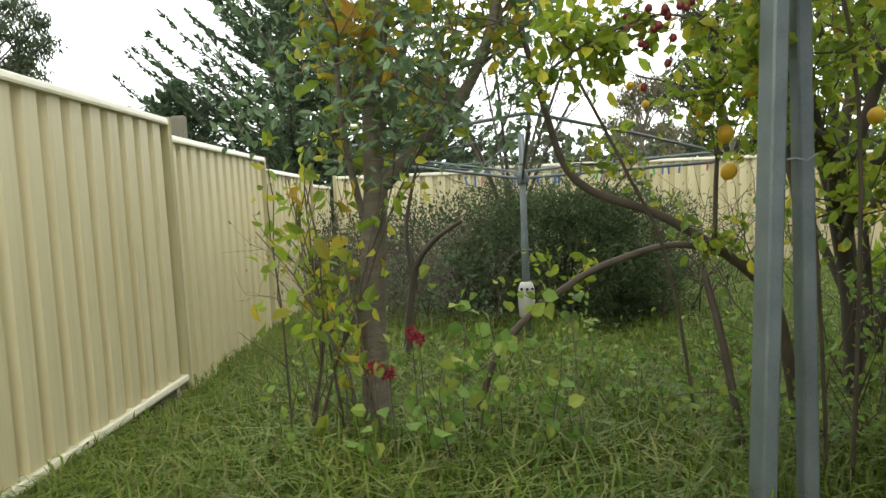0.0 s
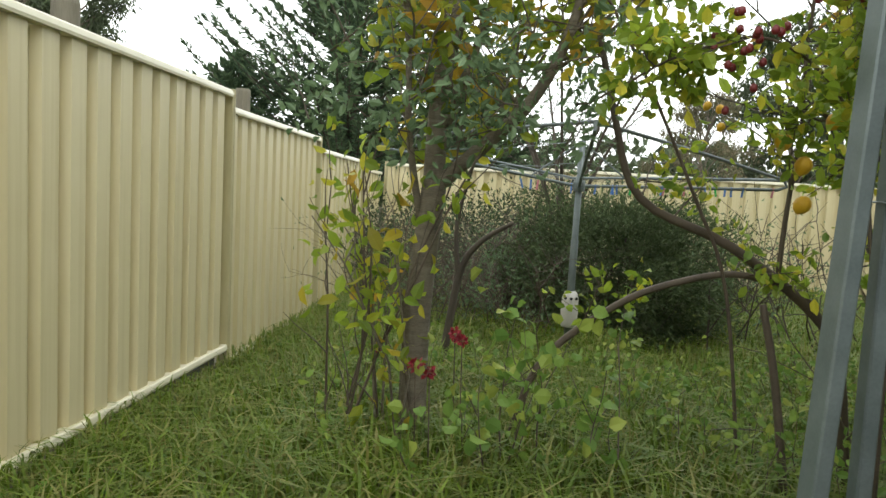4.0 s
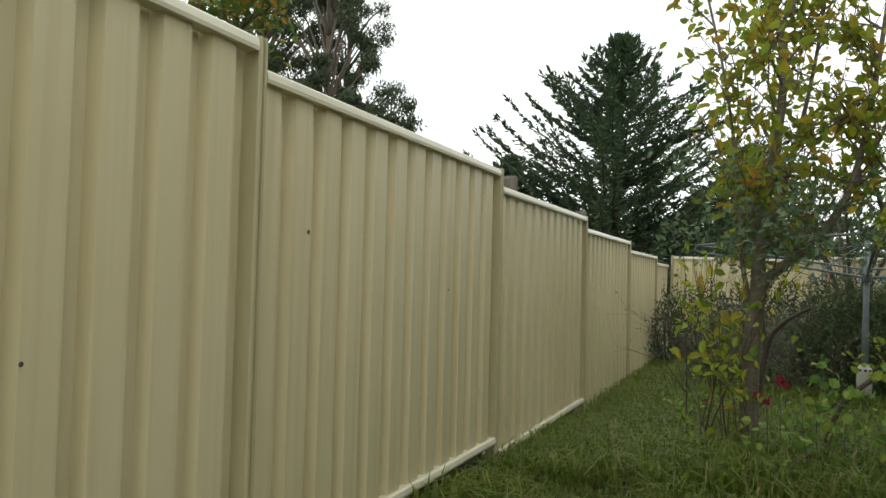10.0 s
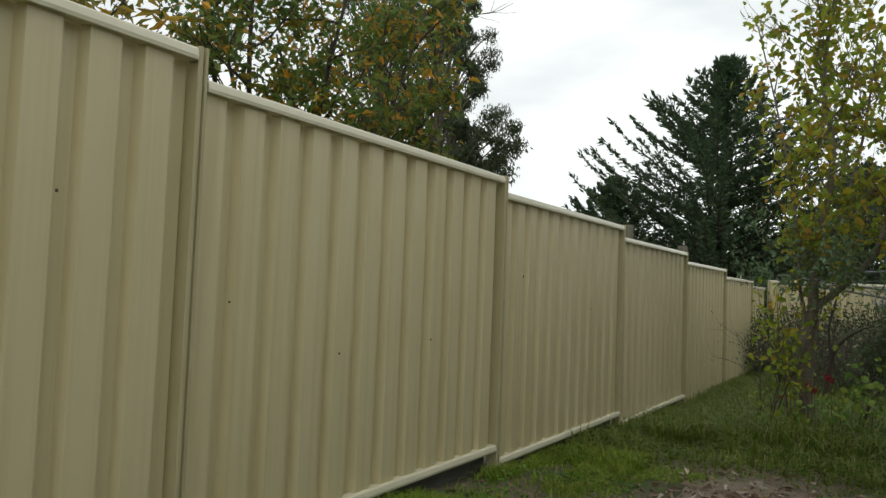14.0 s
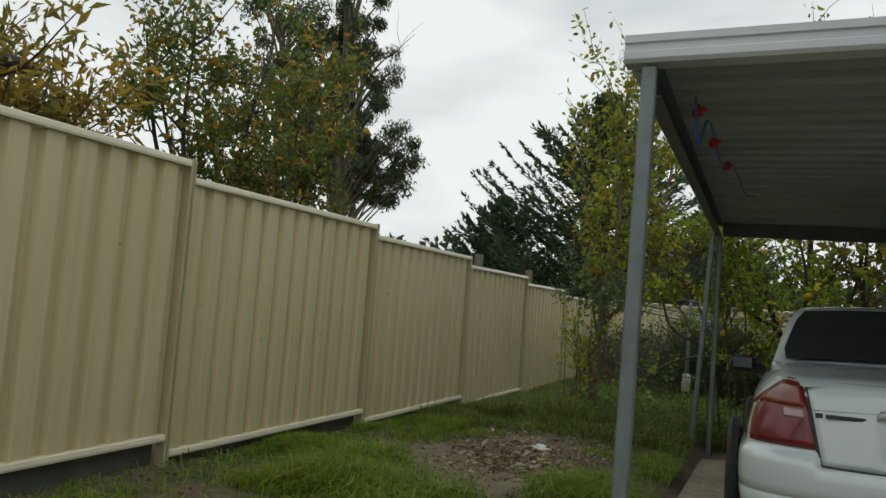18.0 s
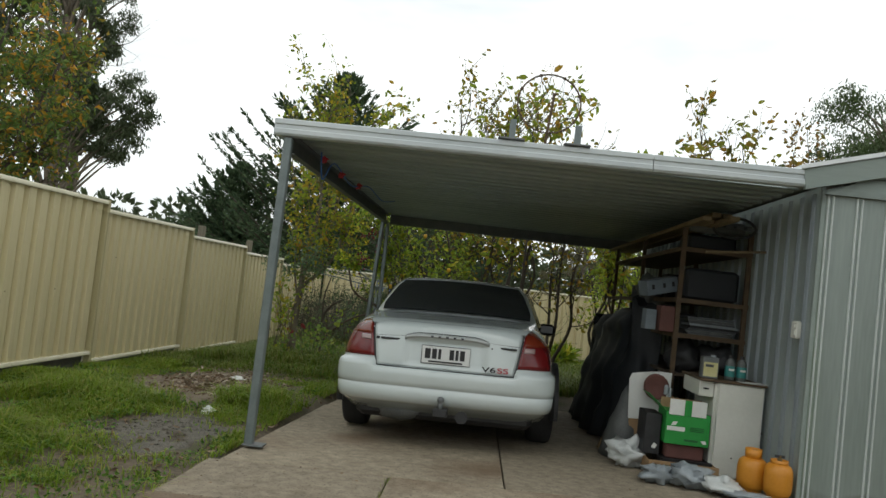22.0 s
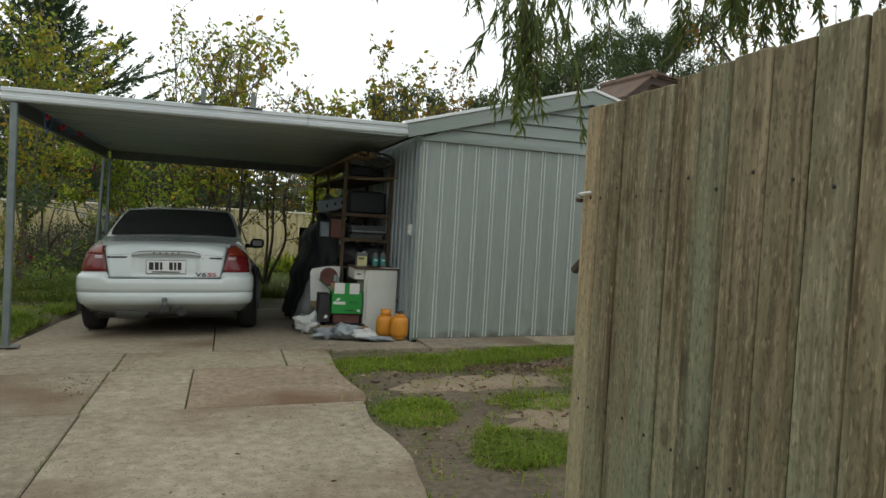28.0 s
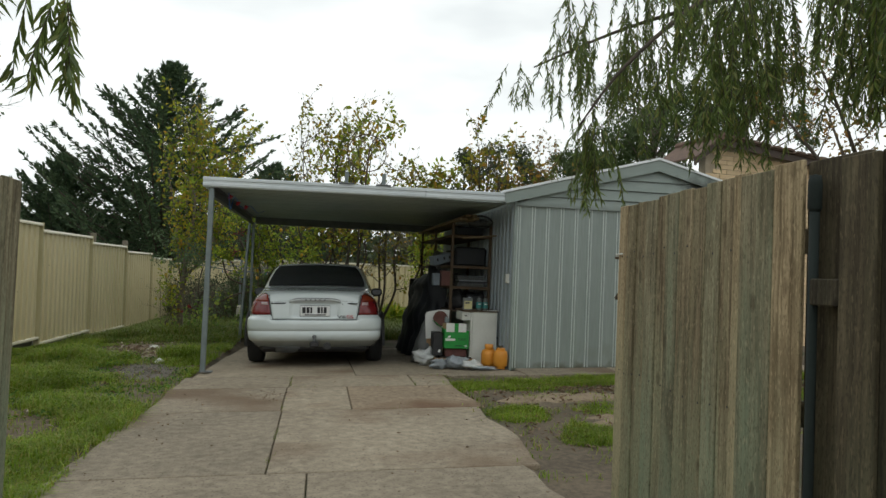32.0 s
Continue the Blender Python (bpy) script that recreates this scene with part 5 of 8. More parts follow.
for sx in (1, -1):
    w = Shape().add([(sx * x, y, z) for x, y, z in ((0.790, 1.45, 1.0), (0.790, 3.05, 0.99), (0.668, 2.75, 1.33), (0.660, 1.85, 1.34), (0.690, 1.62, 1.26))], [(0, 1, 2, 3, 4) if sx > 0 else (4, 3, 2, 1, 0)])
    part("side_window", w, M_TINT, car)
    mirror = part("mirror", Shape().box((sx * 0.945 - 0.095, 2.80, 0.925), (sx * 0.945 + 0.095, 2.92, 1.055), 0.035), M_BLACK, car, "dark door mirror", smooth=True)
    # Tinted glass stands for the dark reflection in the mirror.
    part("mirror_glass", Shape().box((sx * 0.945 - 0.07, 2.795, 0.95), (sx * 0.945 + 0.07, 2.803, 1.035), 0.01), M_TINT, mirror)
    part("mirror_arm", Shape().tube([(sx * 0.78, 2.88, 0.95), (sx * 0.88, 2.87, 0.96)], 0.03, 6), M_BLACK, mirror)
    inner = lambda z: 0.548 + 0.05 * (z - 0.65) / 0.27
    tail = part("tail_lamp", skin([0.652 + 0.278 * k / 9 for k in range(10)], inner, lens_out, 0.007, sx), M_LAMP_RED, car, "red wraparound tail lamp", smooth=True)
    part("indicator_lens", skin([0.822 + 0.100 * k / 5 for k in range(6)], lambda z: inner(z) + 0.012, lambda z: lens_out(z) * 0.985, 0.010, sx), M_LAMP_AMBER, tail, smooth=True)
    part("reversing_lens", skin([0.775, 0.785, 0.80, 0.812], lambda z: inner(z) + 0.02, lambda z: 0.675, 0.0105, sx), M_LAMP_CLEAR, tail, smooth=True)
    part("lamp_gap", Shape().tube([(sx * inner(z) - sx * 0.004, tail_y(z, inner(z)) - 0.001, belt(0.06, z)) for z in (0.64 + 0.29 * k / 8 for k in range(9))], 0.005, 4), M_SEAM, tail)


def seam_line(pts, r=0.004):
    return Shape().tube([(x, tail_y(z, x) - 0.001, belt(tail_y(z, x), z)) for x, z in pts], r, 4)


lid_rows, lid_edge = [0.592 + 0.335 * k / 16 for k in range(17)], lambda z: 0.522 + 0.062 * (z - 0.592) / 0.335
boot = part("boot_lid", skin(lid_rows, lambda z: -lid_edge(z), lid_edge, 0.004, 1, 44), M_PAINT, car, smooth=True)
part("seam", Shape().tube([(-0.525 + 1.05 * k / 16, 0.028, 0.586 + 0.006 * (2 * k / 16 - 1) ** 4) for k in range(17)], 0.0055, 4), M_SEAM, boot)
for sx in (1, -1):
    part("seam", seam_line([(sx * (0.526 + 0.062 * (z - 0.592) / 0.335), z) for z in (0.59 + 0.34 * k / 10 for k in range(11))], 0.0055), M_SEAM, boot)
    part("seam", seam_line([(sx * (0.31 + 0.265 * k / 8), 0.812 + 0.012 * (1 - k / 8)) for k in range(9)], 0.004), M_SEAM, boot)
grip = []
for k in range(25):
    x = -0.325 + 0.65 * k / 24
    z = 0.835 - 0.028 * abs(x / 0.325) ** 6
    y = tail_y(0.84, x)
    e = 0.55 if k in (0, 24) else 1.0
    grip.append([(x, y - 0.026 * e, z - 0.008), (x, y - 0.030 * e, z + 0.006), (x, y - 0.016 * e, z + 0.021), (x, y + 0.01, z + 0.021), (x, y + 0.01, z - 0.012)])
strip = part("garnish", Shape().loft(grip), M_SILVER_PAINT, boot, "silver grip strip above the plate", smooth=True)
part("shadow_gap", Shape().tube([(-0.315 + 0.63 * k / 12, tail_y(0.86, 0.2) - 0.006, 0.861 - 0.028 * abs(k / 6 - 1) ** 6) for k in range(13)], 0.004, 4), M_SEAM, strip)
for k in range(5):
    part("badge_mark", Shape().box((-0.125 + k * 0.058, tail_y(0.84, 0) - 0.034, 0.832), (-0.105 + k * 0.058, tail_y(0.84, 0) - 0.026, 0.845)), M_SEAM, strip)
py = tail_y(0.70, 0.0) - 0.006
plate = part("number_plate", Shape().box((-0.186, py - 0.012, 0.634), (0.186, py, 0.768), 0.004), M_PLATE, boot, "white plate with black bars")
for x0, x1 in ((-0.160, -0.118), (-0.106, -0.070), (-0.058, -0.036), (0.028, 0.062), (0.074, 0.096), (0.108, 0.144)):
    part("plate_bar", Shape().box((x0, py - 0.016, 0.672), (x1, py - 0.010, 0.748)), M_INK, plate)
part("plate_bar", Shape().box((-0.13, py - 0.016, 0.646), (0.13, py - 0.010, 0.657)), M_INK, plate)
part("plate_frame", Shape().tube([(-0.186, py - 0.009, 0.634), (0.186, py - 0.009, 0.634), (0.186, py - 0.009, 0.768), (-0.186, py - 0.009, 0.768), (-0.186, py - 0.009, 0.634)], 0.0035, 4), M_INK, plate)
for x0, x1, z0, z1, m in ((-0.55, -0.522, 0.785, 0.806, M_SEAM), (-0.512, -0.36, 0.787, 0.804, M_SEAM), (0.34, 0.352, 0.782, 0.792, M_SEAM), (0.40, 0.535, 0.786, 0.802, M_SEAM)):
    y = tail_y((z0 + z1) / 2, (x0 + x1) / 2)
    part("badge", Shape().box((x0, y - 0.012, z0), (x1, y + 0.004, z1), 0.002), m, boot)
for word, x, m in (("V6", 0.280, M_INK), ("SS", 0.394, M_RED_INK)):
    letters = bpy.data.curves.new("badge", "FONT")
    letters.body, letters.size, letters.extrude, letters.space_character, letters.offset = word, 0.054, 0.002, 1.05, 0.0006
    letters.materials.append(m)
    badge = new("badge", letters)
    badge.parent = boot
    badge.matrix_basis = pose(x, tail_y(0.625, x + 0.04) - 0.017, 0.610, 90, 0, 6) @ Matrix.Diagonal((1.75, 1, 1, 1))
tow = part("tow_bar", Shape().box((-0.055, -0.11, 0.255), (0.055, 0.05, 0.315), 0.008), M_BLACK, car)
part("tow_ball", Shape().turned([(0.020, 0.315), (0.020, 0.35), (0.015, 0.356), (0.025, 0.37), (0.027, 0.385), (0.018, 0.402), (0.0, 0.405)], (0.0, -0.075, 0), 12), M_GALV_DARK, tow, smooth=True)
part("tow_socket", Shape().turned([(0.0, -0.03), (0.042, -0.03), (0.047, 0.03), (0.0, 0.03)], sides=12), M_BLACK, tow).matrix_basis = pose(0.16, -0.02, 0.265, 90, 0, 0)
part("underbody", Shape().box((-0.70, 0.30, 0.17), (0.70, 4.4, 0.34), 0.04), M_BLACK, car)
part("silencer", Shape().blob((-0.35, 0.40, 0.23), (0.22, 0.16, 0.08), 4, 0.05), M_GALV_DARK, car, smooth=True)
prof = [(0.20, -0.10), (0.27, -0.105), (0.30, -0.095), (0.315, -0.06), (0.318, 0.0), (0.315, 0.06), (0.30, 0.095), (0.27, 0.105), (0.20, 0.10)]
tyre_mesh = Shape().loft([[(h, r * math.cos(a), r * math.sin(a)) for a in (2 * math.pi * k / 28 for k in range(28))] for r, h in prof], caps=False).mesh("tyre", M_RUBBER, True)
rim_mesh = Shape().loft([[(h, r * math.cos(a), r * math.sin(a)) for a in (2 * math.pi * k / 20 for k in range(20))] for r, h in ((0.205, -0.08), (0.205, 0.085), (0.17, 0.07), (0.05, 0.075), (0.0, 0.078))]).mesh("rim", M_CHROME, True)
for x, y, turn in ((-0.80, 1.02, 180), (0.80, 1.02, 0), (-0.80, 3.74, 180), (0.80, 3.74, 0)):
    wheel = share("wheel", tyre_mesh, car, pose(x, y, 0.312, 0, 0, turn))
    share("rim", rim_mesh, wheel, pose(0, 0, 0))
    arch = Shape().tube([(0, 0.36 * math.cos(a), 0.36 * math.sin(a)) for a in (math.pi * k / 14 for k in range(-1, 16))], 0.03, 5)
    part("arch_lip", arch, M_BLACK, car).matrix_basis = pose(x + (0.105 if x > 0 else -0.105), y, 0.31)

# ---- goods stacked against the shed under the carport ----
def lift(x, y=-2.5):
    return slab_z(x, y)


shelf = thing("shelving", "rusty angle-iron shelving packed with dusty goods", "shelves", (3.92, -1.72, lift(4.1, -1.7)))
for x in (0.0, 0.54):
    for y in (0.0, 1.5, 3.0):
        part("upright", Shape().add([(x, y, 0), (x + 0.035, y, 0), (x + 0.035, y + 0.004, 0), (x + 0.004, y + 0.004, 0), (x + 0.004, y + 0.035, 0), (x, y + 0.035, 0), (x, y, 1.93), (x + 0.035, y, 1.93), (x + 0.035, y + 0.004, 1.93), (x + 0.004, y + 0.004, 1.93), (x + 0.004, y + 0.035, 1.93), (x, y + 0.035, 1.93)],
                              [(0, 1, 7, 6), (1, 2, 8, 7), (2, 3, 9, 8), (3, 4, 10, 9), (4, 5, 11, 10), (5, 0, 6, 11), (5, 4, 3, 2, 1, 0), (6, 7, 8, 9, 10, 11)]), M_RUST, shelf)
for z in (1.02, 1.31, 1.74):
    part("shelf_board", Shape().box((0.006, 0.006, z), (0.57, 3.03, z + 0.022), 0.003), M_JUNK_B, shelf)
    part("shelf_edge", Shape().box((-0.004, -0.006, z - 0.012), (0.58, 0.0, z + 0.026)), M_RUST, shelf)
    part("shelf_edge", Shape().box((-0.008, 0.0, z - 0.012), (-0.002, 3.03, z + 0.026)), M_RUST, shelf)
rj = random.Random(8)
for z in (1.042, 1.332):
    y = 0.2
    while y < 2.7:
        w, d, h = rj.uniform(0.16, 0.3), rj.uniform(0.12, 0.3), rj.uniform(0.1, 0.25)
        x0 = rj.uniform(0.03, 0.15)
        m = rj.choice((M_JUNK_A, M_JUNK_B, M_BLACK, M_JUNK_A, M_BLACK, M_JUNK_B))
        kind = rj.random()
        at = (3.92 + x0 + w / 2 + 0.05, -1.72 + y + d / 2, lift(4.1, -1.7) + z + 0.002)
        if kind < 0.5:
            whole("storage_box", Shape().box((-w / 2, -d / 2, 0), (w / 2, d / 2, h), 0.008), m, "dusty cardboard box stored on the rusty shelves", "box", group="boxes on the shelves", at=at, turn=rj.uniform(-9, 9))
        elif kind < 0.75:
            whole("paint_tin", Shape().turned([(0.075, 0.0), (0.08, 0.006), (0.078, 0.012), (0.078, h * 0.8), (0.083, h * 0.82), (0.083, h * 0.87), (0.07, h * 0.88), (0.0, h * 0.87)], sides=16), m, "dusty paint tin on the rusty shelves", "tin", group="tins on the shelves", at=at)
        else:
            whole("bundle", Shape().blob((0, 0, h * 0.42), (w / 2, d / 2, h * 0.45), int(y * 9), 0.3), m, "loose cloth bundle stuffed on the rusty shelves", "bundle", group="bundles on the shelves", at=at, smooth=True)
        y += d + rj.uniform(0.03, 0.12)
whole("cloth_sack", Shape().blob((0, 0, 0.12), (0.13, 0.2, 0.15), 5, 0.35), M_SACK_DARK, "grey cloth bundle on the rusty shelves", "bundle", at=(3.93, -0.75, lift(4.1, -0.8) + 1.31), smooth=True)
SB = lift(4.1, -1.7)
# Black fillers, added to darken the shelves and cover the wall behind.
whole("shelf_filler", Shape().box((-0.22, 0.0, 0), (0.22, 0.16, 0.27), 0.025), M_TARP, "black filler box standing on the middle shelf", "case", at=(4.22, -1.64, SB + 1.334))
whole("shelf_filler", Shape().box((-0.2, 0.0, 0), (0.2, 0.3, 0.13), 0.02), M_TARP, "black filler box lying on the top shelf", "case", at=(4.2, -1.6, SB + 1.765))
papers = thing("paper_stack", "uneven stack of dusty folded papers on the shelf", "papers", (4.23, -1.58, SB + 1.044))
for i in range(8):
    part("bundle_sheet", Shape().box((-0.2 + rj.uniform(-0.02, 0.03), -0.11 + rj.uniform(-0.02, 0.02), i * 0.019), (0.2 + rj.uniform(-0.03, 0.03), 0.14, i * 0.019 + 0.017), 0.003), (M_JUNK_A, M_SACK_DARK, M_JUNK_A, M_BLACK, M_BAG_GREY)[i % 5], papers)
# Two dark sacks added likewise to darken the gap behind the cabinet.
for x, z, sx in ((4.06, 0.72, 0.14), (4.34, 0.72, 0.13)):
    whole("cloth_sack", Shape().blob((0, 0, 0.12), (sx, 0.16, 0.13), int(x * 10), 0.35), M_BLACK, "dark filler sack behind the white cabinet", "sack", group="bundles on the shelves", at=(x, -1.5, SB + z), smooth=True)
part("shelf_board", Shape().box((0.006, 0.006, 0.69), (0.57, 3.03, 0.712), 0.003), M_JUNK_B, shelf)
whole("dark_roll", Shape().tube([(-0.22, 0, 0.06), (0, 0.01, 0.062), (0.22, 0, 0.06)], [0.05, 0.06, 0.052], 12), M_SACK_DARK, "rolled dark mat lying on the top shelf", "roll", at=(4.2, -1.68, SB + 1.895), smooth=True)
flat = thing("flat_carton", "pale blue printed carton tilted on the shelf", "box", (3.86, -1.45, lift(4.1, -1.7) + 1.42))
flat.matrix_basis = pose(3.84, -1.40, lift(4.1, -1.7) + 1.36, 0, -14, 20)
part("carton", Shape().box((-0.15, -0.07, 0), (0.16, 0.07, 0.13), 0.004), M_JUNK_D, flat)
for x in (-0.09, 0.02, 0.11):
    part("handle_hole", Shape().box((x - 0.012, -0.073, 0.05), (x + 0.012, -0.066, 0.09)), M_INK, flat)
whole("box", Shape().box((-0.06, -0.08, 0), (0.06, 0.08, 0.21), 0.004), M_JUNK_C, "faded pink box standing on the lower shelf", "box", at=(3.86, -1.62, lift(4.1, -1.7) + 1.045))
whole("box", Shape().box((-0.05, -0.07, 0), (0.04, 0.08, 0.17), 0.004), M_JUNK_D, "pale grey box standing on the lower shelf", "box", at=(3.75, -1.55, lift(4.1, -1.7) + 1.045))
planks = thing("timber_stack", "long bare timber lengths stored under the carport roof", "timber", (0, 0, 0))
for i, (x, z, y0) in enumerate(((3.94, 1.925, -2.15), (4.02, 1.93, -1.95), (4.10, 1.925, -2.3), (4.18, 1.935, -1.8), (4.04, 1.975, -2.05), (4.14, 1.98, -2.0))):
    part("plank", Shape().box((x, y0, z + 0.055), (x + 0.07, 1.9 + i * 0.04, z + 0.09), 0.003), M_TIMBER, planks)
hook = thing("hose_hanger", "dark wall hanger with coiled hose on the shed wall", "hanger", (4.30, -1.80, 1.93))
part("coil", Shape().tube([(0.17 * math.cos(a), 0.0, 0.06 + 0.085 * math.sin(a)) for a in (2 * math.pi * k / 24 for k in range(25))], 0.012, 6, caps=False), M_BLACK, hook)
part("holder", Shape().box((-0.14, -0.02, 0.045), (0.14, 0.0, 0.085), 0.004), M_JUNK_A, hook)
part("arm", Shape().box((-0.03, -0.01, 0.05), (0.20, 0.012, 0.07), 0.003), M_GALV_DARK, hook)
for i in range(3):
    part("hole", Shape().box((-0.1 + i * 0.085, -0.024, 0.055), (-0.075 + i * 0.085, -0.019, 0.075)), M_INK, hook)
pole = thing("metal_bracket", "pale metal arm sticking out from the shed wall", "bracket", (4.5, -2.0, 1.78))
part("arm", Shape().tube([(0.0, 0.0, 0.02), (-0.16, -0.06, 0.0), (-0.5, -0.1, -0.04)], 0.011, 5), M_TIMBER, pole)

cab = thing("cabinet", "old white enamel cabinet with rusty top", "cabinet", (4.10, -2.30, lift(4.25, -2.3)))
part("body", Shape().box((0.012, 0.018, 0.02), (0.365, 0.5, 0.685), 0.008), M_ENAMEL, cab)
part("door", Shape().box((0.035, 0.0, 0.0), (0.37, 0.016, 0.69), 0.006), M_ENAMEL, cab)
drawer = part("drawer", Shape().box((-0.10, 0.03, 0.575), (0.01, 0.45, 0.69), 0.005), M_ENAMEL, cab)
part("handle", Shape().box((-0.07, 0.018, 0.63), (-0.03, 0.03, 0.642), 0.003), M_BLACK, drawer)
part("top", Shape().box((-0.105, -0.012, 0.692), (0.385, 0.51, 0.71), 0.004), M_RUST, cab, "rusty cabinet top")
part("latch", Shape().box((0.371, 0.06, 0.34), (0.42, 0.08, 0.36), 0.003), M_BLACK, cab)
for x, z in ((0.17, 0.15), (0.29, 0.14), (0.23, 0.12)):
    part("screw_hole", Shape().turned([(0, 0), (0.006, 0), (0.006, 0.004), (0, 0.004)], sides=6), M_INK, cab).matrix_basis = pose(x, -0.001, z, 90)
zt = lift(4.25, -2.3) + 0.71
whole("paper_sheet", Shape().box((-0.1, -0.06, 0), (0.1, 0.06, 0.004)), M_WHITE_CARD, "sheet of pale paper on the rusty cabinet top", "paper", at=(4.40, -2.24, zt), turn=14)
tin = thing("tin", "square pale tin with a yellow label on the cabinet", "tin", (4.08, -2.2, zt))
part("can", Shape().box((-0.06, -0.04, 0), (0.06, 0.04, 0.16), 0.006), M_GALV_DARK, tin)
part("label_band", Shape().box((-0.052, -0.0425, 0.015), (0.052, -0.0395, 0.12)), M_YELLOW_LABEL, tin)
part("label_bar", Shape().box((-0.04, -0.0445, 0.085), (0.02, -0.0415, 0.105)), M_JUNK_A, tin)
part("cap", Shape().turned([(0.02, 0.158), (0.02, 0.175), (0, 0.176)], (0.025, 0, 0), 10), M_GALV, tin)
for x in (4.235, 4.32):
    b = thing("bottle", "plastic bottle with teal label on the cabinet", "bottle", (x, -2.2, zt), "bottles on the cabinet")
    part("body", Shape().turned([(0.03, 0), (0.036, 0.006), (0.036, 0.12), (0.03, 0.15), (0.014, 0.165), (0.014, 0.172), (0.0, 0.172)], sides=14), M_SACK_DARK, b, smooth=True)
    part("label_bar", Shape().box((-0.02, -0.0385, 0.075), (0.02, -0.036, 0.09)), M_WHITE_CARD, b)
    part("label_band", Shape().turned([(0.0372, 0.03), (0.0372, 0.11)], sides=14), M_TEAL, b)
    part("cap", Shape().turned([(0.017, 0.168), (0.017, 0.19), (0.0, 0.192)], sides=10), M_BLACK, b)
for x, y, h in ((4.275, -2.70, 1.0), (4.385, -2.86, 0.93)):
    gas = thing("gas_bottle", "small dented orange gas cylinder on the concrete", "gas bottle", (x, y, lift(x, y)), "gas bottles beside the shed")
    gas.matrix_basis = gas.matrix_basis @ Matrix.Scale(0.86, 4)
    part("cylinder", Shape().turned([(0.07 * h, 0.0), (0.075 * h, 0.02), (0.085 * h, 0.022), (0.105 * h, 0.045), (0.112 * h, 0.09), (0.112 * h, 0.19), (0.104 * h, 0.235), (0.075 * h, 0.262), (0.03, 0.27), (0.0, 0.271)], sides=24), M_ORANGE, gas, smooth=True)
    valve = part("valve", Shape().turned([(0.018, 0.262), (0.018, 0.30), (0.012, 0.302), (0.012, 0.325), (0.0, 0.326)], sides=10), M_BRASS, gas)
    part("tap", Shape().tube([(-0.035, 0, 0.318), (0.035, 0, 0.318)], 0.011, 6), M_BLACK, valve)
    part("collar", Shape().turned([(0.062, 0.25), (0.064, 0.335 if h == 1.0 else 0.292), (0.059, 0.335 if h == 1.0 else 0.292), (0.057, 0.25)], sides=20), M_ORANGE, gas, smooth=True)
    part("foot_ring", Shape().turned([(0.078 * h, 0.0), (0.08 * h, 0.028), (0.074 * h, 0.028)], sides=20), M_ORANGE, gas)
FL = lift(3.9, -2.35)
green = thing("produce_box", "green printed produce carton with white flaps open", "box", (3.925, -2.34, FL + 0.215))
part("carton", Shape().box((-0.162, 0.0, 0.0), (0.162, 0.25, 0.235), 0.004), M_GREEN_BOX, green)
for x0, x1 in ((-0.145, -0.035), (0.018, 0.125)):
    part("flap", Shape().box((x0, -0.006, 0.215), (x1, -0.001, 0.33), 0.002), M_WHITE_CARD, green)
part("flap_strip", Shape().box((-0.034, -0.005, 0.215), (0.017, -0.001, 0.328), 0.001), M_GREEN_BOX, green)
part("printed_bar", Shape().box((-0.15, -0.004, 0.10), (-0.02, 0.0005, 0.13)), M_WHITE_CARD, green)
for z in (0.105, 0.118, 0.131):
    part("printed_bar", Shape().box((0.02, -0.003, z), (0.12, 0.0005, z + 0.006)), M_DARK_GREEN, green)
part("printed_bar", Shape().box((-0.02, -0.003, 0.03), (0.08, 0.0005, 0.045)), M_DARK_GREEN, green)
part("printed_leaf", Shape().add([(-0.125, -0.003, 0.135), (-0.09, -0.003, 0.142), (-0.075, -0.003, 0.168), (-0.11, -0.003, 0.165)], [(0, 1, 2, 3)]), M_WHITE_CARD, green)
part("printed_leaf", Shape().add([(0.10, -0.003, 0.045), (0.12, -0.003, 0.022), (0.145, -0.003, 0.025), (0.135, -0.003, 0.05)], [(0, 1, 2, 3)]), M_WHITE_CARD, green)
part("side_flap", Shape().loft([[(-0.162, 0.0, 0.235 + d), (-0.285, 0.06, 0.34 + d), (-0.30, 0.22, 0.345 + d), (-0.162, 0.25, 0.235 + d)] for d in (0, 0.004)]), M_GREEN_BOX, green)
part("back_flap", Shape().box((-0.15, 0.245, 0.235), (0.16, 0.25, 0.31)), M_CARD, green)
whole("crate", Shape().box((-0.14, -0.10, 0), (0.14, 0.13, 0.11), 0.01), M_JUNK_C, "dull red crate under the green carton", "crate", at=(3.93, -2.2, FL + 0.103))
whole("plastic_tray", Shape().loft([[(-0.17 - q, -0.12 - q, z), (0.17 + q, -0.12 - q, z), (0.17 + q, 0.14 + q, z), (-0.17 - q, 0.14 + q, z)] for z, q in ((0, 0), (0.08, 0.02))]), M_BLACK, "black plastic tray lying in the cardboard tray", "tray", at=(3.94, -2.2, FL + 0.022))
whole("cardboard_tray", Shape().box((-0.25, -0.16, 0), (0.25, -0.148, 0.10)).box((-0.25, -0.148, 0), (-0.238, 0.2, 0.09)).box((0.238, -0.148, 0), (0.25, 0.2, 0.09)).box((-0.238, -0.148, 0), (0.238, 0.2, 0.02)).box((-0.06, -0.164, 0.02), (0.04, -0.159, 0.08)), M_CARD, "low brown cardboard tray on the concrete", "tray", at=(3.895, -2.28, FL))
black = thing("carton", "black printed carton beside the green one", "box", (3.69, -2.26, FL + 0.11))
part("body", Shape().box((-0.055, 0, 0), (0.065, 0.25, 0.30), 0.004), M_BLACK, black)
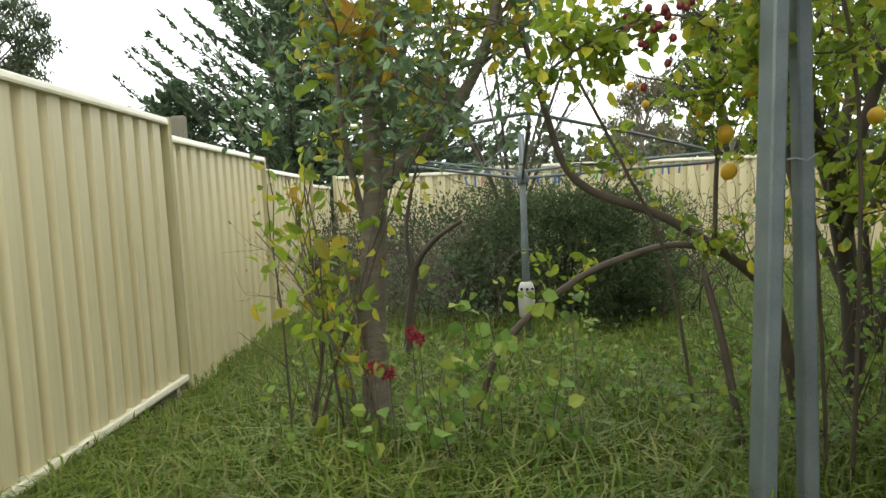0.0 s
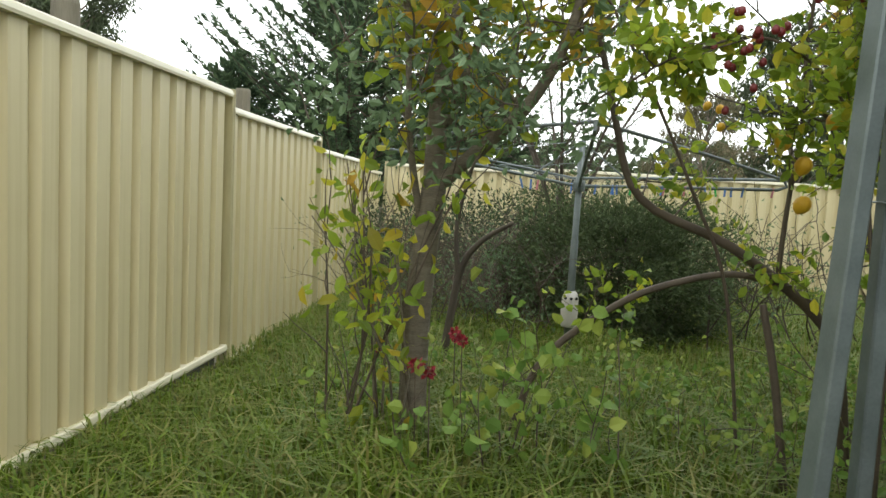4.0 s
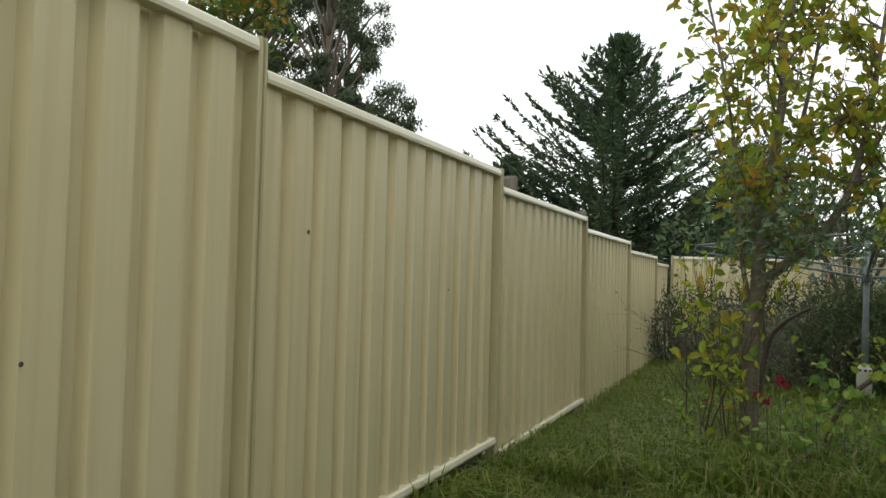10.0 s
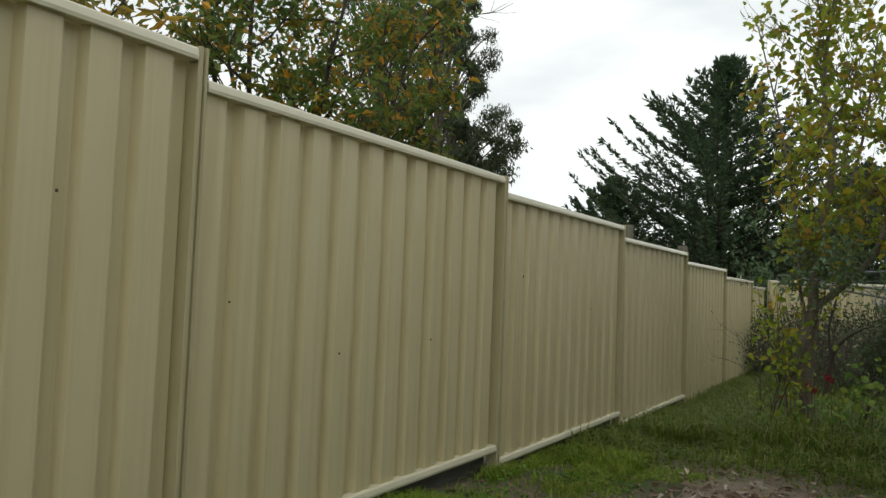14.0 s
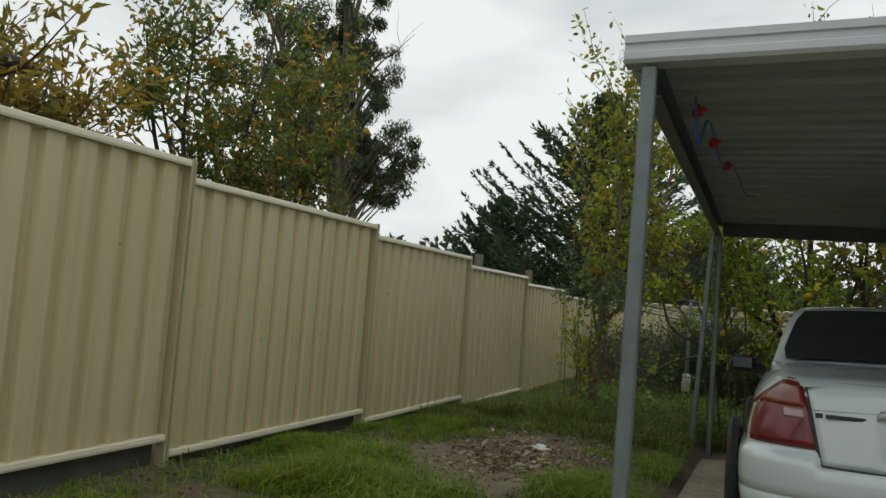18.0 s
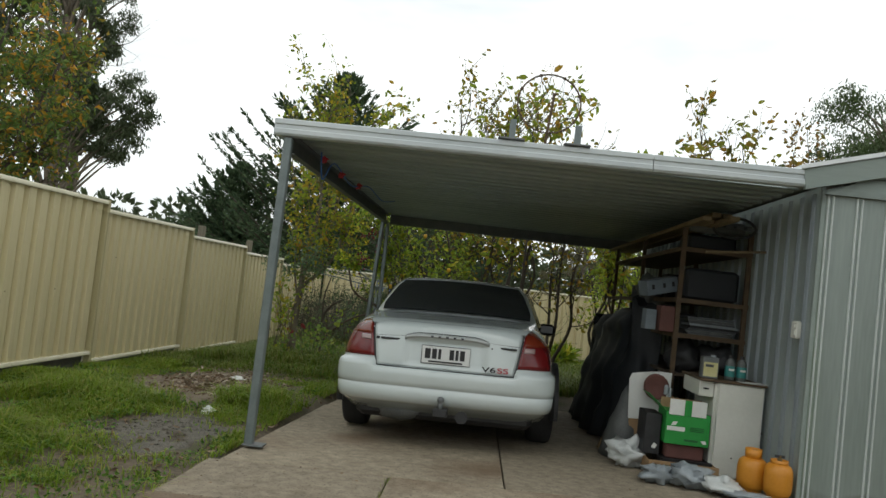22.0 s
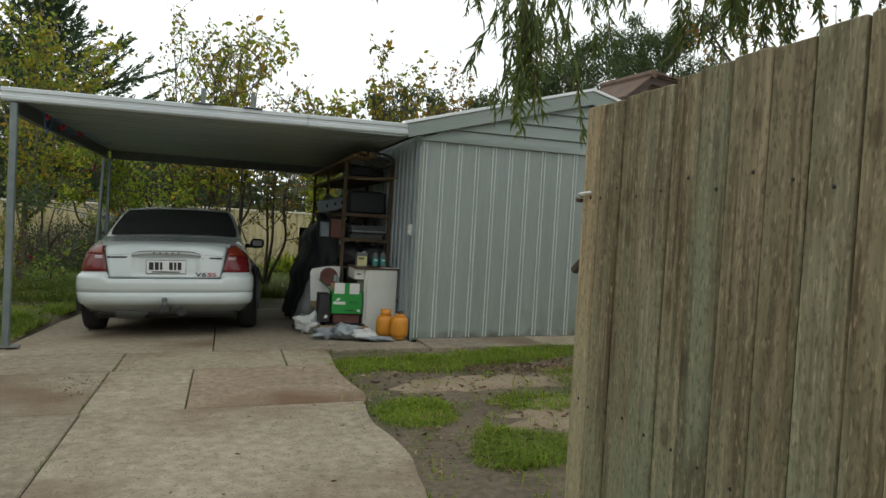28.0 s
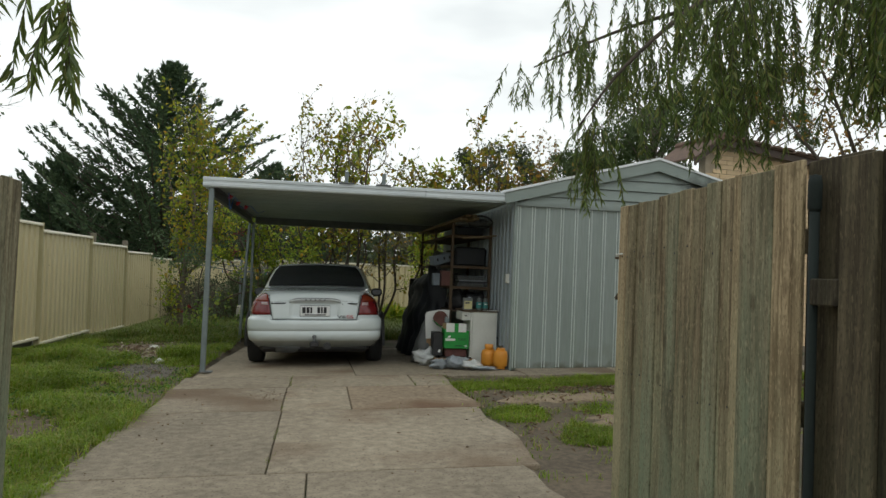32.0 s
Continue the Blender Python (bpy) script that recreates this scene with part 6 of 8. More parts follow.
part("printed_leaf", Shape().add([(0.0, -0.003, 0.05), (0.03, -0.003, 0.04), (0.045, -0.003, 0.07), (0.02, -0.003, 0.085)], [(0, 1, 2, 3)]), M_WHITE_CARD, black)
wbox = thing("carton", "torn white carton with a brown pot inside", "box", (3.74, -1.99, FL + 0.11))
part("panel", Shape().loft([[(-0.15, y, 0.18), (0.16, y, 0.2), (0.165, y, 0.58), (0.09, y, 0.583), (0.0, y, 0.575), (-0.15, y, 0.545), (-0.17, y, 0.5)] for y in (0.14, 0.147)]), M_WHITE_CARD, wbox)
part("inner_box", Shape().box((-0.14, 0.15, 0.0), (0.2, 0.4, 0.40), 0.006), M_CARD, wbox)
part("pot", Shape().turned([(0.0, 0.0), (0.09, 0.003), (0.105, 0.03), (0.10, 0.055), (0.085, 0.05), (0.0, 0.03)], sides=18), M_JUNK_C, wbox, "round brown clay saucer", smooth=True).matrix_basis = pose(0.025, 0.10, 0.46, 82, 0, 10)
for x, z, r in ((0.10, 0.44, 0.02), (0.13, 0.42, 0.015)):
    part("jar", Shape().turned([(r, 0), (r, 0.06), (r * 0.6, 0.075), (0, 0.076)], (x, 0.02, z - 0.02), 10), M_GALV, wbox)
whole("plastic_bag", Shape().blob((0, 0, 0.085), (0.14, 0.12, 0.10), 11, 0.45, 12, 18), M_BAG, "crumpled white plastic shopping bag on the concrete", "bag", at=(3.555, -2.12, lift(3.5, -2.1)), smooth=True)
sack = []
for k in range(9):
    f = k / 8
    w = 0.155 * (1 - f) ** 0.7 + 0.035
    sack.append([(0.02 * f + w * math.cos(a) * (1 + 0.22 * noise.noise(Vector((math.cos(a) * 2, math.sin(a) * 2, f * 5)))), w * 0.9 * math.sin(a) * (1 + 0.22 * noise.noise(Vector((math.cos(a) * 2, math.sin(a) * 2, f * 5 + 9)))), 0.58 * f) for a in (2 * math.pi * j / 22 for j in range(22))])
whole("rubbish_sack", Shape().loft(sack), M_SACK_DARK, "upright dull grey plastic sack tied at the top", "sack", at=(3.60, -1.72, lift(3.6, -1.7)), smooth=True)
lean = whole("board", Shape().box((-0.04, -0.01, 0), (0.04, 0.01, 0.5), 0.003), M_TIMBER, "ochre board leaning behind the grey sack", "board")
lean.matrix_basis = pose(3.46, -1.5, lift(3.46, -1.5), -6, 24, 0)
for i, (x, y, sx, sy, sz) in enumerate(((3.66, -2.66, 0.12, 0.1, 0.055), (3.86, -2.74, 0.14, 0.12, 0.07), (4.03, -2.82, 0.14, 0.12, 0.05), (4.15, -2.95, 0.15, 0.07, 0.02))):
    whole("plastic_sack", Shape().blob((0, 0, sz * 0.85), (sx, sy, sz), 20 + i, 0.4, 10, 18), M_BAG_GREY if i != 2 else M_BAG, "crumpled grey plastic sack on the concrete", "sack", group="sacks on the concrete", at=(x, y, lift(x, y)), smooth=True)
plan = bend([(4.0, -1.0, 0), (3.80, -0.92, 0), (3.66, -0.75, 0), (3.62, -0.3, 0), (3.64, 0.4, 0), (3.67, 1.0, 0), (3.74, 1.45, 0), (3.98, 1.55, 0)], 9)
cover, rows = Shape(), []
for k in range(22):
    f = k / 21
    row = []
    for j, q in enumerate(plan):
        u = j / (len(plan) - 1)
        fold = 0.035 * math.sin(u * 46 + 3 * noise.noise(Vector((u * 5, f * 2, 0)))) * (1 - 0.6 * f) + 0.10 * noise.noise(Vector((u * 7, f * 3.5, 1))) + 0.03 * noise.noise(Vector((u * 19, f * 11, 4)))
        flare = 0.13 * (1 - f) ** 2.2 - 0.10 * f ** 2 - 0.34 * max(0.0, f - 0.86) * 2.2
        ox, oy = (-1.0, 0.0) if 0.2 < u < 0.85 else ((0.0, -0.7) if u < 0.5 else (0.0, 0.7))
        top = 1.36 - 0.16 * u + 0.12 * noise.noise(Vector((u * 4, 0, 3)))
        row.append((min(4.02, q.x + ox * (flare + fold)), q.y + oy * (flare + fold), slab_z(3.6, q.y) + 0.012 + top * f ** 0.92))
    rows.append(row)
m = len(plan)
cover.add([p for r in rows for p in r], [(i * m + j, i * m + j + 1, (i + 1) * m + j + 1, (i + 1) * m + j) for i in range(21) for j in range(m - 1)])
tarp = whole("tarpaulin", cover, M_TARP, "black tarpaulin draped over stored goods beside the shelves", "tarpaulin", smooth=True)
tarp.modifiers.new("thickness", "SOLIDIFY").thickness = 0.004
whole("covered_heap", Shape().blob((0, 0, 0.55), (0.13, 0.9, 0.58), 31, 0.2), M_SACK_DARK, "dark heap of goods beneath the tarpaulin", "heap", at=(3.82, 0.25, slab_z(3.8, 0.25)), smooth=True)

# ---- the plum tree beside the drive ----
def rooted(x, y, down=0.06):
    return (x, y, ground_z(x, y) - down)


plum = Plant(11)
gx0 = rooted(-0.50, 3.05)
stem = plum.limb([gx0, (-0.51, 3.05, 0.45), (-0.47, 3.05, 1.02)], 0.062, 0.05, 10)
main = plum.limb([(-0.475, 3.05, 0.98), (-0.47, 3.06, 1.4), (-0.41, 3.08, 1.75), (-0.36, 3.12, 2.4), (-0.45, 3.2, 3.1), (-0.38, 3.25, 3.9)], 0.046, 0.010, 8)
right = plum.limb([(-0.46, 3.05, 1.0), (-0.28, 3.02, 1.17), (-0.10, 3.0, 1.36), (0.03, 3.0, 1.64), (0.12, 3.03, 2.1), (0.22, 3.1, 2.9), (0.3, 3.2, 3.7)], 0.034, 0.008, 7)
left = plum.limb([(-0.52, 3.05, 0.85), (-0.58, 2.98, 1.2), (-0.60, 2.9, 1.6), (-0.72, 2.9, 2.4), (-1.0, 3.0, 3.6)], 0.018, 0.006, 6)
back = plum.limb([(-0.44, 3.06, 1.25), (-0.3, 3.35, 1.8), (-0.15, 3.6, 2.6), (-0.05, 3.7, 3.6)], 0.024, 0.007, 6)
plum.along(main, 1.0, 0.72, 0.011, 1, 0.45, 5, 0.3)
plum.along(right, 0.9, 0.52, 0.010, 1, 0.35, 4, 0.2)
plum.along(main, 1.0, 0.8, 0.010, 1, 0.5, 5, 0.6)
plum.along(right, 1.0, 0.7, 0.009, 1, 0.4, 5, 0.62)
plum.along(left, 0.95, 0.45, 0.008, 1, 0.4, 4, 0.2)
plum.along(back, 1.0, 0.6, 0.008, 1, 0.4, 4, 0.2)
for k in range(4):
    a = plum.r.uniform(2.3, 4.4)
    p = (-0.5 + 0.1 * math.cos(a), 3.05 + 0.1 * math.sin(a), gx0[2] + 0.05)
    plum.grow(p, (math.cos(a) * 0.28, math.sin(a) * 0.2, 1.0), plum.r.uniform(0.7, 1.1), 0.008, 1, 0.42, 0.6, 4, 0.4)
tree("plum_tree", plum, plum.leaf_shape(1.2, 0.088, 0.48, 0.35, jitter=0.05, keep=lambda p: int(abs(p.x) * 99730) % 13 < (9 if p.z > 2.75 else 7), oval=True), M_BARK, L_PLUM, "slender plum tree with yellowing autumn leaves", "tree")

rs = random.Random(16)
for k in range(5):
    shoot = Plant(160 + k)
    x, y = rs.uniform(-0.90, -0.62), rs.uniform(2.9, 3.3)
    shoot.grow(rooted(x, y), (rs.gauss(0, 0.10), rs.gauss(0, 0.10), 1.0), rs.uniform(1.1, 1.6), 0.008, 1, 0.42, 0.6, 5, 0.26)
    tree("plum_shoot", shoot, shoot.leaf_shape(0.7, 0.075, 0.48, 0.35, jitter=0.04, keep=lambda p: p.z > 0.4, oval=True), M_CANE, L_LEMON, "young leafy plum shoot beside the plum trunk", "shoot", "plum shoots")

vine = Plant(12)
for k in range(18):
    p = Vector((vine.r.uniform(-0.95, 0.15), vine.r.uniform(2.7, 2.95), vine.r.uniform(0.98, 1.65)))
    vine.grow(p, (vine.r.gauss(0, 1), vine.r.gauss(0, 0.4), vine.r.gauss(0, 0.5)), 0.32, 0.005, 1, 0.6, 0.1, 3)
vine.limb([rooted(-0.45, 2.95), (-0.56, 2.97, 0.5), (-0.4, 2.97, 1.0), (-0.35, 2.92, 1.5)], 0.006, 0.004, 4)
tree("climber", vine, vine.leaf_shape(1.4, 0.052, 0.42, 0.4, jitter=0.05, oval=True), M_CANE, L_DULL, "grey-green climber tangled through the plum tree", "climber")

# ---- bent limbs and briars near the carport's back post ----
briar = Plant(13)
b1 = briar.limb([rooted(1.35, 3.2), (1.22, 3.1, 0.35), (1.08, 3.05, 0.58), (0.73, 3.05, 0.83), (0.36, 3.05, 1.0), (0.23, 3.05, 1.33), (0.10, 3.05, 1.85)], 0.028, 0.012, 7)
b2 = briar.limb([rooted(-0.12, 3.05), (0.0, 3.05, 0.28), (0.3, 3.05, 0.56), (0.55, 3.03, 0.68), (0.80, 3.03, 0.72), (1.08, 3.05, 0.62)], 0.016, 0.013, 6)
b3 = briar.limb([rooted(0.85, 3.0), (0.72, 3.0, 0.62), (0.55, 2.97, 1.02), (0.32, 2.95, 1.47), (0.1, 2.95, 1.85), (-0.1, 2.95, 2.2)], 0.008, 0.006, 5)
b4 = briar.limb([(0.92, 3.04, 0.74), (0.93, 3.04, 1.0), (0.95, 3.03, 1.3), (0.93, 3.0, 1.65), (0.97, 3.0, 2.2)], 0.011, 0.007, 5)
b5 = briar.limb([rooted(0.98, 2.85), (0.90, 2.9, 0.3), (0.84, 2.95, 0.62)], 0.017, 0.014, 6)
briar.along(b4, 0.7, 0.4, 0.005, 1, 0.3, 3, 0.3)
briar.along(b2, 0.35, 0.25, 0.004, 1, 0.3, 2, 0.2)
briar.along(b1, 0.35, 0.3, 0.005, 1, 0.2, 2, 0.6)
tree("briar", briar, briar.leaf_shape(1.0, 0.055, 0.5, 0.2, jitter=0.03, oval=True), M_CANE, L_LEMON, "bare arching briar limbs with a few leaves", "shrub")

rose = Plant(14)
r1 = rose.limb([rooted(1.15, 2.6), (1.05, 2.5, 0.9), (0.9, 2.45, 1.6), (0.7, 2.4, 1.95), (0.35, 2.4, 2.0)], 0.008, 0.005, 5)
r2 = rose.limb([rooted(1.2, 2.55), (1.15, 2.4, 1.2), (0.95, 2.35, 1.9), (0.75, 2.3, 2.15), (0.5, 2.3, 2.2)], 0.008, 0.005, 5)
r3 = rose.limb([rooted(1.1, 2.55), (1.0, 2.5, 0.8), (0.88, 2.5, 1.3), (0.62, 2.5, 1.52), (0.35, 2.5, 1.46), (0.18, 2.52, 1.36)], 0.007, 0.004, 5)
rose.along(r3, 0.85, 0.24, 0.004, 1, 0.2, 3, 0.35)
rose.along(r1, 0.8, 0.34, 0.005, 1, 0.15, 3, 0.35)
rose.along(r2, 0.8, 0.34, 0.005, 1, 0.15, 3, 0.35)
rose_bush = tree("rose_bush", rose, rose.leaf_shape(1.0, 0.055, 0.6, 0.3, jitter=0.04, oval=True), M_CANE, L_LEMON, "climbing rose with red hips over the post", "shrub")
hip_mesh = Shape().blob((0, 0, 0), (0.0135, 0.0135, 0.0145), 1, 0.1, 5, 7).mesh("rose_hip", M_HIP, True)
rh = random.Random(4)
for k in range(62):
    c = rh.choice(((0.64, 2.4, 1.88), (0.60, 2.4, 1.86), (0.72, 2.4, 1.90), (0.53, 2.4, 1.84), (0.78, 2.4, 1.68), (0.50, 2.4, 1.54), (0.55, 2.4, 1.49), (0.72, 2.4, 1.84), (0.44, 2.5, 1.50), (0.50, 2.5, 1.35)))
    share("rose_hip", hip_mesh, rose_bush, pose(c[0] + rh.gauss(0, 0.05), c[1] + rh.gauss(0, 0.05), c[2] + rh.gauss(0, 0.04)))

canes = Plant(17)
for k in range(9):
    x, y = canes.r.uniform(1.35, 2.1), canes.r.uniform(2.75, 3.3)
    canes.grow(rooted(x, y), (canes.r.gauss(0, 0.35), canes.r.gauss(0, 0.3), 1.0), canes.r.uniform(0.7, 1.2), 0.006, 1, 0.5, 0.3, 4, 0.45)
tree("wild_rose", canes, canes.leaf_shape(0.8, 0.05, 0.55, 0.2, jitter=0.03, oval=True), M_CANE, L_WEED, "thin wild rose canes beside the carport post", "shrub")

# ---- the lemon tree ----
lem = Plant(15)
lt = rooted(1.75, 3.5)
tr = lem.limb([lt, (1.72, 3.48, 0.4), (1.6, 3.4, 0.9)], 0.05, 0.042, 9)
for pts in (((1.6, 3.4, 0.85), (1.4, 3.2, 1.3), (1.25, 3.0, 1.6), (1.1, 2.9, 1.9), (1.0, 2.9, 2.4)), ((1.6, 3.4, 0.9), (1.75, 3.3, 1.4), (1.7, 3.1, 1.9), (1.5, 3.0, 2.5)),
            ((1.6, 3.4, 0.9), (1.8, 3.6, 1.4), (2.1, 3.8, 1.9), (2.2, 3.9, 2.4)), ((1.6, 3.4, 0.8), (1.45, 3.15, 1.1), (1.2, 3.05, 1.25), (1.0, 3.05, 1.4)), ((1.6, 3.4, 0.9), (1.9, 3.1, 1.2), (2.2, 2.9, 1.4)), ((1.65, 3.4, 0.7), (1.55, 3.1, 0.9), (1.5, 2.9, 0.85))):
    ln = lem.limb(pts, 0.034, 0.006, 7)
    lem.along(ln, 0.85, 0.42, 0.007, 1, 0.15, 4, 0.25)
lemon_tree = tree("lemon_tree", lem, lem.leaf_shape(0.78, 0.075, 0.5, 0.4, jitter=0.045, keep=lambda p: p.x > 1.12 or (int(p.x * 997) % 3 == 0), oval=True), M_BARK_DARK, L_LEMON, "lemon tree with ripe fruit behind the carport post", "tree")
lemon_mesh = Shape().turned([(0.002, -0.042), (0.011, -0.036), (0.024, -0.026), (0.033, -0.006), (0.033, 0.01), (0.024, 0.027), (0.010, 0.036), (0.002, 0.038)], sides=14).mesh("lemon", M_LEMON, True)
lime_mesh = Shape().turned([(0.002, -0.034), (0.02, -0.024), (0.028, -0.005), (0.028, 0.01), (0.02, 0.026), (0.002, 0.034)], sides=12).mesh("lemon", M_LIME, True)
for i, (x, y, z) in enumerate(((0.83, 2.88, 1.24), (0.91, 2.88, 1.155), (0.92, 2.88, 1.01), (1.06, 3.0, 1.34), (1.02, 2.98, 1.44), (0.65, 3.05, 1.3), (0.64, 3.05, 1.37), (0.59, 3.05, 1.38), (1.5, 2.9, 1.2), (1.62, 2.95, 1.05), (1.2, 2.95, 1.5), (1.75, 3.0, 1.5), (0.9, 3.3, 2.1), (1.3, 3.4, 2.0))):
    share("lemon", lemon_mesh if i % 5 != 4 else lime_mesh, lemon_tree, pose(x, y, z, 12 * (i % 3), 9 * (i % 4), 0) @ Matrix.Scale(0.5 if 5 <= i <= 7 else 0.95, 4))

# ---- the washing line ----
HX, HY, HR = 0.36, 5.25, 1.42
hg = ground_z(HX, HY)
line = thing("clothes_hoist", "grey steel rotary clothes hoist with pegs on its arms", "clothes hoist", (HX, HY, 0))
part("pole", Shape().turned([(0.027, hg - 0.1), (0.027, 0.7), (0.023, 0.71), (0.023, 1.40), (0.0, 1.41)], sides=14), M_HOIST, line, smooth=True)
part("collar", Shape().turned([(0.04, 1.05), (0.043, 1.07), (0.043, 1.11), (0.036, 1.13)], sides=14), M_HOIST, line)
corners = [(-HR, 0.0), (-0.1, -HR), (HR, 0.0), (0.1, HR)]
TIPS = (1.335, 1.385, 1.215, 1.19)   # corners stand at different heights, set to fit the camera's view
for (x, y), zt in zip(corners, TIPS):
    part("arm", Shape().tube([(x * 0.03, y * 0.03, 1.09), (x * 0.5, y * 0.5, 0.6 * zt + 0.39), (x * 0.96, y * 0.96, zt - 0.07), (x, y, zt - 0.045), (x * 0.985, y * 0.985, zt)], 0.0115, 8), M_HOIST, line)
    part("stay", Shape().tube([(x * 0.02, y * 0.02, 1.38), (x * 0.25, y * 0.25, 1.13)], 0.006, 5), M_HOIST, line)
for i in range(4):
    (x0, y0), (x1, y1) = corners[i], corners[(i + 1) % 4]
    za, zb = TIPS[i], TIPS[(i + 1) % 4]
    part("edge_rail", Shape().tube([(x0 * 0.985, y0 * 0.985, za), ((x0 + x1) / 2, (y0 + y1) / 2, (za + zb) / 2 + 0.005), (x1 * 0.985, y1 * 0.985, zb)], 0.0115, 8), M_HOIST, line)
    for f in (0.4, 0.75):
        za, zb = 1.12 + (TIPS[i] - 1.12) * f, 1.12 + (TIPS[(i + 1) % 4] - 1.12) * f
        part("wire", Shape().tube([(x0 * f, y0 * f, za), ((x0 + x1) / 2 * f, (y0 + y1) / 2 * f, (za + zb) / 2 - 0.02), (x1 * f, y1 * f, zb)], 0.0025, 3), M_HOIST, line)
can = thing("bird_feeder", "white tin with round holes fixed on the hoist pole", "tin", (HX, HY, 0.0))
part("tin_body", Shape().turned([(0.05, 0.08), (0.056, 0.09), (0.062, 0.2), (0.058, 0.29), (0.045, 0.33), (0.028, 0.34)], sides=18), M_CAN, can, smooth=True)
for a in (-130, -90, -50):
    part("hole", Shape().turned([(0.0, 0), (0.011, 0), (0.011, 0.006), (0.0, 0.006)], sides=8), M_INK, can).matrix_basis = pose(0.057 * math.cos(radians(a)), 0.057 * math.sin(radians(a)), 0.29, 90, 0, a + 90)
peg_shape = Shape().box((-0.006, -0.005, -0.055), (-0.001, 0.005, 0.015), 0.001).box((0.001, -0.005, -0.055), (0.006, 0.005, 0.015), 0.001)
peg_meshes = [peg_shape.mesh("clothes_peg", m) for m in (M_BLUE_PEG, M_BLUE_PEG, M_PINK_PEG, M_BLUE_PEG, M_GREEN_PEG, M_YELLOW_LABEL)]
rp = random.Random(6)
for k in range(22):
    f = rp.uniform(0.08, 0.98)
    x = HR * f if k < 18 else -HR * f * 0.3
    ob = new("clothes_peg", peg_meshes[k % 6])
    ob.matrix_basis = pose(HX + x, HY - 0.004, 1.085 + abs(x) / HR * 0.06, rp.uniform(-14, 14), rp.uniform(-14, 14), rp.uniform(0, 180))
    tagged(ob, "small plastic clothes peg clipped on the hoist", "clothes peg", "pegs on the hoist")

# ---- shrubs and thickets at the back ----
def bushy(name, seed, centre, size, count, length, width, leaf, label, bark=None, stems=14, shell=0.55, category="shrub"):
    """A shrub of many stems with leaves thickest towards its uneven outline."""
    pl = Plant(seed)
    r = pl.r
    cx, cy, cz = centre
    g0 = ground_z(cx, cy)
    P, D, L = [], [], []
    for _ in range(stems):
        a, e = r.uniform(0, 6.28), r.uniform(0.1, 1.0)
        q = Vector((cx + size[0] * 0.8 * math.cos(a) * e, cy + size[1] * 0.8 * math.sin(a) * e, cz + size[2] * 0.6 * (1 - e * 0.6)))
        root = Vector((cx + size[0] * 0.2 * math.cos(a) * e, cy + size[1] * 0.2 * math.sin(a) * e, g0 - 0.05))
        pl.limb([root, root.lerp(q, 0.5) + Vector((r.gauss(0, 0.1), r.gauss(0, 0.1), 0.1)), q], 0.018 * max(size) + 0.005, 0.005, 4, 3)
    for _ in range(count):
        d = Vector((r.gauss(0, 1), r.gauss(0, 1), r.gauss(0, 1))).normalized()
        lump = 1 + 0.42 * noise.noise(d * 2.1 + Vector((seed, 0, 0))) + 0.3 * noise.noise(d * 5.2 + Vector((0, seed, 0)))
        f = (shell + (1 - shell) * r.random() ** 0.5) * lump
        p = Vector((cx + d.x * size[0] * f, cy + d.y * size[1] * f, cz + d.z * size[2] * f))
        if p.z < g0:
            p.z = g0 + r.uniform(0.02, 0.3)
        P.append(p), D.append(d + Vector((r.gauss(0, 0.7), r.gauss(0, 0.7), r.gauss(0, 0.7)))), L.append(length * r.uniform(0.6, 1.4))
    return tree(name, pl, Shape().leaves(P, D, L, width), bark or M_BARK_DARK, leaf, label, category)


bushy("juniper", 31, (0.86, 6.45, 0.24), (0.92, 0.7, 0.84), 46000, 0.05, 0.11, L_JUNIPER, "dense soft grey-green juniper below the clothes hoist", shell=0.5)
bushy("juniper", 32, (1.95, 8.4, 0.3), (0.7, 0.7, 0.7), 9000, 0.06, 0.14, L_JUNIPER, "soft evergreen shrub near the back fence")
bushy("weedy_shrub", 33, (-0.4, 8.8, 0.2), (0.8, 0.8, 0.8), 3000, 0.06, 0.3, L_SHRUB, "thin weedy shrub near the back fence corner", shell=0.2)
bushy("weedy_shrub", 34, (-1.75, 9.3, 0.2), (0.28, 0.9, 0.62), 1500, 0.055, 0.35, L_SHRUB, "dark shrub in the corner of the steel fence", shell=0.3)
bushy("evergreen_shrub", 37, (-1.35, 10.2, 0.2), (0.5, 0.5, 0.75), 2000, 0.06, 0.3, L_SHRUB, "dark shrub at the foot of the back fence", shell=0.4)
bushy("weedy_shrub", 39, (0.0, 6.3, 0.0), (0.55, 0.6, 0.6), 1100, 0.055, 0.35, L_DULL, "thin weedy shrub beside the juniper", shell=0.2)
bushy("evergreen_shrub", 38, (0.1, 9.9, 0.25), (1.35, 0.32, 0.8), 5200, 0.055, 0.35, L_SHRUB, "dark straggling shrub along the back fence", shell=0.2, stems=24)
bushy("strappy_plant", 46, (3.95, 6.7, 0.0), (0.32, 0.32, 0.34), 420, 0.22, 0.10, L_LEMON, "low yellow-green strappy plant near the back fence", shell=0.1, stems=6)
thick = Plant(35)
for k in range(95):
    p = rooted(thick.r.uniform(-1.2, 3.4), thick.r.uniform(5.8, 9.5))
    thick.grow(p, (thick.r.gauss(0, 0.5), thick.r.gauss(0, 0.5), 1), thick.r.uniform(0.7, 1.4), 0.010, 1, 0.6, 0.2, 4)
tangled = Plant(45)
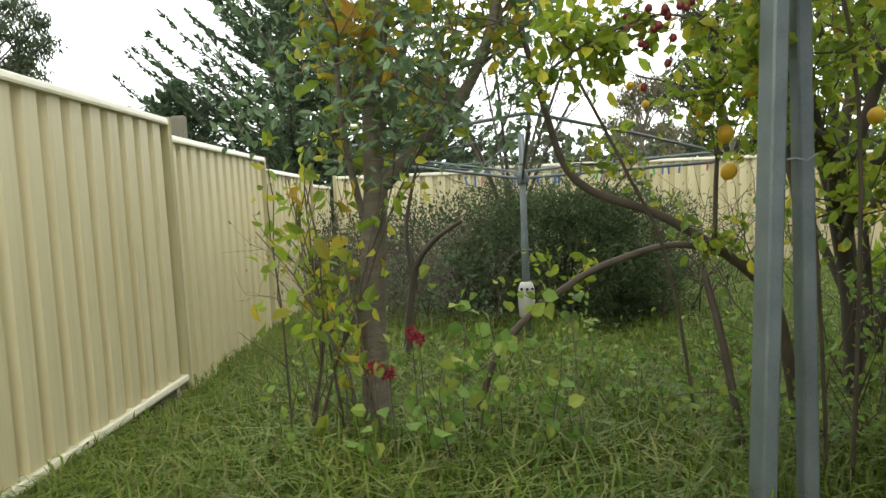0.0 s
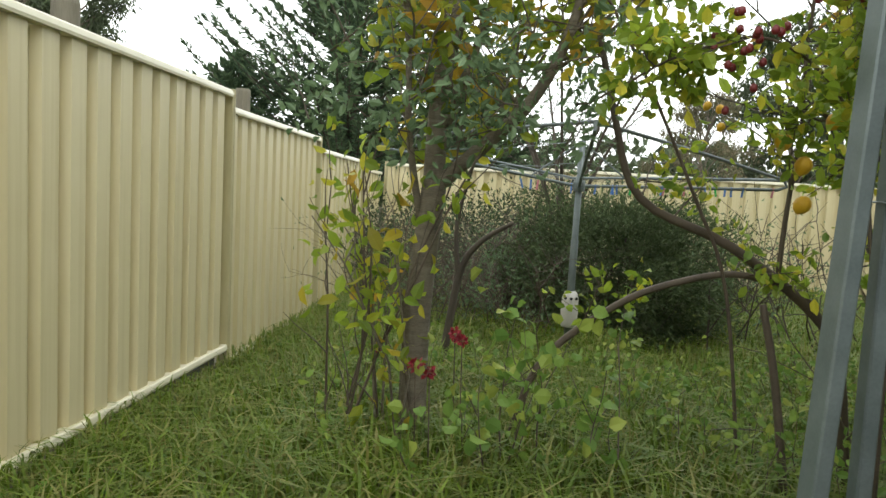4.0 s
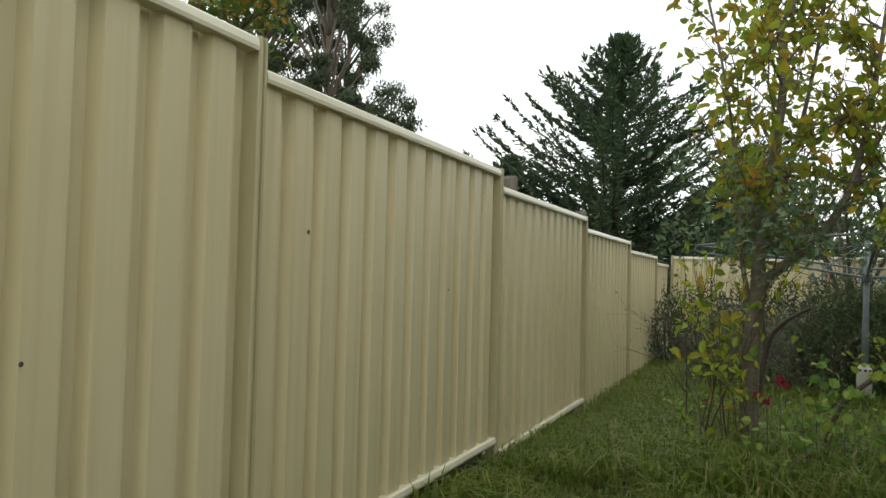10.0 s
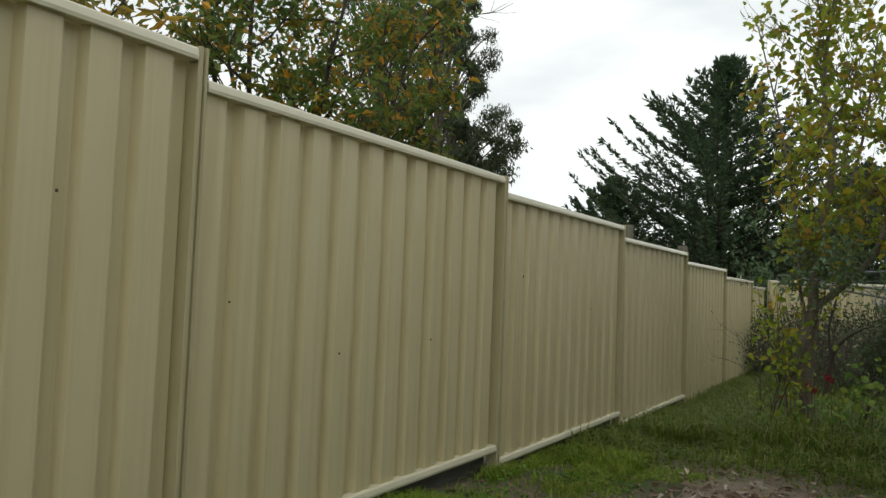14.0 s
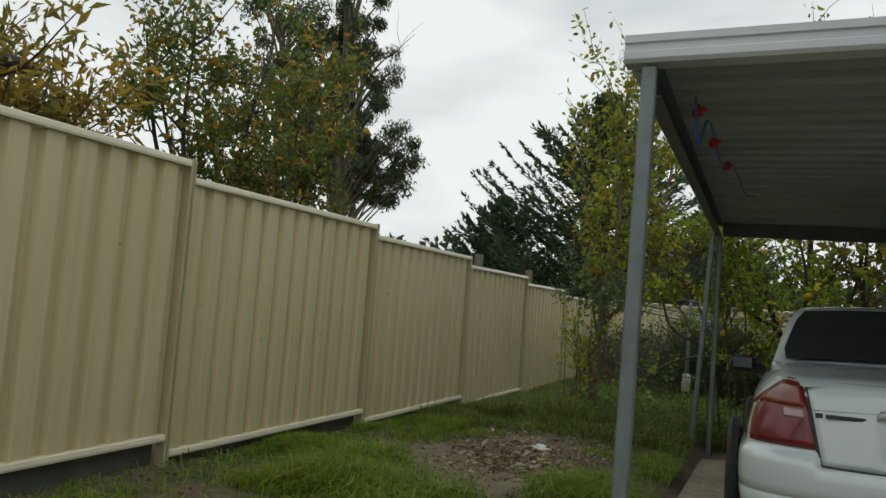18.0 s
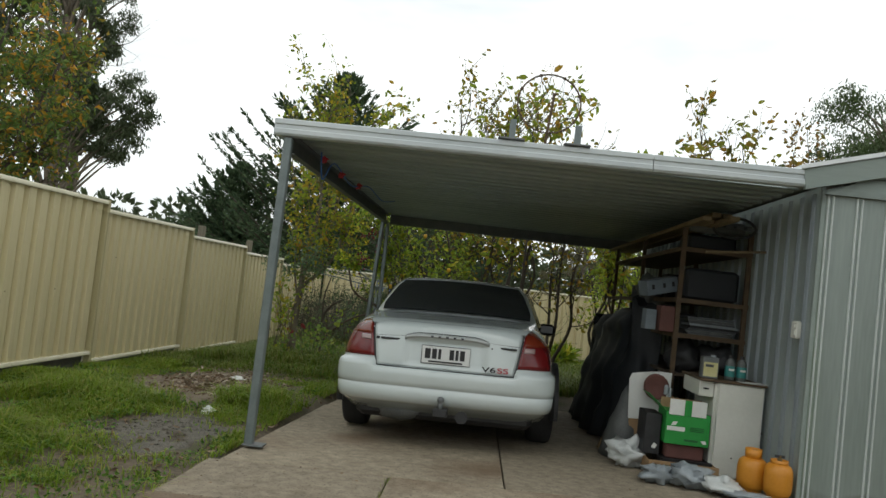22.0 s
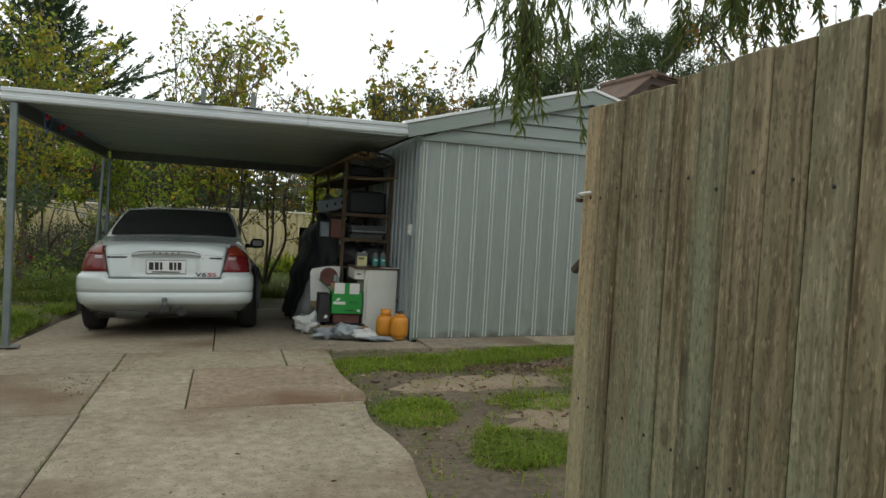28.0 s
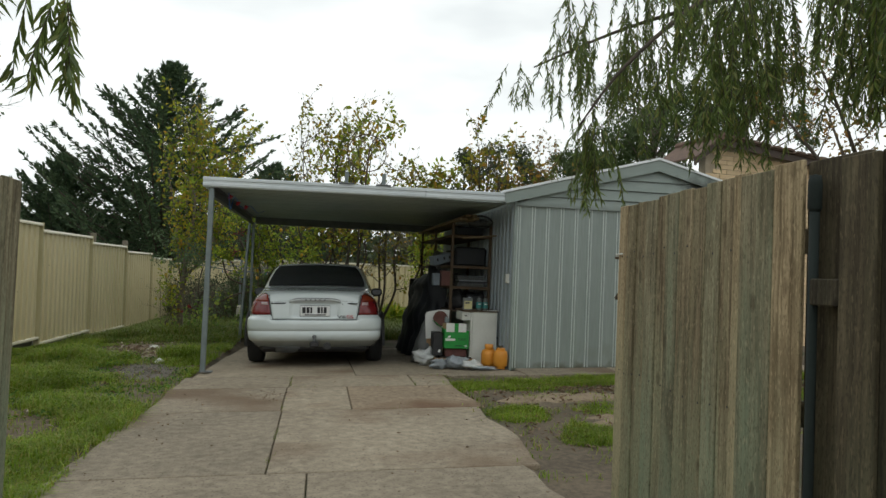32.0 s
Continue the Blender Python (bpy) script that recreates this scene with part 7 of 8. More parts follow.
for k in range(84):
    p = rooted(tangled.r.uniform(-1.1, 0.45), tangled.r.uniform(5.6, 7.6))
    tangled.grow(p, (tangled.r.gauss(0, 0.45), tangled.r.gauss(0, 0.4), 1), tangled.r.uniform(0.5, 0.95), 0.008, 2, 0.62, 0.15, 5, 0.6)
tree("bramble", tangled, tangled.leaf_shape(0.10, 0.045, 0.4), M_CANE, L_DULL, "bare brown bramble tangled below the clothes hoist", "shrub")
fallen = Plant(36)
fallen.limb([rooted(-0.5, 4.6), (-0.42, 4.6, 0.45), (-0.3, 4.56, 0.68), (-0.1, 4.52, 0.82)], 0.03, 0.012, 6)
fallen.limb([(-0.42, 4.6, 0.45), (-0.45, 4.62, 0.8), (-0.36, 4.6, 1.2)], 0.02, 0.008, 5)
whole("bare_sapling", fallen.wood, M_BARK_DARK, "dark forked bare sapling behind the plum tree", "sapling", smooth=True)
tree("thicket", thick, thick.leaf_shape(0.3, 0.05, 0.4), M_BARK_DARK, L_DULL, "bare tangled thicket of dark twigs in the yard", "thicket")

tangle = Plant(40)
for k in range(7):
    a = 6.28 * k / 7
    ln = tangle.limb([rooted(0.55, 8.4), (0.55 + 0.2 * math.cos(a), 8.4 + 0.2 * math.sin(a), 1.0), (0.55 + 0.8 * math.cos(a), 8.4 + 0.8 * math.sin(a), 2.2), (0.55 + 1.3 * math.cos(a), 8.4 + 1.2 * math.sin(a), 3.1 + 0.3 * math.sin(3 * a))], 0.03, 0.006, 5)
    tangle.along(ln, 0.95, 0.7, 0.007, 2, 0.3, 4, 0.25)
tree("bare_tree", tangle, tangle.leaf_shape(0.08, 0.06, 0.4), M_BARK_DARK, L_DULL, "tangle of fine bare twigs near the back fence", "tree")

# ---- fruit trees behind the carport ----
def fruit_tree(seed, x, y, height, wide, label, leaf=None, per=1.3, size=0.085, stems=4, low=0.25):
    pl = Plant(seed)
    r = pl.r
    g0 = rooted(x, y)
    for k in range(stems):
        a = 6.28 * k / stems + r.uniform(-0.5, 0.5)
        e = wide * r.uniform(0.45, 0.85)
        ln = pl.limb([g0, (x + 0.15 * e * math.cos(a), y + 0.15 * e * math.sin(a), g0[2] + 0.12 * height), (x + 0.4 * e * math.cos(a) + r.gauss(0, 0.1), y + 0.4 * e * math.sin(a) + r.gauss(0, 0.1), g0[2] + 0.28 * height), (x + 0.5 * e * math.cos(a) + r.gauss(0, 0.09), y + 0.5 * e * math.sin(a) + r.gauss(0, 0.09), g0[2] + 0.47 * height),
                      (x + 0.75 * e * math.cos(a), y + 0.75 * e * math.sin(a), g0[2] + 0.72 * height), (x + e * math.cos(a + 0.2), y + e * math.sin(a + 0.2), g0[2] + height * r.uniform(0.86, 1.0))], 0.034, 0.006, 6)
        pl.along(ln, 0.8, 0.2 * height, 0.012, 1, 0.5, 4, low)
    return tree("fruit_tree", pl, pl.leaf_shape(per, size, 0.5, 0.35, jitter=0.05, oval=True), M_BARK_DARK, leaf or L_PLUM, label, "tree", "fruit trees behind the carport")


fruit_tree(41, 2.15, 4.1, 4.75, 1.15, "leafy fruit tree with yellowing leaves behind the carport", L_FRUIT, per=0.75, stems=5, low=0.42)
fruit_tree(42, 2.75, 3.35, 4.35, 0.8, "tall thin fruit tree rising above the carport roof", per=0.6, size=0.13, stems=4, low=0.55)
fruit_tree(43, 3.35, 3.3, 3.7, 1.0, "spreading fruit tree with dark stems behind the carport", L_FRUIT, per=0.34, low=0.4)
fruit_tree(48, 4.30, 3.6, 3.4, 0.4, "slim fruit tree with drooping leaf clusters", per=0.9, size=0.12, low=0.55)
fruit_tree(44, 5.6, 3.0, 4.05, 0.5, "thin fruit tree with sparse leaves behind the shed", L_FRUIT, per=0.6, size=0.12, low=0.6)
fruit_tree(45, 6.7, 3.0, 3.6, 0.3, "thin autumn tree with orange leaves behind the shed", L_RUSTY, per=1.2, low=0.6)
fruit_tree(47, 5.2, 8.0, 3.2, 1.5, "spreading fruit tree near the back fence", L_LEMON, per=0.6)

# ---- beyond the steel fence ----
nb = Plant(51)
for k in range(9):
    a = 6.28 * k / 9
    ln = nb.limb([(-5.3, 1.9, -0.2), (-5.3 + 0.3 * math.cos(a), 1.9 + 0.4 * math.sin(a), 1.2), (-5.3 + 0.8 * math.cos(a), 1.9 + 1.2 * math.sin(a), 2.5), (-5.3 + 1.1 * math.cos(a + 0.2), 1.9 + 1.6 * math.sin(a + 0.2), 4.0)], 0.06, 0.012, 6)
    nb.along(ln, 1.0, 0.85, 0.016, 2, 0.35, 4, 0.2)
tree("neighbour_tree", nb, nb.leaf_shape(0.7, 0.105, 0.5, 0.3, jitter=0.09, keep=lambda p: p.y < 4.5 - 1.2 * (p.x + 5.3) - 0.3 * max(0.0, p.z - 3.5) and p.z < 5.4), M_BARK_DARK, L_NEIGHBOUR, "broad green tree with orange autumn leaves beyond the fence")
ol = Plant(52)
for k in range(84):
    p = (ol.r.uniform(-4.4, -3.62), ol.r.uniform(-3.3, -2.3), 0.0)
    ol.grow(p, (ol.r.gauss(0, 0.16), ol.r.gauss(0, 0.14), 1), ol.r.uniform(1.8, 2.6), 0.02, 1, 0.5, 0.5, 5, 0.3)
tree("oleander", ol, ol.leaf_shape(7, 0.125, 0.26, 0.05, 0.05, 0.07), M_BARK_DARK, L_STRIPED, "variegated oleander with yellow-striped leaves beyond the fence", "shrub")
nh = thing("neighbour_house", "eave of the neighbouring house with a black gutter and pipe", "house", (-3.2, -3.3, 0))
part("wall", Shape().box((-3.5, -6.0, -0.2), (-0.3, -0.35, 2.45)), M_MORTAR, nh)
part("gutter", Shape().box((-3.6, -6.1, 2.47), (0.0, 0.16, 2.62), 0.01), M_BLACK, nh)
part("elbow", Shape().tube(bend([(-0.03, 0.1, 2.5), (-0.03, 0.13, 2.41), (-0.02, 0.2, 2.38)], 4), 0.054, 10), M_ENAMEL, nh, "white plastic elbow")
part("pipe", Shape().tube(bend([(-0.02, 0.19, 2.385), (0.0, 0.4, 2.40), (0.0, 0.66, 2.41)], 4), 0.05, 10), M_BLACK, nh)


def cypress(seed, x, y, height, wide, label, n=240, taper=4.0):
    """A broad conifer: long boughs sweep out and up, each a tapering plume of short sprays."""
    r = random.Random(seed)
    wood = Shape().tube([(x, y, -0.5), (x, y, height * 0.5), (x + 0.1, y, height)], [height * 0.022, height * 0.014, 0.03], 7)
    P, D, L = [], [], []
    for k in range(n):
        zt = height * (0.10 + 0.90 * (1 - ((k + r.random()) / n) ** 1.25))
        reach = wide * (1 - math.exp(-(height - zt) / taper)) * r.choice((r.uniform(0.4, 0.8), r.uniform(0.8, 1.3))) + 0.12
        rise = reach * r.uniform(0.26, 0.72) + 0.4
        a = 2.39996 * k + r.gauss(0, 0.35)
        ca, sa = math.cos(a), math.sin(a)
        z0 = max(0.3, zt - rise)
        sway = r.gauss(0, 0.06) * reach
        segs = max(5, int(reach * 1.6) + 4)
        pts = []
        for i in range(segs + 1):
            f = i / segs
            e, side = reach * f, sway * f * f
            p = Vector((x + ca * e - sa * side, y + sa * e + ca * side, z0 + (zt - z0) * (0.55 * f + 0.45 * f ** 2.2)))
            pts.append(p)
            if i == 0 or f < 0.22:
                continue
            d = (p - pts[-2]).normalized()
            across = Vector((-sa, ca, 0))
            plume = (0.17 * reach + 0.32) * (1.08 - f) ** 0.8
            for sgn in (-1, 1):
                for _ in range(3):
                    w = (d * r.uniform(0.5, 1.0) + across * sgn * r.uniform(0.2, 0.9) + Vector((0, 0, r.uniform(-0.35, 0.12)))).normalized()
                    ln = plume * r.uniform(0.4, 1.0)
                    m = 2 + int(ln * 2.2)
                    start = p - d * r.random() * reach / segs
                    for q in range(m):
                        P.append(start + w * ln * q / m + Vector((r.gauss(0, 0.04), r.gauss(0, 0.04), r.gauss(0, 0.06))))
                        D.append(w + Vector((r.gauss(0, 0.25), r.gauss(0, 0.25), r.gauss(0.05, 0.25))))
                        L.append(r.uniform(0.22, 0.48))
            if f > 0.8:
                for _ in range(4):
                    P.append(p + Vector((r.gauss(0, 0.05), r.gauss(0, 0.05), r.gauss(0, 0.05))))
                    D.append(d + Vector((r.gauss(0, 0.15), r.gauss(0, 0.15), r.gauss(0.1, 0.15))))
                    L.append(r.uniform(0.25, 0.5))
        wood.tube(pts, [0.012 * reach * (1 - 0.9 * i / segs) + 0.012 for i in range(segs + 1)], 3, caps=False)
    pl = Plant(seed)
    pl.wood = wood
    return tree("cypress_tree", pl, Shape().leaves(P, D, L, 0.3, 0.08), M_BARK_DARK, L_CYPRESS, label)


cypress(61, -8.1, 38, 14.3, 9.9, "large dark cypress with ragged upswept boughs", 290, 4.9)
cypress(62, -15.2, 40, 8.0, 5.6, "lower dark cypress beside the large one", 200, 3.0)
cypress(63, -1.4, 42, 8.6, 6.5, "dark conifer behind the plum tree", 170, 3.2)


def gum(seed, x, y, height, spread, clumps, label, leaf=None, bare=0.4, size=0.26, per=300, outer=()):
    """A tall tree whose leaves hang in separate clumps on long limbs."""
    pl = Plant(seed)
    r = pl.r
    tr = pl.limb([(x, y, -0.5), (x + 0.3, y, height * 0.3), (x - 0.2, y, height * 0.6), (x + 0.2, y, height * 0.95)], height * 0.02, 0.05, 7)
    P, D, L = [], [], []
    for k in range(clumps + len(outer)):
        f = bare + (1 - bare) * r.random()
        a = r.uniform(0, 6.28)
        e = spread * r.uniform(0.25, 1.0) * (1.15 - 0.55 * f)
        c = Vector((x + e * math.cos(a), y + e * math.sin(a), height * f + r.gauss(0, 0.3)))
        if k >= clumps:
            c = Vector((x + outer[k - clumps][0], y, outer[k - clumps][1]))
            f = min(0.9, c.z / height)
        s = tr[min(len(tr) - 1, int(len(tr) * max(0.1, f - 0.15)))]
        pl.limb([s, s.lerp(c, 0.5) + Vector((0, 0, 0.4)), c], height * 0.006, 0.02, 4, 3)
        rad = spread * r.uniform(0.11, 0.20)
        for _ in range(per):
            d = Vector((r.gauss(0, 1), r.gauss(0, 1), r.gauss(0, 0.8))).normalized()
            q = c + d * rad * (r.random() ** 0.45) * (1 + 0.5 * noise.noise(d * 3 + c))
            P.append(q), D.append(Vector((r.gauss(0, 0.5), r.gauss(0, 0.5), -0.7))), L.append(size * r.uniform(0.6, 1.3))
    return tree("gum_tree", pl, Shape().leaves(P, D, L, 0.28), M_BARK, leaf or L_GUM, label)


gum(71, -29.5, 41, 26, 5.4, 70, "tall gum tree with clumped grey-green crown", bare=0.3, size=0.34, per=300, outer=((6.4, 12.2), (5.6, 10.2), (4.6, 13.2), (5.4, 11.2), (3.4, 15.4), (2.6, 17.4), (1.6, 19.6), (0.6, 21.8), (4.2, 9.2), (2.4, 12.0), (5.8, 9.0), (6.7, 10.9), (5.0, 8.0), (3.4, 8.4), (3.0, 10.2), (1.8, 9.0)))
gum(72, -31, 46, 22, 5.0, 36, "gum tree behind the neighbouring houses")
gum(79, -37, 43, 27, 6.5, 60, "tall gum tree with clumped dark crown", bare=0.3, size=0.34, per=280)
gum(73, 7.0, 26, 4.6, 2.6, 34, "rounded grey-brown tree beyond the back fence", L_BARE, 0.3, 0.14, 200)
gum(74, 12.5, 33, 9.0, 5.0, 40, "dark green tree beyond the back fence", None, 0.2, 0.3)
gum(75, 20, 25, 12.0, 5.5, 95, "broad dark green tree behind the brick house", L_FAR, 0.2, 0.2, 330)
gum(76, 15.6, 24, 7.9, 3.6, 80, "dark green tree behind the shed", L_FAR, 0.2, 0.2, 300)
gum(77, 25.4, 25, 13.4, 4.4, 80, "dark green tree behind the brick house", L_FAR, 0.2, 0.2, 300)
rust = Plant(78)
for k in range(6):
    a = 6.28 * k / 6 + 0.4
    ln = rust.limb([(10.6, -1.9, 0.2), (10.6 + 0.2 * math.cos(a), -1.9 + 0.2 * math.sin(a), 2.2), (10.6 + 1.1 * math.cos(a), -1.9 + 1.1 * math.sin(a), 3.6), (10.6 + 1.9 * math.cos(a), -1.9 + 1.7 * math.sin(a), 4.6)], 0.06, 0.012, 6)
    rust.along(ln, 0.6, 0.8, 0.014, 1, 0.4, 4, 0.4)
tree("autumn_tree", rust, rust.leaf_shape(0.9, 0.10, 0.5, 0.3, jitter=0.06), M_BARK_DARK, L_RUSTY, "nearly bare tree with rusty leaves beside the house")

far_p, far_d, far_l = [], [], []
rf = random.Random(80)
for k in range(150):
    x = -60 + 120 * (k + rf.random()) / 150
    y = rf.uniform(52, 66) + abs(x) * 0.15
    h = rf.uniform(3.0, 6.2)
    for _ in range(130):
        d = Vector((rf.gauss(0, 1), rf.gauss(0, 1), rf.gauss(0, 1))).normalized()
        q = Vector((x + d.x * 2.6, y + d.y * 2.0, h * 0.5 + d.z * h * 0.55))
        far_p.append(q), far_d.append((d.x, d.y, d.z * 0.5 + rf.gauss(0, 0.5))), far_l.append(rf.uniform(0.6, 1.2))
whole("far_woods", Shape().leaves(far_p, far_d, far_l, 0.6), L_GUM, "distant dark line of trees", "woods", "stuff")

# ---- the drooping tree over the gate ----
def strands(plant, starts, leaf_len, drop, gap=0.028):
    r = plant.r
    P, D, L = [], [], []
    for s in starts:
        n = int(drop(s) / gap)
        p = Vector(s)
        d = Vector((r.gauss(0, 0.22), r.gauss(0, 0.22), -0.6)).normalized()
        pts = [p.copy()]
        for i in range(n):
            d = (d + Vector((r.gauss(0, 0.06), r.gauss(0, 0.06), -0.08))).normalized()
            p = p + d * gap
            pts.append(p.copy())
            for _ in range(2):
                P.append(p.copy())
                D.append(d * 0.8 + Vector((r.gauss(0, 0.45), r.gauss(0, 0.45), -0.35)))
                L.append(leaf_len * r.uniform(0.6, 1.25))
        plant.wood.tube(pts[::3] + [pts[-1]], 0.0025, 3, caps=False)
    return Shape().leaves(P, D, L, 0.14, 0.06)


will = Plant(91)
limbs = [will.limb(p, a, b, 6) for p, a, b in (
    ([(7.4, -6.6, 0.1), (7.3, -6.7, 1.6), (6.9, -6.9, 2.8), (6.2, -7.1, 3.6)], 0.16, 0.1),
    ([(6.2, -7.1, 3.6), (5.2, -7.2, 3.5), (4.5, -7.3, 3.1), (3.95, -7.35, 2.6), (3.66, -7.35, 2.2)], 0.032, 0.006),
    ([(6.6, -7.0, 3.2), (5.6, -8.0, 3.4), (4.8, -8.7, 3.2), (4.2, -9.0, 2.9)], 0.035, 0.006),
    ([(6.8, -6.9, 3.0), (5.8, -6.5, 3.6), (4.7, -6.1, 3.4), (3.75, -6.0, 2.95)], 0.035, 0.006),
    # Outer reach lies out of view, added to shade the paling fence.
    ([(6.9, -6.9, 2.6), (6.0, -8.3, 2.9), (5.4, -9.4, 2.9), (5.0, -10.2, 2.7)], 0.04, 0.008),
    ([(6.0, -8.0, 2.9), (5.4, -8.1, 3.0), (5.0, -8.2, 2.95), (4.7, -8.5, 2.8)], 0.03, 0.006))]
starts = []
for ln in limbs[1:5]:
    for i, p in enumerate(ln[3:]):
        for _ in range(3):
            c = Vector((p.x + will.r.gauss(0, 0.20), p.y + will.r.gauss(0, 0.32), p.z + will.r.gauss(0.05, 0.20)))
            if noise.noise(c * 1.7) < -0.10:
                continue
            for _ in range(6 if c.y < -7.6 or c.x > 4.3 else 4):
                s = (c.x + will.r.gauss(0, 0.035), c.y + will.r.gauss(0, 0.035), c.z + will.r.gauss(0, 0.05))
                if s[0] > 3.56 + (0.3 * abs(s[1] + 7.35) if s[1] < -6.7 else 0.0) or (s[1] < -8.3 and s[0] > 4.15):
                    starts.append(s)


for k in range(3):
    c = Vector((will.r.uniform(3.66, 3.8), -7.34 + will.r.gauss(0, 0.10), 0))
    c.z = 2.2 + (c.x - 3.66) * 0.9 + will.r.uniform(-0.1, 0.05)
    for _ in range(6):
        starts.append((c.x + will.r.gauss(0, 0.03), c.y + will.r.gauss(0, 0.03), c.z + will.r.gauss(0, 0.04)))


for k in range(10):
    c = Vector((will.r.uniform(4.7, 5.25), will.r.uniform(-8.65, -8.15), will.r.uniform(2.55, 3.0)))
    for _ in range(6):
        starts.append((c.x + will.r.gauss(0, 0.04), c.y + will.r.gauss(0, 0.04), c.z + will.r.gauss(0, 0.05)))


def hang(s):
    if s[0] > 4.6 and -8.7 < s[1] < -7.8:
        return max(0.15, (s[2] - 2.02) * will.r.uniform(0.5, 0.98))
    floor = 2.5 + 0.08 * math.sin(s[0] * 7) if s[1] > -6.7 else (1.55 + 0.8 * max(0.0, s[0] - 3.72) if abs(s[0] - 3.95) < 0.4 and abs(s[1] + 7.34) < 0.25 else 1.92 + 0.12 * math.sin(s[0] * 5))
    return max(0.15, min(1.0, (s[2] - floor) * will.r.uniform(0.35, 0.95)))


tree("willow_myrtle", will, strands(will, starts, 0.075, hang, 0.024), M_BARK_DARK, L_WILLOW, "weeping willow myrtle drooping over the timber gate")
over = Plant(92)
ol2 = over.limb([(-1.3, -8.4, -0.1), (-1.2, -8.5, 1.8), (-0.4, -8.7, 2.7), (0.6, -8.8, 2.6), (1.2, -8.85, 2.25)], 0.09, 0.008, 6)
st2 = [(over.r.uniform(0.55, 0.98), -8.8 + over.r.gauss(0, 0.15), over.r.uniform(2.15, 2.45)) for _ in range(16)] + [(1.15 + over.r.gauss(0, 0.035), -8.84 + over.r.gauss(0, 0.04), 2.2) for _ in range(7)]
tree("overhanging_tree", over, strands(over, st2, 0.095, lambda s: 0.34), M_BARK_DARK, L_WILLOW, "drooping leafy branch hanging over the drive")

# ---- weeds and grass ----
def bare_here(x, y):
    """How bare the ground is: the bark patch, the gravel by the drive, the trodden strip before the shed."""
    w = 0.35 * noise.noise(Vector((x * 1.7, y * 1.7, 9)))
    b = step(0.25, -0.15, math.hypot((x + 0.5) / 0.72, (y + 0.3) / 1.5) - 1 + 0.7 * w)
    b = max(b, 0.9 * step(0.25, -0.25, math.hypot((x - 0.2) / 0.42, (y + 2.75) / 0.7) - 1 + 1.6 * w))
    b = max(b, 0.5 * step(0.25, -0.15, math.hypot((x + 1.55) / 0.35, (y + 2.7) / 0.7) - 1 + w))
    b = max(b, 0.8 * step(0.25, -0.15, math.hypot((x + 0.9) / 0.5, (y + 5.6) / 0.8) - 1 + w))
    return b * 0.96


def lush(x, y):
    """The deep clump of grass and clover between the gravel and the bark chips."""
    w = 0.4 * noise.noise(Vector((x * 2.1, y * 2.1, 15)))
    a = step(0.2, -0.2, math.hypot((x + 0.75) / 0.62, (y + 1.85) / 0.6) - 1 + w)
    b = step(0.2, -0.2, math.hypot((x - 0.3) / 0.3, (y + 1.15) / 0.4) - 1 + w)
    return max(a, b, step(0.2, -0.2, math.hypot((x + 1.0) / 0.8, (y + 3.9) / 0.6) - 1 + w))


def grass_density(x, y):
    if -1.97 < x < 0.74 and y > -14:
        thin = 0.88 * step(-0.06, 0.2, noise.noise(Vector((x * 1.3, y * 1.3, 2))) + 0.35 * noise.noise(Vector((x * 4.5, y * 4.5, 6)))) + 0.07
        return (1 - bare_here(x, y)) * (1.0 if y > 0.6 else max(thin, lush(x, y)))
    if 0.74 <= x < 9 and y > 2.4:
        return 0.9
    if 3.4 < x < 9.5 and -7.5 < y < -3.4:
        w = noise.noise(Vector((x * 2, y * 2, 5)))
        w2 = noise.noise(Vector((x * 5, y * 5, 8)))
        edge = 4.05 - 0.52 * step(4.2, 6.5, x)
        a = step(0.08, -0.05, abs(y + edge) - 0.27 + 0.16 * w + 0.06 * w2) * step(3.42, 3.6, x)
        b = step(0.1, -0.1, abs(y + 4.95 + 0.03 * (x - 5.5)) - 0.27 + 0.3 * w + 0.1 * w2) * step(5.0, 5.5, x)
        c = step(0.1, -0.1, math.hypot((x - 3.85) / 0.32, (y + 5.55) / 0.42) - 0.8 + 0.4 * w)
        d = step(0.1, -0.1, math.hypot((x - 4.75) / 0.45, (y + 5.45) / 0.25) - 0.8 + 0.5 * w)
        e = step(0.1, -0.1, math.hypot((x - 4.3) / 0.5, (y + 6.4) / 0.45) - 0.8 + 0.5 * w)
        return max(a, b * 0.9, c, d * 0.8, e, 0.10 * step(0.0, 0.3, w2))
    return 0.0


def grass_height(x, y):
    if x > 3.4 and y < 0:
        return 0.05 + 0.03 * step(0.1, 0.4, noise.noise(Vector((x * 3, y * 3, 1))))
    if y > 2:
        return 0.21 * (1 - 0.45 * step(-1.2, -1.9, x))
    if -1.3 < x < 0.5 and -1.7 < y < 1.3 and lush(x, y) < 0.3:
        return 0.038
    return (0.055 + 0.10 * lush(x, y) + 0.05 * step(-0.2, 0.3, noise.noise(Vector((x * 1.1, y * 1.1, 3))))) * (1 + 0.5 * step(0, 2, y))


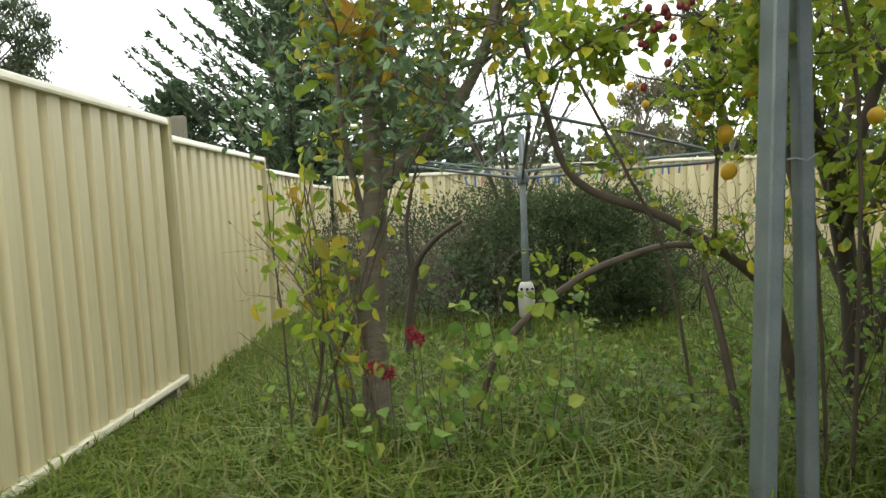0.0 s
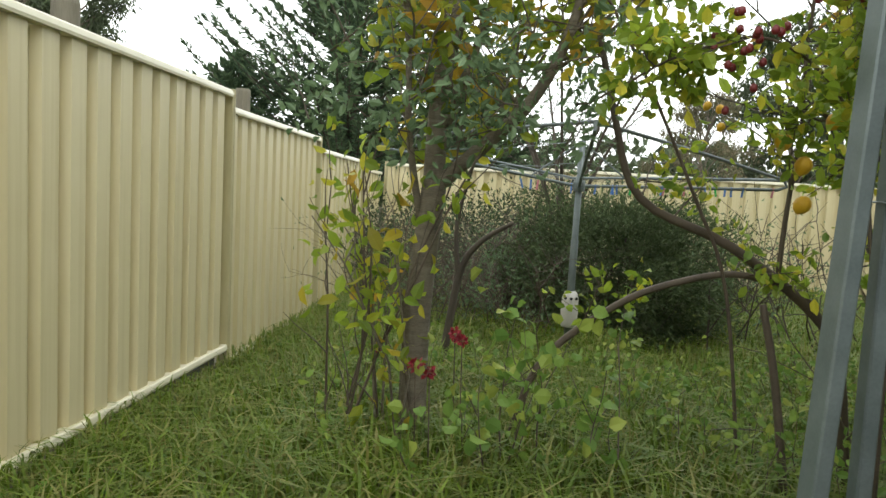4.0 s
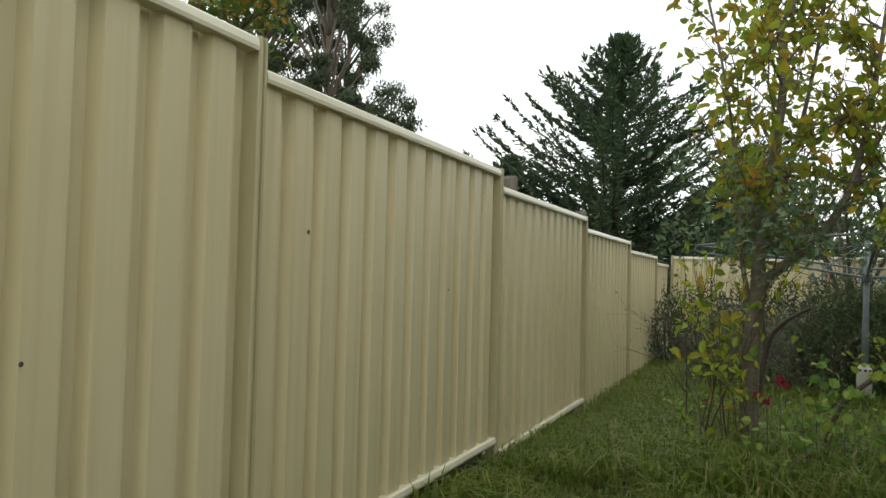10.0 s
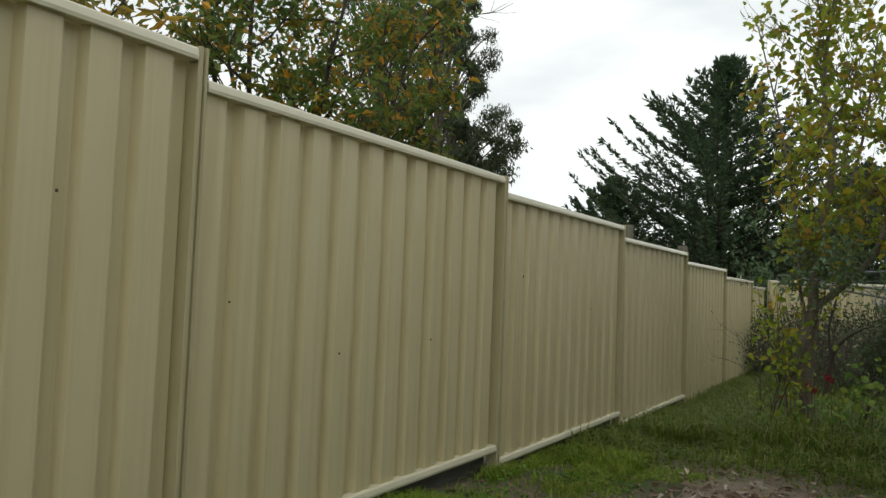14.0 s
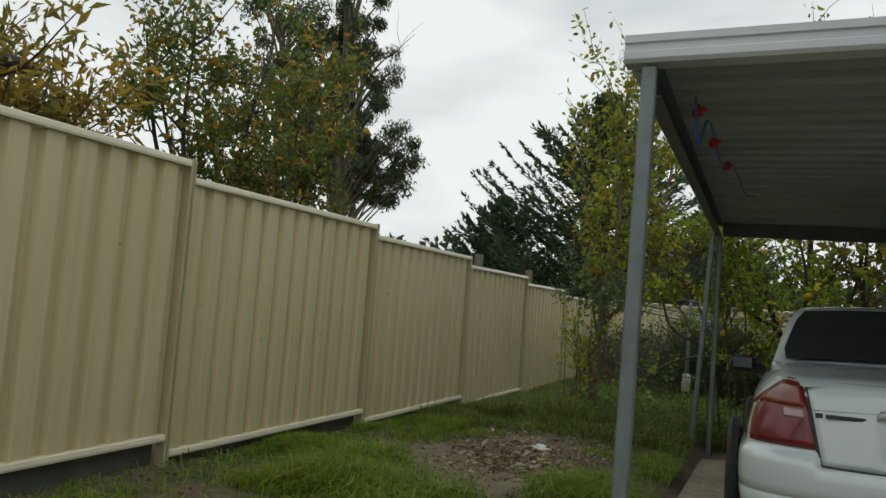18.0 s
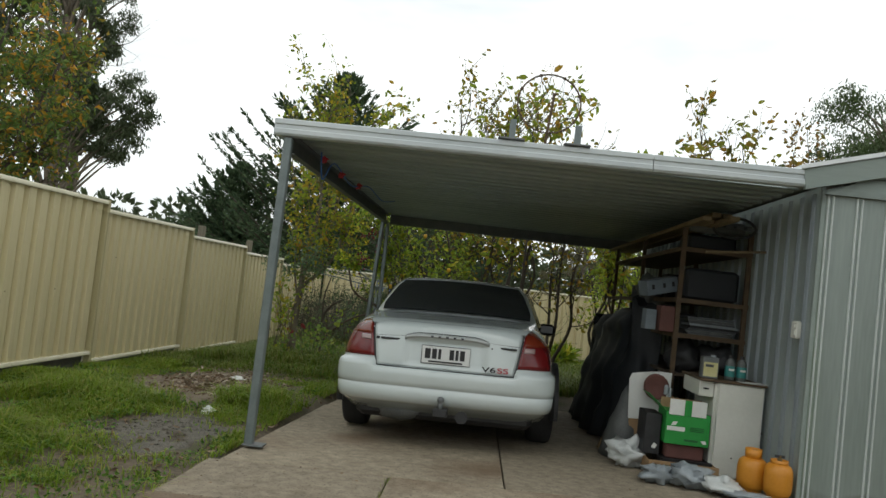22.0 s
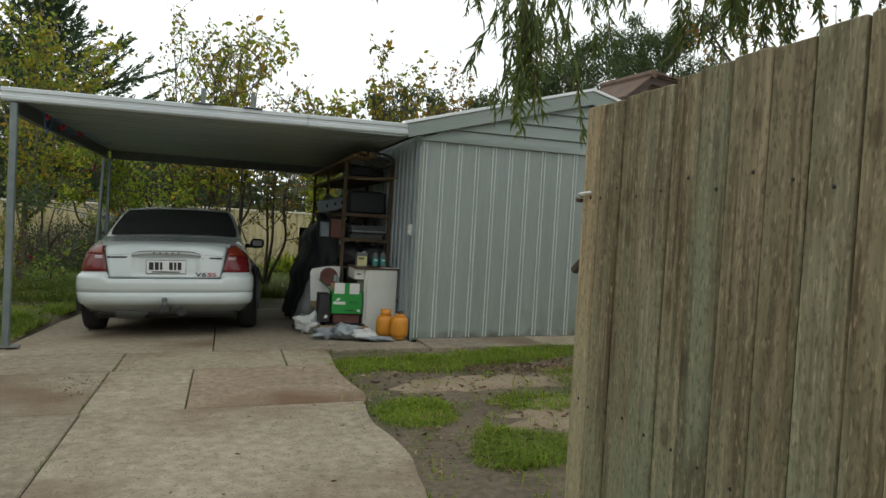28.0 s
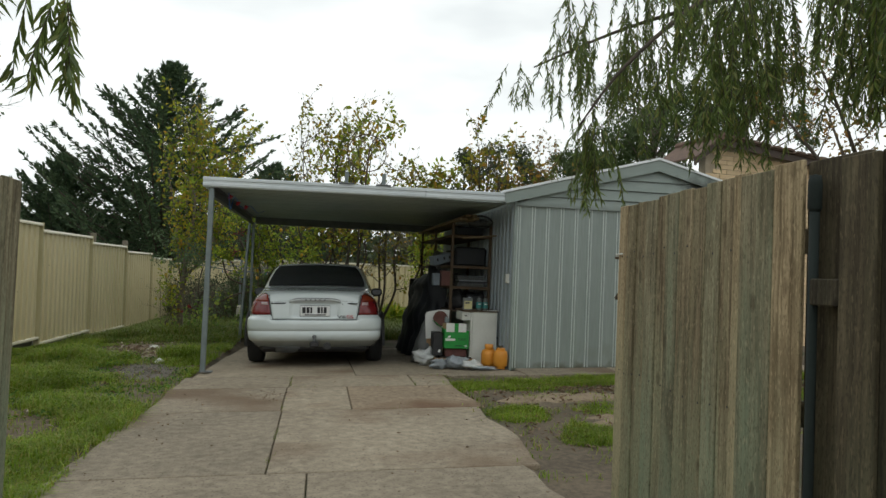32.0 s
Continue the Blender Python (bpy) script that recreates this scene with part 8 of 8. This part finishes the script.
def blades(seed, tries, box, width):
    r = np.random.RandomState(seed)
    xs, ys = r.uniform(box[0], box[1], tries), r.uniform(box[2], box[3], tries)
    keep = r.uniform(0, 1, tries)
    V, F = [], []
    for x, y, k in zip(xs.tolist(), ys.tolist(), keep.tolist()):
        if k > grass_density(x, y):
            continue
        z = ground_z(x, y) - 0.008
        h = grass_height(x, y) * (0.45 + 1.1 * ((k * 977) % 1.0))
        a = (k * 7919) % 6.283
        lean = h * (0.25 + 1.5 * ((k * 313) % 1.0))
        cx, sy = math.cos(a), math.sin(a)
        w = width * (0.6 + 0.8 * ((k * 151) % 1.0))
        ox, oy = -sy * w, cx * w
        n = len(V)
        droop = 0.32 * lean
        V += [(x - ox, y - oy, z), (x + ox, y + oy, z), (x + cx * lean * 0.3 + ox * 0.8, y + sy * lean * 0.3 + oy * 0.8, z + h * 0.62), (x + cx * lean * 0.3 - ox * 0.8, y + sy * lean * 0.3 - oy * 0.8, z + h * 0.62), (x + cx * lean, y + sy * lean, z + h * 0.98 - droop)]
        F += [(n, n + 1, n + 2, n + 3), (n + 3, n + 2, n + 4)]
    s = Shape()
    s.v, s.f = V, F
    return s


whole("grass", blades(1, 210000, (-2.0, 0.8, -9.5, 1.0), 0.0036), L_LAWN, "short green weedy grass beside the drive", "grass", "stuff")
whole("grass", blades(2, 120000, (-2.0, 4.5, 1.0, 10.8), 0.0048), L_GRASS, "long rank green grass in the yard", "grass", "stuff")
whole("grass", blades(3, 170000, (3.4, 9.5, -7.5, -3.4), 0.003), L_LAWN, "short grass strip before the shed path", "grass", "stuff")

P, D, L = [], [], []
rc = random.Random(17)
for k in range(90000):
    x, y = (rc.uniform(-1.9, 0.7), rc.uniform(-5.5, 0.3)) if k < 60000 else (rc.uniform(-1.9, 3.0), rc.uniform(0.3, 5.5))
    if rc.random() > ((0.25 + 0.75 * lush(x, y)) * step(-0.1, 0.25, noise.noise(Vector((x * 2.6, y * 2.6, 31)))) if y < 0.3 else 0.5 * step(-0.05, 0.3, noise.noise(Vector((x * 1.6, y * 1.6, 20))))) * (1 - bare_here(x, y)) or (x > 0.7 and y < 2.4):
        continue
    P.append((x, y, ground_z(x, y) + rc.uniform(0.02, 0.75) * grass_height(x, y)))
    D.append((rc.gauss(0, 1), rc.gauss(0, 1), rc.gauss(0.25, 0.35)))
    L.append(rc.uniform(0.018, 0.042))
whole("clover", Shape().leaves(P, D, L, 0.62, 0.08), L_CLOVER, "low broad-leaved clover among the grass", "clover", "stuff")
weed = Plant(95)
for k in range(85):
    x, y = weed.r.uniform(-1.2, 2.6), weed.r.uniform(2.55, 4.9)
    weed.grow(rooted(x, y, 0.02), (weed.r.gauss(0, 0.3), weed.r.gauss(0, 0.3), 1), weed.r.uniform(0.16, 0.42), 0.004, 1, 0.6, 0.3, 3)
tree("weeds", weed, weed.leaf_shape(1.0, 0.045, 0.6, 0.1, jitter=0.03, oval=True), M_CANE, L_WEED, "tall leafy weeds growing through the grass", "weeds")["kind"] = "stuff"
rm = random.Random(96)
for k in range(7):
    mallow = Plant(200 + k)
    x, y = rm.uniform(-0.35, 0.25), rm.uniform(2.45, 2.75)
    mallow.grow(rooted(x, y, 0.02), (rm.gauss(0, 0.25), rm.gauss(0, 0.2), 1), rm.uniform(0.45, 0.72), 0.005, 1, 0.5, 0.3, 2)
    tree("broad_weed", mallow, mallow.leaf_shape(0.8, 0.06, 0.8, 0.2, jitter=0.03, oval=True), M_CANE, L_WEED, "pale broad-leaved weed before the plum tree", "weed", "broad weeds")
rq = random.Random(9)
flower = thing("red_flowers", "bright red rose blooms low in the grass", "flowers")
for c in ((-0.46, 2.6, 0.36), (-0.41, 2.62, 0.33), (-0.34, 2.9, 0.42), (-0.31, 2.88, 0.40), (-0.86, 4.3, 0.02), (0.36, 3.9, -0.02)):
    P, D, L = [], [], []
    for _ in range(30):
        d = Vector((rq.gauss(0, 1), rq.gauss(0, 1), rq.gauss(0, 1)))
        P.append(Vector(c) + d * 0.006), D.append(d), L.append(0.02)
    part("bloom", Shape().leaves(P, D, L, 0.9), M_PETAL, flower)
    part("stalk", Shape().tube([(c[0], c[1], c[2]), (c[0] + 0.02, c[1] + 0.02, ground_z(c[0], c[1]) - 0.02)], 0.003, 4), M_CANE, flower)
def ground_patch(name, cx, cy, rx, ry, material, label, seed, category):
    """A thin spread of loose stuff with a ragged outline, its rim sunk in the soil."""
    s = Shape()
    rings, sides = 14, 48
    s.v.append((cx, cy, ground_z(cx, cy) + 0.014))
    for i in range(1, rings + 1):
        f = i / rings
        for j in range(sides):
            a = 2 * math.pi * j / sides
            k = f * (1 + 0.34 * noise.noise(Vector((math.cos(a) * 1.4, math.sin(a) * 1.4, seed))) + 0.20 * noise.noise(Vector((math.cos(a) * 4, math.sin(a) * 4, seed + 5))))
            x, y = cx + rx * k * math.cos(a), cy + ry * k * math.sin(a)
            s.v.append((x, y, ground_z(x, y) + 0.014 + 0.008 * noise.noise(Vector((x * 7, y * 7, 2))) - 0.03 * step(0.82, 1.0, f)))
    for j in range(sides):
        s.f.append((0, 1 + j, 1 + (j + 1) % sides))
        for i in range(rings - 1):
            p, q = 1 + i * sides + j, 1 + i * sides + (j + 1) % sides
            s.f.append((p, p + sides, q + sides, q))
    return whole(name, s, material, label, category, "structure", smooth=True)


ground_patch("bark_patch", -0.5, -0.25, 0.74, 1.5, M_BARKCHIP, "pale bark chips and dead grass on bare soil", 1, "bark chips")
ground_patch("gravel_patch", 0.2, -2.75, 0.42, 0.75, M_GRAVEL, "grey gravel spread beside the drive", 2, "gravel")
ground_patch("bark_patch", -0.95, -5.6, 0.6, 0.9, M_BARKCHIP, "worn bare patch with bark chips near the fence", 3, "bark chips")
ground_patch("sand_patch", 4.75, -4.85, 1.0, 0.30, M_SAND, "pale sandy soil worn bare before the shed", 4, "soil")
ground_patch("sand_patch", 5.45, -5.75, 1.3, 0.42, M_SAND, "pale sandy soil worn bare before the shed", 5, "soil")
P, D, L = [], [], []
for k in range(5200):
    if k < 1700:
        x, y = rq.gauss(-0.45, 0.32), rq.gauss(-0.1, 0.5)
    elif k < 2500:
        x, y = rq.uniform(-1.9, 0.8), rq.uniform(-6, 2.5)
    elif k < 3900:
        x, y = rq.uniform(4.6, 8.6), rq.gauss(-4.40, 0.13)
    else:
        x, y = rq.uniform(3.6, 8.5), rq.uniform(-6.8, -4.0)
    P.append((x, y, ground_z(x, y) + 0.018)), D.append((rq.gauss(0, 1), rq.gauss(0, 1), rq.gauss(0, 0.2))), L.append(rq.uniform(0.02, 0.065))
whole("leaf_litter", Shape().leaves(P, D, L, 0.4), L_LITTER, "dead brown leaves and bark chips on bare earth", "leaf litter", "stuff")
P, D, L = [], [], []
for k in range(360):
    x, y = rq.uniform(0.8, 3.5), rq.uniform(-9.0, -3.0)
    if k > 170:
        x, y = rq.gauss(1.72, 0.10), rq.gauss(-4.6, 0.16)
    if 90 < k < 171:
        x = rq.choice((0.85, 3.45)) + rq.gauss(0, 0.12)
    P.append((x, y, slab_z(x, y) + 0.004)), D.append((rq.gauss(0, 1), rq.gauss(0, 1), 0.05)), L.append(rq.uniform(0.010, 0.034) if k < 171 else rq.uniform(0.006, 0.022))
whole("fallen_leaves", Shape().leaves(P, D, L, 0.45, 0.08), L_LITTER, "scattered dry leaves on the concrete", "leaf litter", "stuff")
P, D, L = [], [], []
for k in range(520):
    x, y = (rq.gauss(-0.42, 0.30), rq.gauss(0.05, 0.55)) if k < 380 else (rq.gauss(-0.9, 0.3), rq.gauss(-5.5, 0.4))
    P.append((x, y, ground_z(x, y) + 0.026)), D.append((rq.gauss(0, 1), rq.gauss(0, 1), rq.gauss(0, 0.15))), L.append(rq.uniform(0.03, 0.11))
whole("bark_chips", Shape().leaves(P, D, L, 0.3), L_CHIP, "pale bark chips and dry sticks on bare soil", "bark chips", "stuff")
for i, (x, y, a, b) in enumerate(((-0.42, 0.45, 0.075, 0.045), (0.16, -1.9, 0.06, 0.05))):
    whole("crumpled_paper", Shape().blob((0, 0, 0.02), (a, b, 0.03), 70 + i, 0.45, 7, 10), M_WHITE_CARD, "scrap of crumpled white paper on the ground", "paper", at=(x, y, ground_z(x, y) + 0.012))
stones = Shape()
for k in range(900):
    x, y = (rq.gauss(0.08, 0.26), rq.gauss(-2.6, 0.45)) if k < 420 else ((rq.uniform(3.7, 8), rq.uniform(-6.8, -4.2)) if k < 760 else (rq.gauss(-0.4, 0.4), rq.gauss(0, 0.5)))
    if 0.6 < x < 3.65:
        continue
    s = rq.uniform(0.005, 0.016) if x < 3 else rq.uniform(0.004, 0.010)
    stones.blob((x, y, ground_z(x, y) + 0.012 + s * 0.2), (s, s * rq.uniform(0.7, 1.2), s * 0.6), k, 0.3, 4, 6)
whole("gravel", stones, M_GRAVEL, "scattered grey gravel on the bare earth", "gravel", "stuff")
tufts = Shape()
joints = (((1.9, -4.10), (3.55, -4.10)), ((1.86, -4.10), (1.86, -5.3)), ((3.17, -3.35), (3.17, -4.10)), ((3.58, -3.5), (3.60, -5.9)), ((1.87, -3.35), (1.87, -4.10)), ((0.7, -5.3), (3.5, -5.3)), ((1.86, -5.3), (1.86, -7.2)), ((0.74, -3.0), (0.66, -9.5)), ((3.6, -3.47), (9.4, -3.47)), ((4.6, -2.90), (8.2, -2.90)))
for k in range(1000):
    (x0, y0), (x1, y1) = joints[k % len(joints)]
    f = rq.random()
    if noise.noise(Vector((x0 * 3 + f * 7, y0 * 2, k % len(joints)))) < (0.16 if k % len(joints) not in (3, 7, 8) else -0.2):
        continue
    x, y = x0 + (x1 - x0) * f + rq.gauss(0, 0.008), y0 + (y1 - y0) * f + rq.gauss(0, 0.008)
    z, h, a, w = slab_z(x, y) - 0.02, rq.uniform(0.02, 0.06), rq.uniform(0, 6.28), 0.003
    ca, sa = math.cos(a), math.sin(a)
    tufts.add([(x - sa * w, y + ca * w, z), (x + sa * w, y - ca * w, z), (x + ca * h * 0.5, y + sa * h * 0.5, z + h)], [(0, 1, 2)])
whole("joint_grass", tufts, L_GRASS, "small grass tufts in the concrete joints", "grass", "stuff")

# ---- bricks, tiles and window of the house ----
WIN = (2.38, 2.96, 1.56, 2.46)
brick_mesh = Shape().box((0.0, 0.0, 0.0), (0.29, 0.02, 0.076), 0.004).mesh("brick", M_BRICK)
half_mesh = Shape().box((0.0, 0.0, 0.0), (0.14, 0.02, 0.076), 0.004).mesh("brick", M_BRICK)
made = 0
rest = Shape()
row = 0
z = -0.1
while z < 4.2:
    x = -0.19 if row % 2 else -0.34
    while x < 4.6:
        hidden = x + 0.29 > WIN[0] - 0.02 and x < WIN[1] + 0.02 and WIN[2] - 0.06 < z + 0.04 < WIN[3]
        edge = 4.06 - 0.098 * max(0.0, x + 0.29)
        over = z + 0.08 > edge or (x < -0.1 and z > 3.5)
        if not hidden and not over and x > -0.2:
            seen = (z > 2.15 and x < 3.2) or (x > 1.5 and x < 3.2)
            if seen and made < 300:
                share("brick", brick_mesh, house, pose(x, -0.008, z))
                made += 1
            else:
                rest.box((x, -0.008, z), (x + 0.29, 0.012, z + 0.076))
        x += 0.30
    z += 0.086
    row += 1
part("brickwork", rest, M_BRICK, house, kind="stuff")
win = part("window", Shape().box((WIN[0], -0.004, WIN[2]), (WIN[1], 0.011, WIN[3])), M_DARK_GLASS, house, "dark house window")
part("window_frame", Shape().box((WIN[0] - 0.03, -0.02, WIN[2] - 0.03), (WIN[1] + 0.03, 0.0, WIN[2])).box((WIN[0] - 0.03, -0.02, WIN[3]), (WIN[1] + 0.03, 0.0, WIN[3] + 0.03)).box((WIN[0] - 0.03, -0.02, WIN[2]), (WIN[0], 0.0, WIN[3])).box((WIN[1], -0.02, WIN[2]), (WIN[1] + 0.03, 0.0, WIN[3])), M_GALV, win)
part("sill", Shape().box((WIN[0] - 0.08, -0.07, WIN[2] - 0.12), (WIN[1] + 0.08, 0.0, WIN[2] - 0.032), 0.008), M_SILL, house, "terracotta tiled sill")
part("eave", Shape().box((WIN[0] + 0.22, -0.30, 3.20), (WIN[1] + 2.3, -0.02, 3.27), 0.01), M_SILL, house)
RIDGE = (-0.02, 4.14)
for x1, z1 in ((-0.55, 3.72), (8.2, 3.33)):
    (x0, z0) = RIDGE
    part("barge_board", Shape().loft([[(x0, y, z0 - 0.13), (x1, y, z1 - 0.13), (x1, y, z1), (x0, y, z0)] for y in (-0.16, -0.12)]), M_BARGE, house)
    part("soffit", Shape().loft([[(x0, y, z0 - 0.04), (x1, y, z1 - 0.04), (x1, y, z1 - 0.02), (x0, y, z0 - 0.02)] for y in (-0.118, 0.012)]), M_BARGE, house)
    part("roof", Shape().loft([[(x0, y, z0), (x1, y, z1), (x1, y, z1 + 0.03), (x0, y, z0 + 0.03)] for y in (-0.2, 1.1)]), M_TILE, house)
tile_mesh = Shape().loft([[(-0.13, y, 0.0), (-0.10, y, 0.035), (0.0, y, 0.05), (0.10, y, 0.035), (0.13, y, 0.0)] for y in (-0.02, 0.36)]).mesh("roof_tile", M_TILE)
fall = (4.14 - 3.33) / 8.22
for k in range(26):
    for j in range(2 if k < 12 else 1):
        x = 0.12 + 0.27 * k
        share("roof_tile", tile_mesh, house, pose(x, -0.22 + 0.34 * j, 4.165 - (x + 0.02) * fall + 0.014 * (k % 2) - 0.008 * j, 0, 5.6, 0))
part("ridge_cap", Shape().tube([(-0.02, -0.22, 4.17), (-0.02, 1.1, 4.17)], 0.07, 8), M_TILE, house)
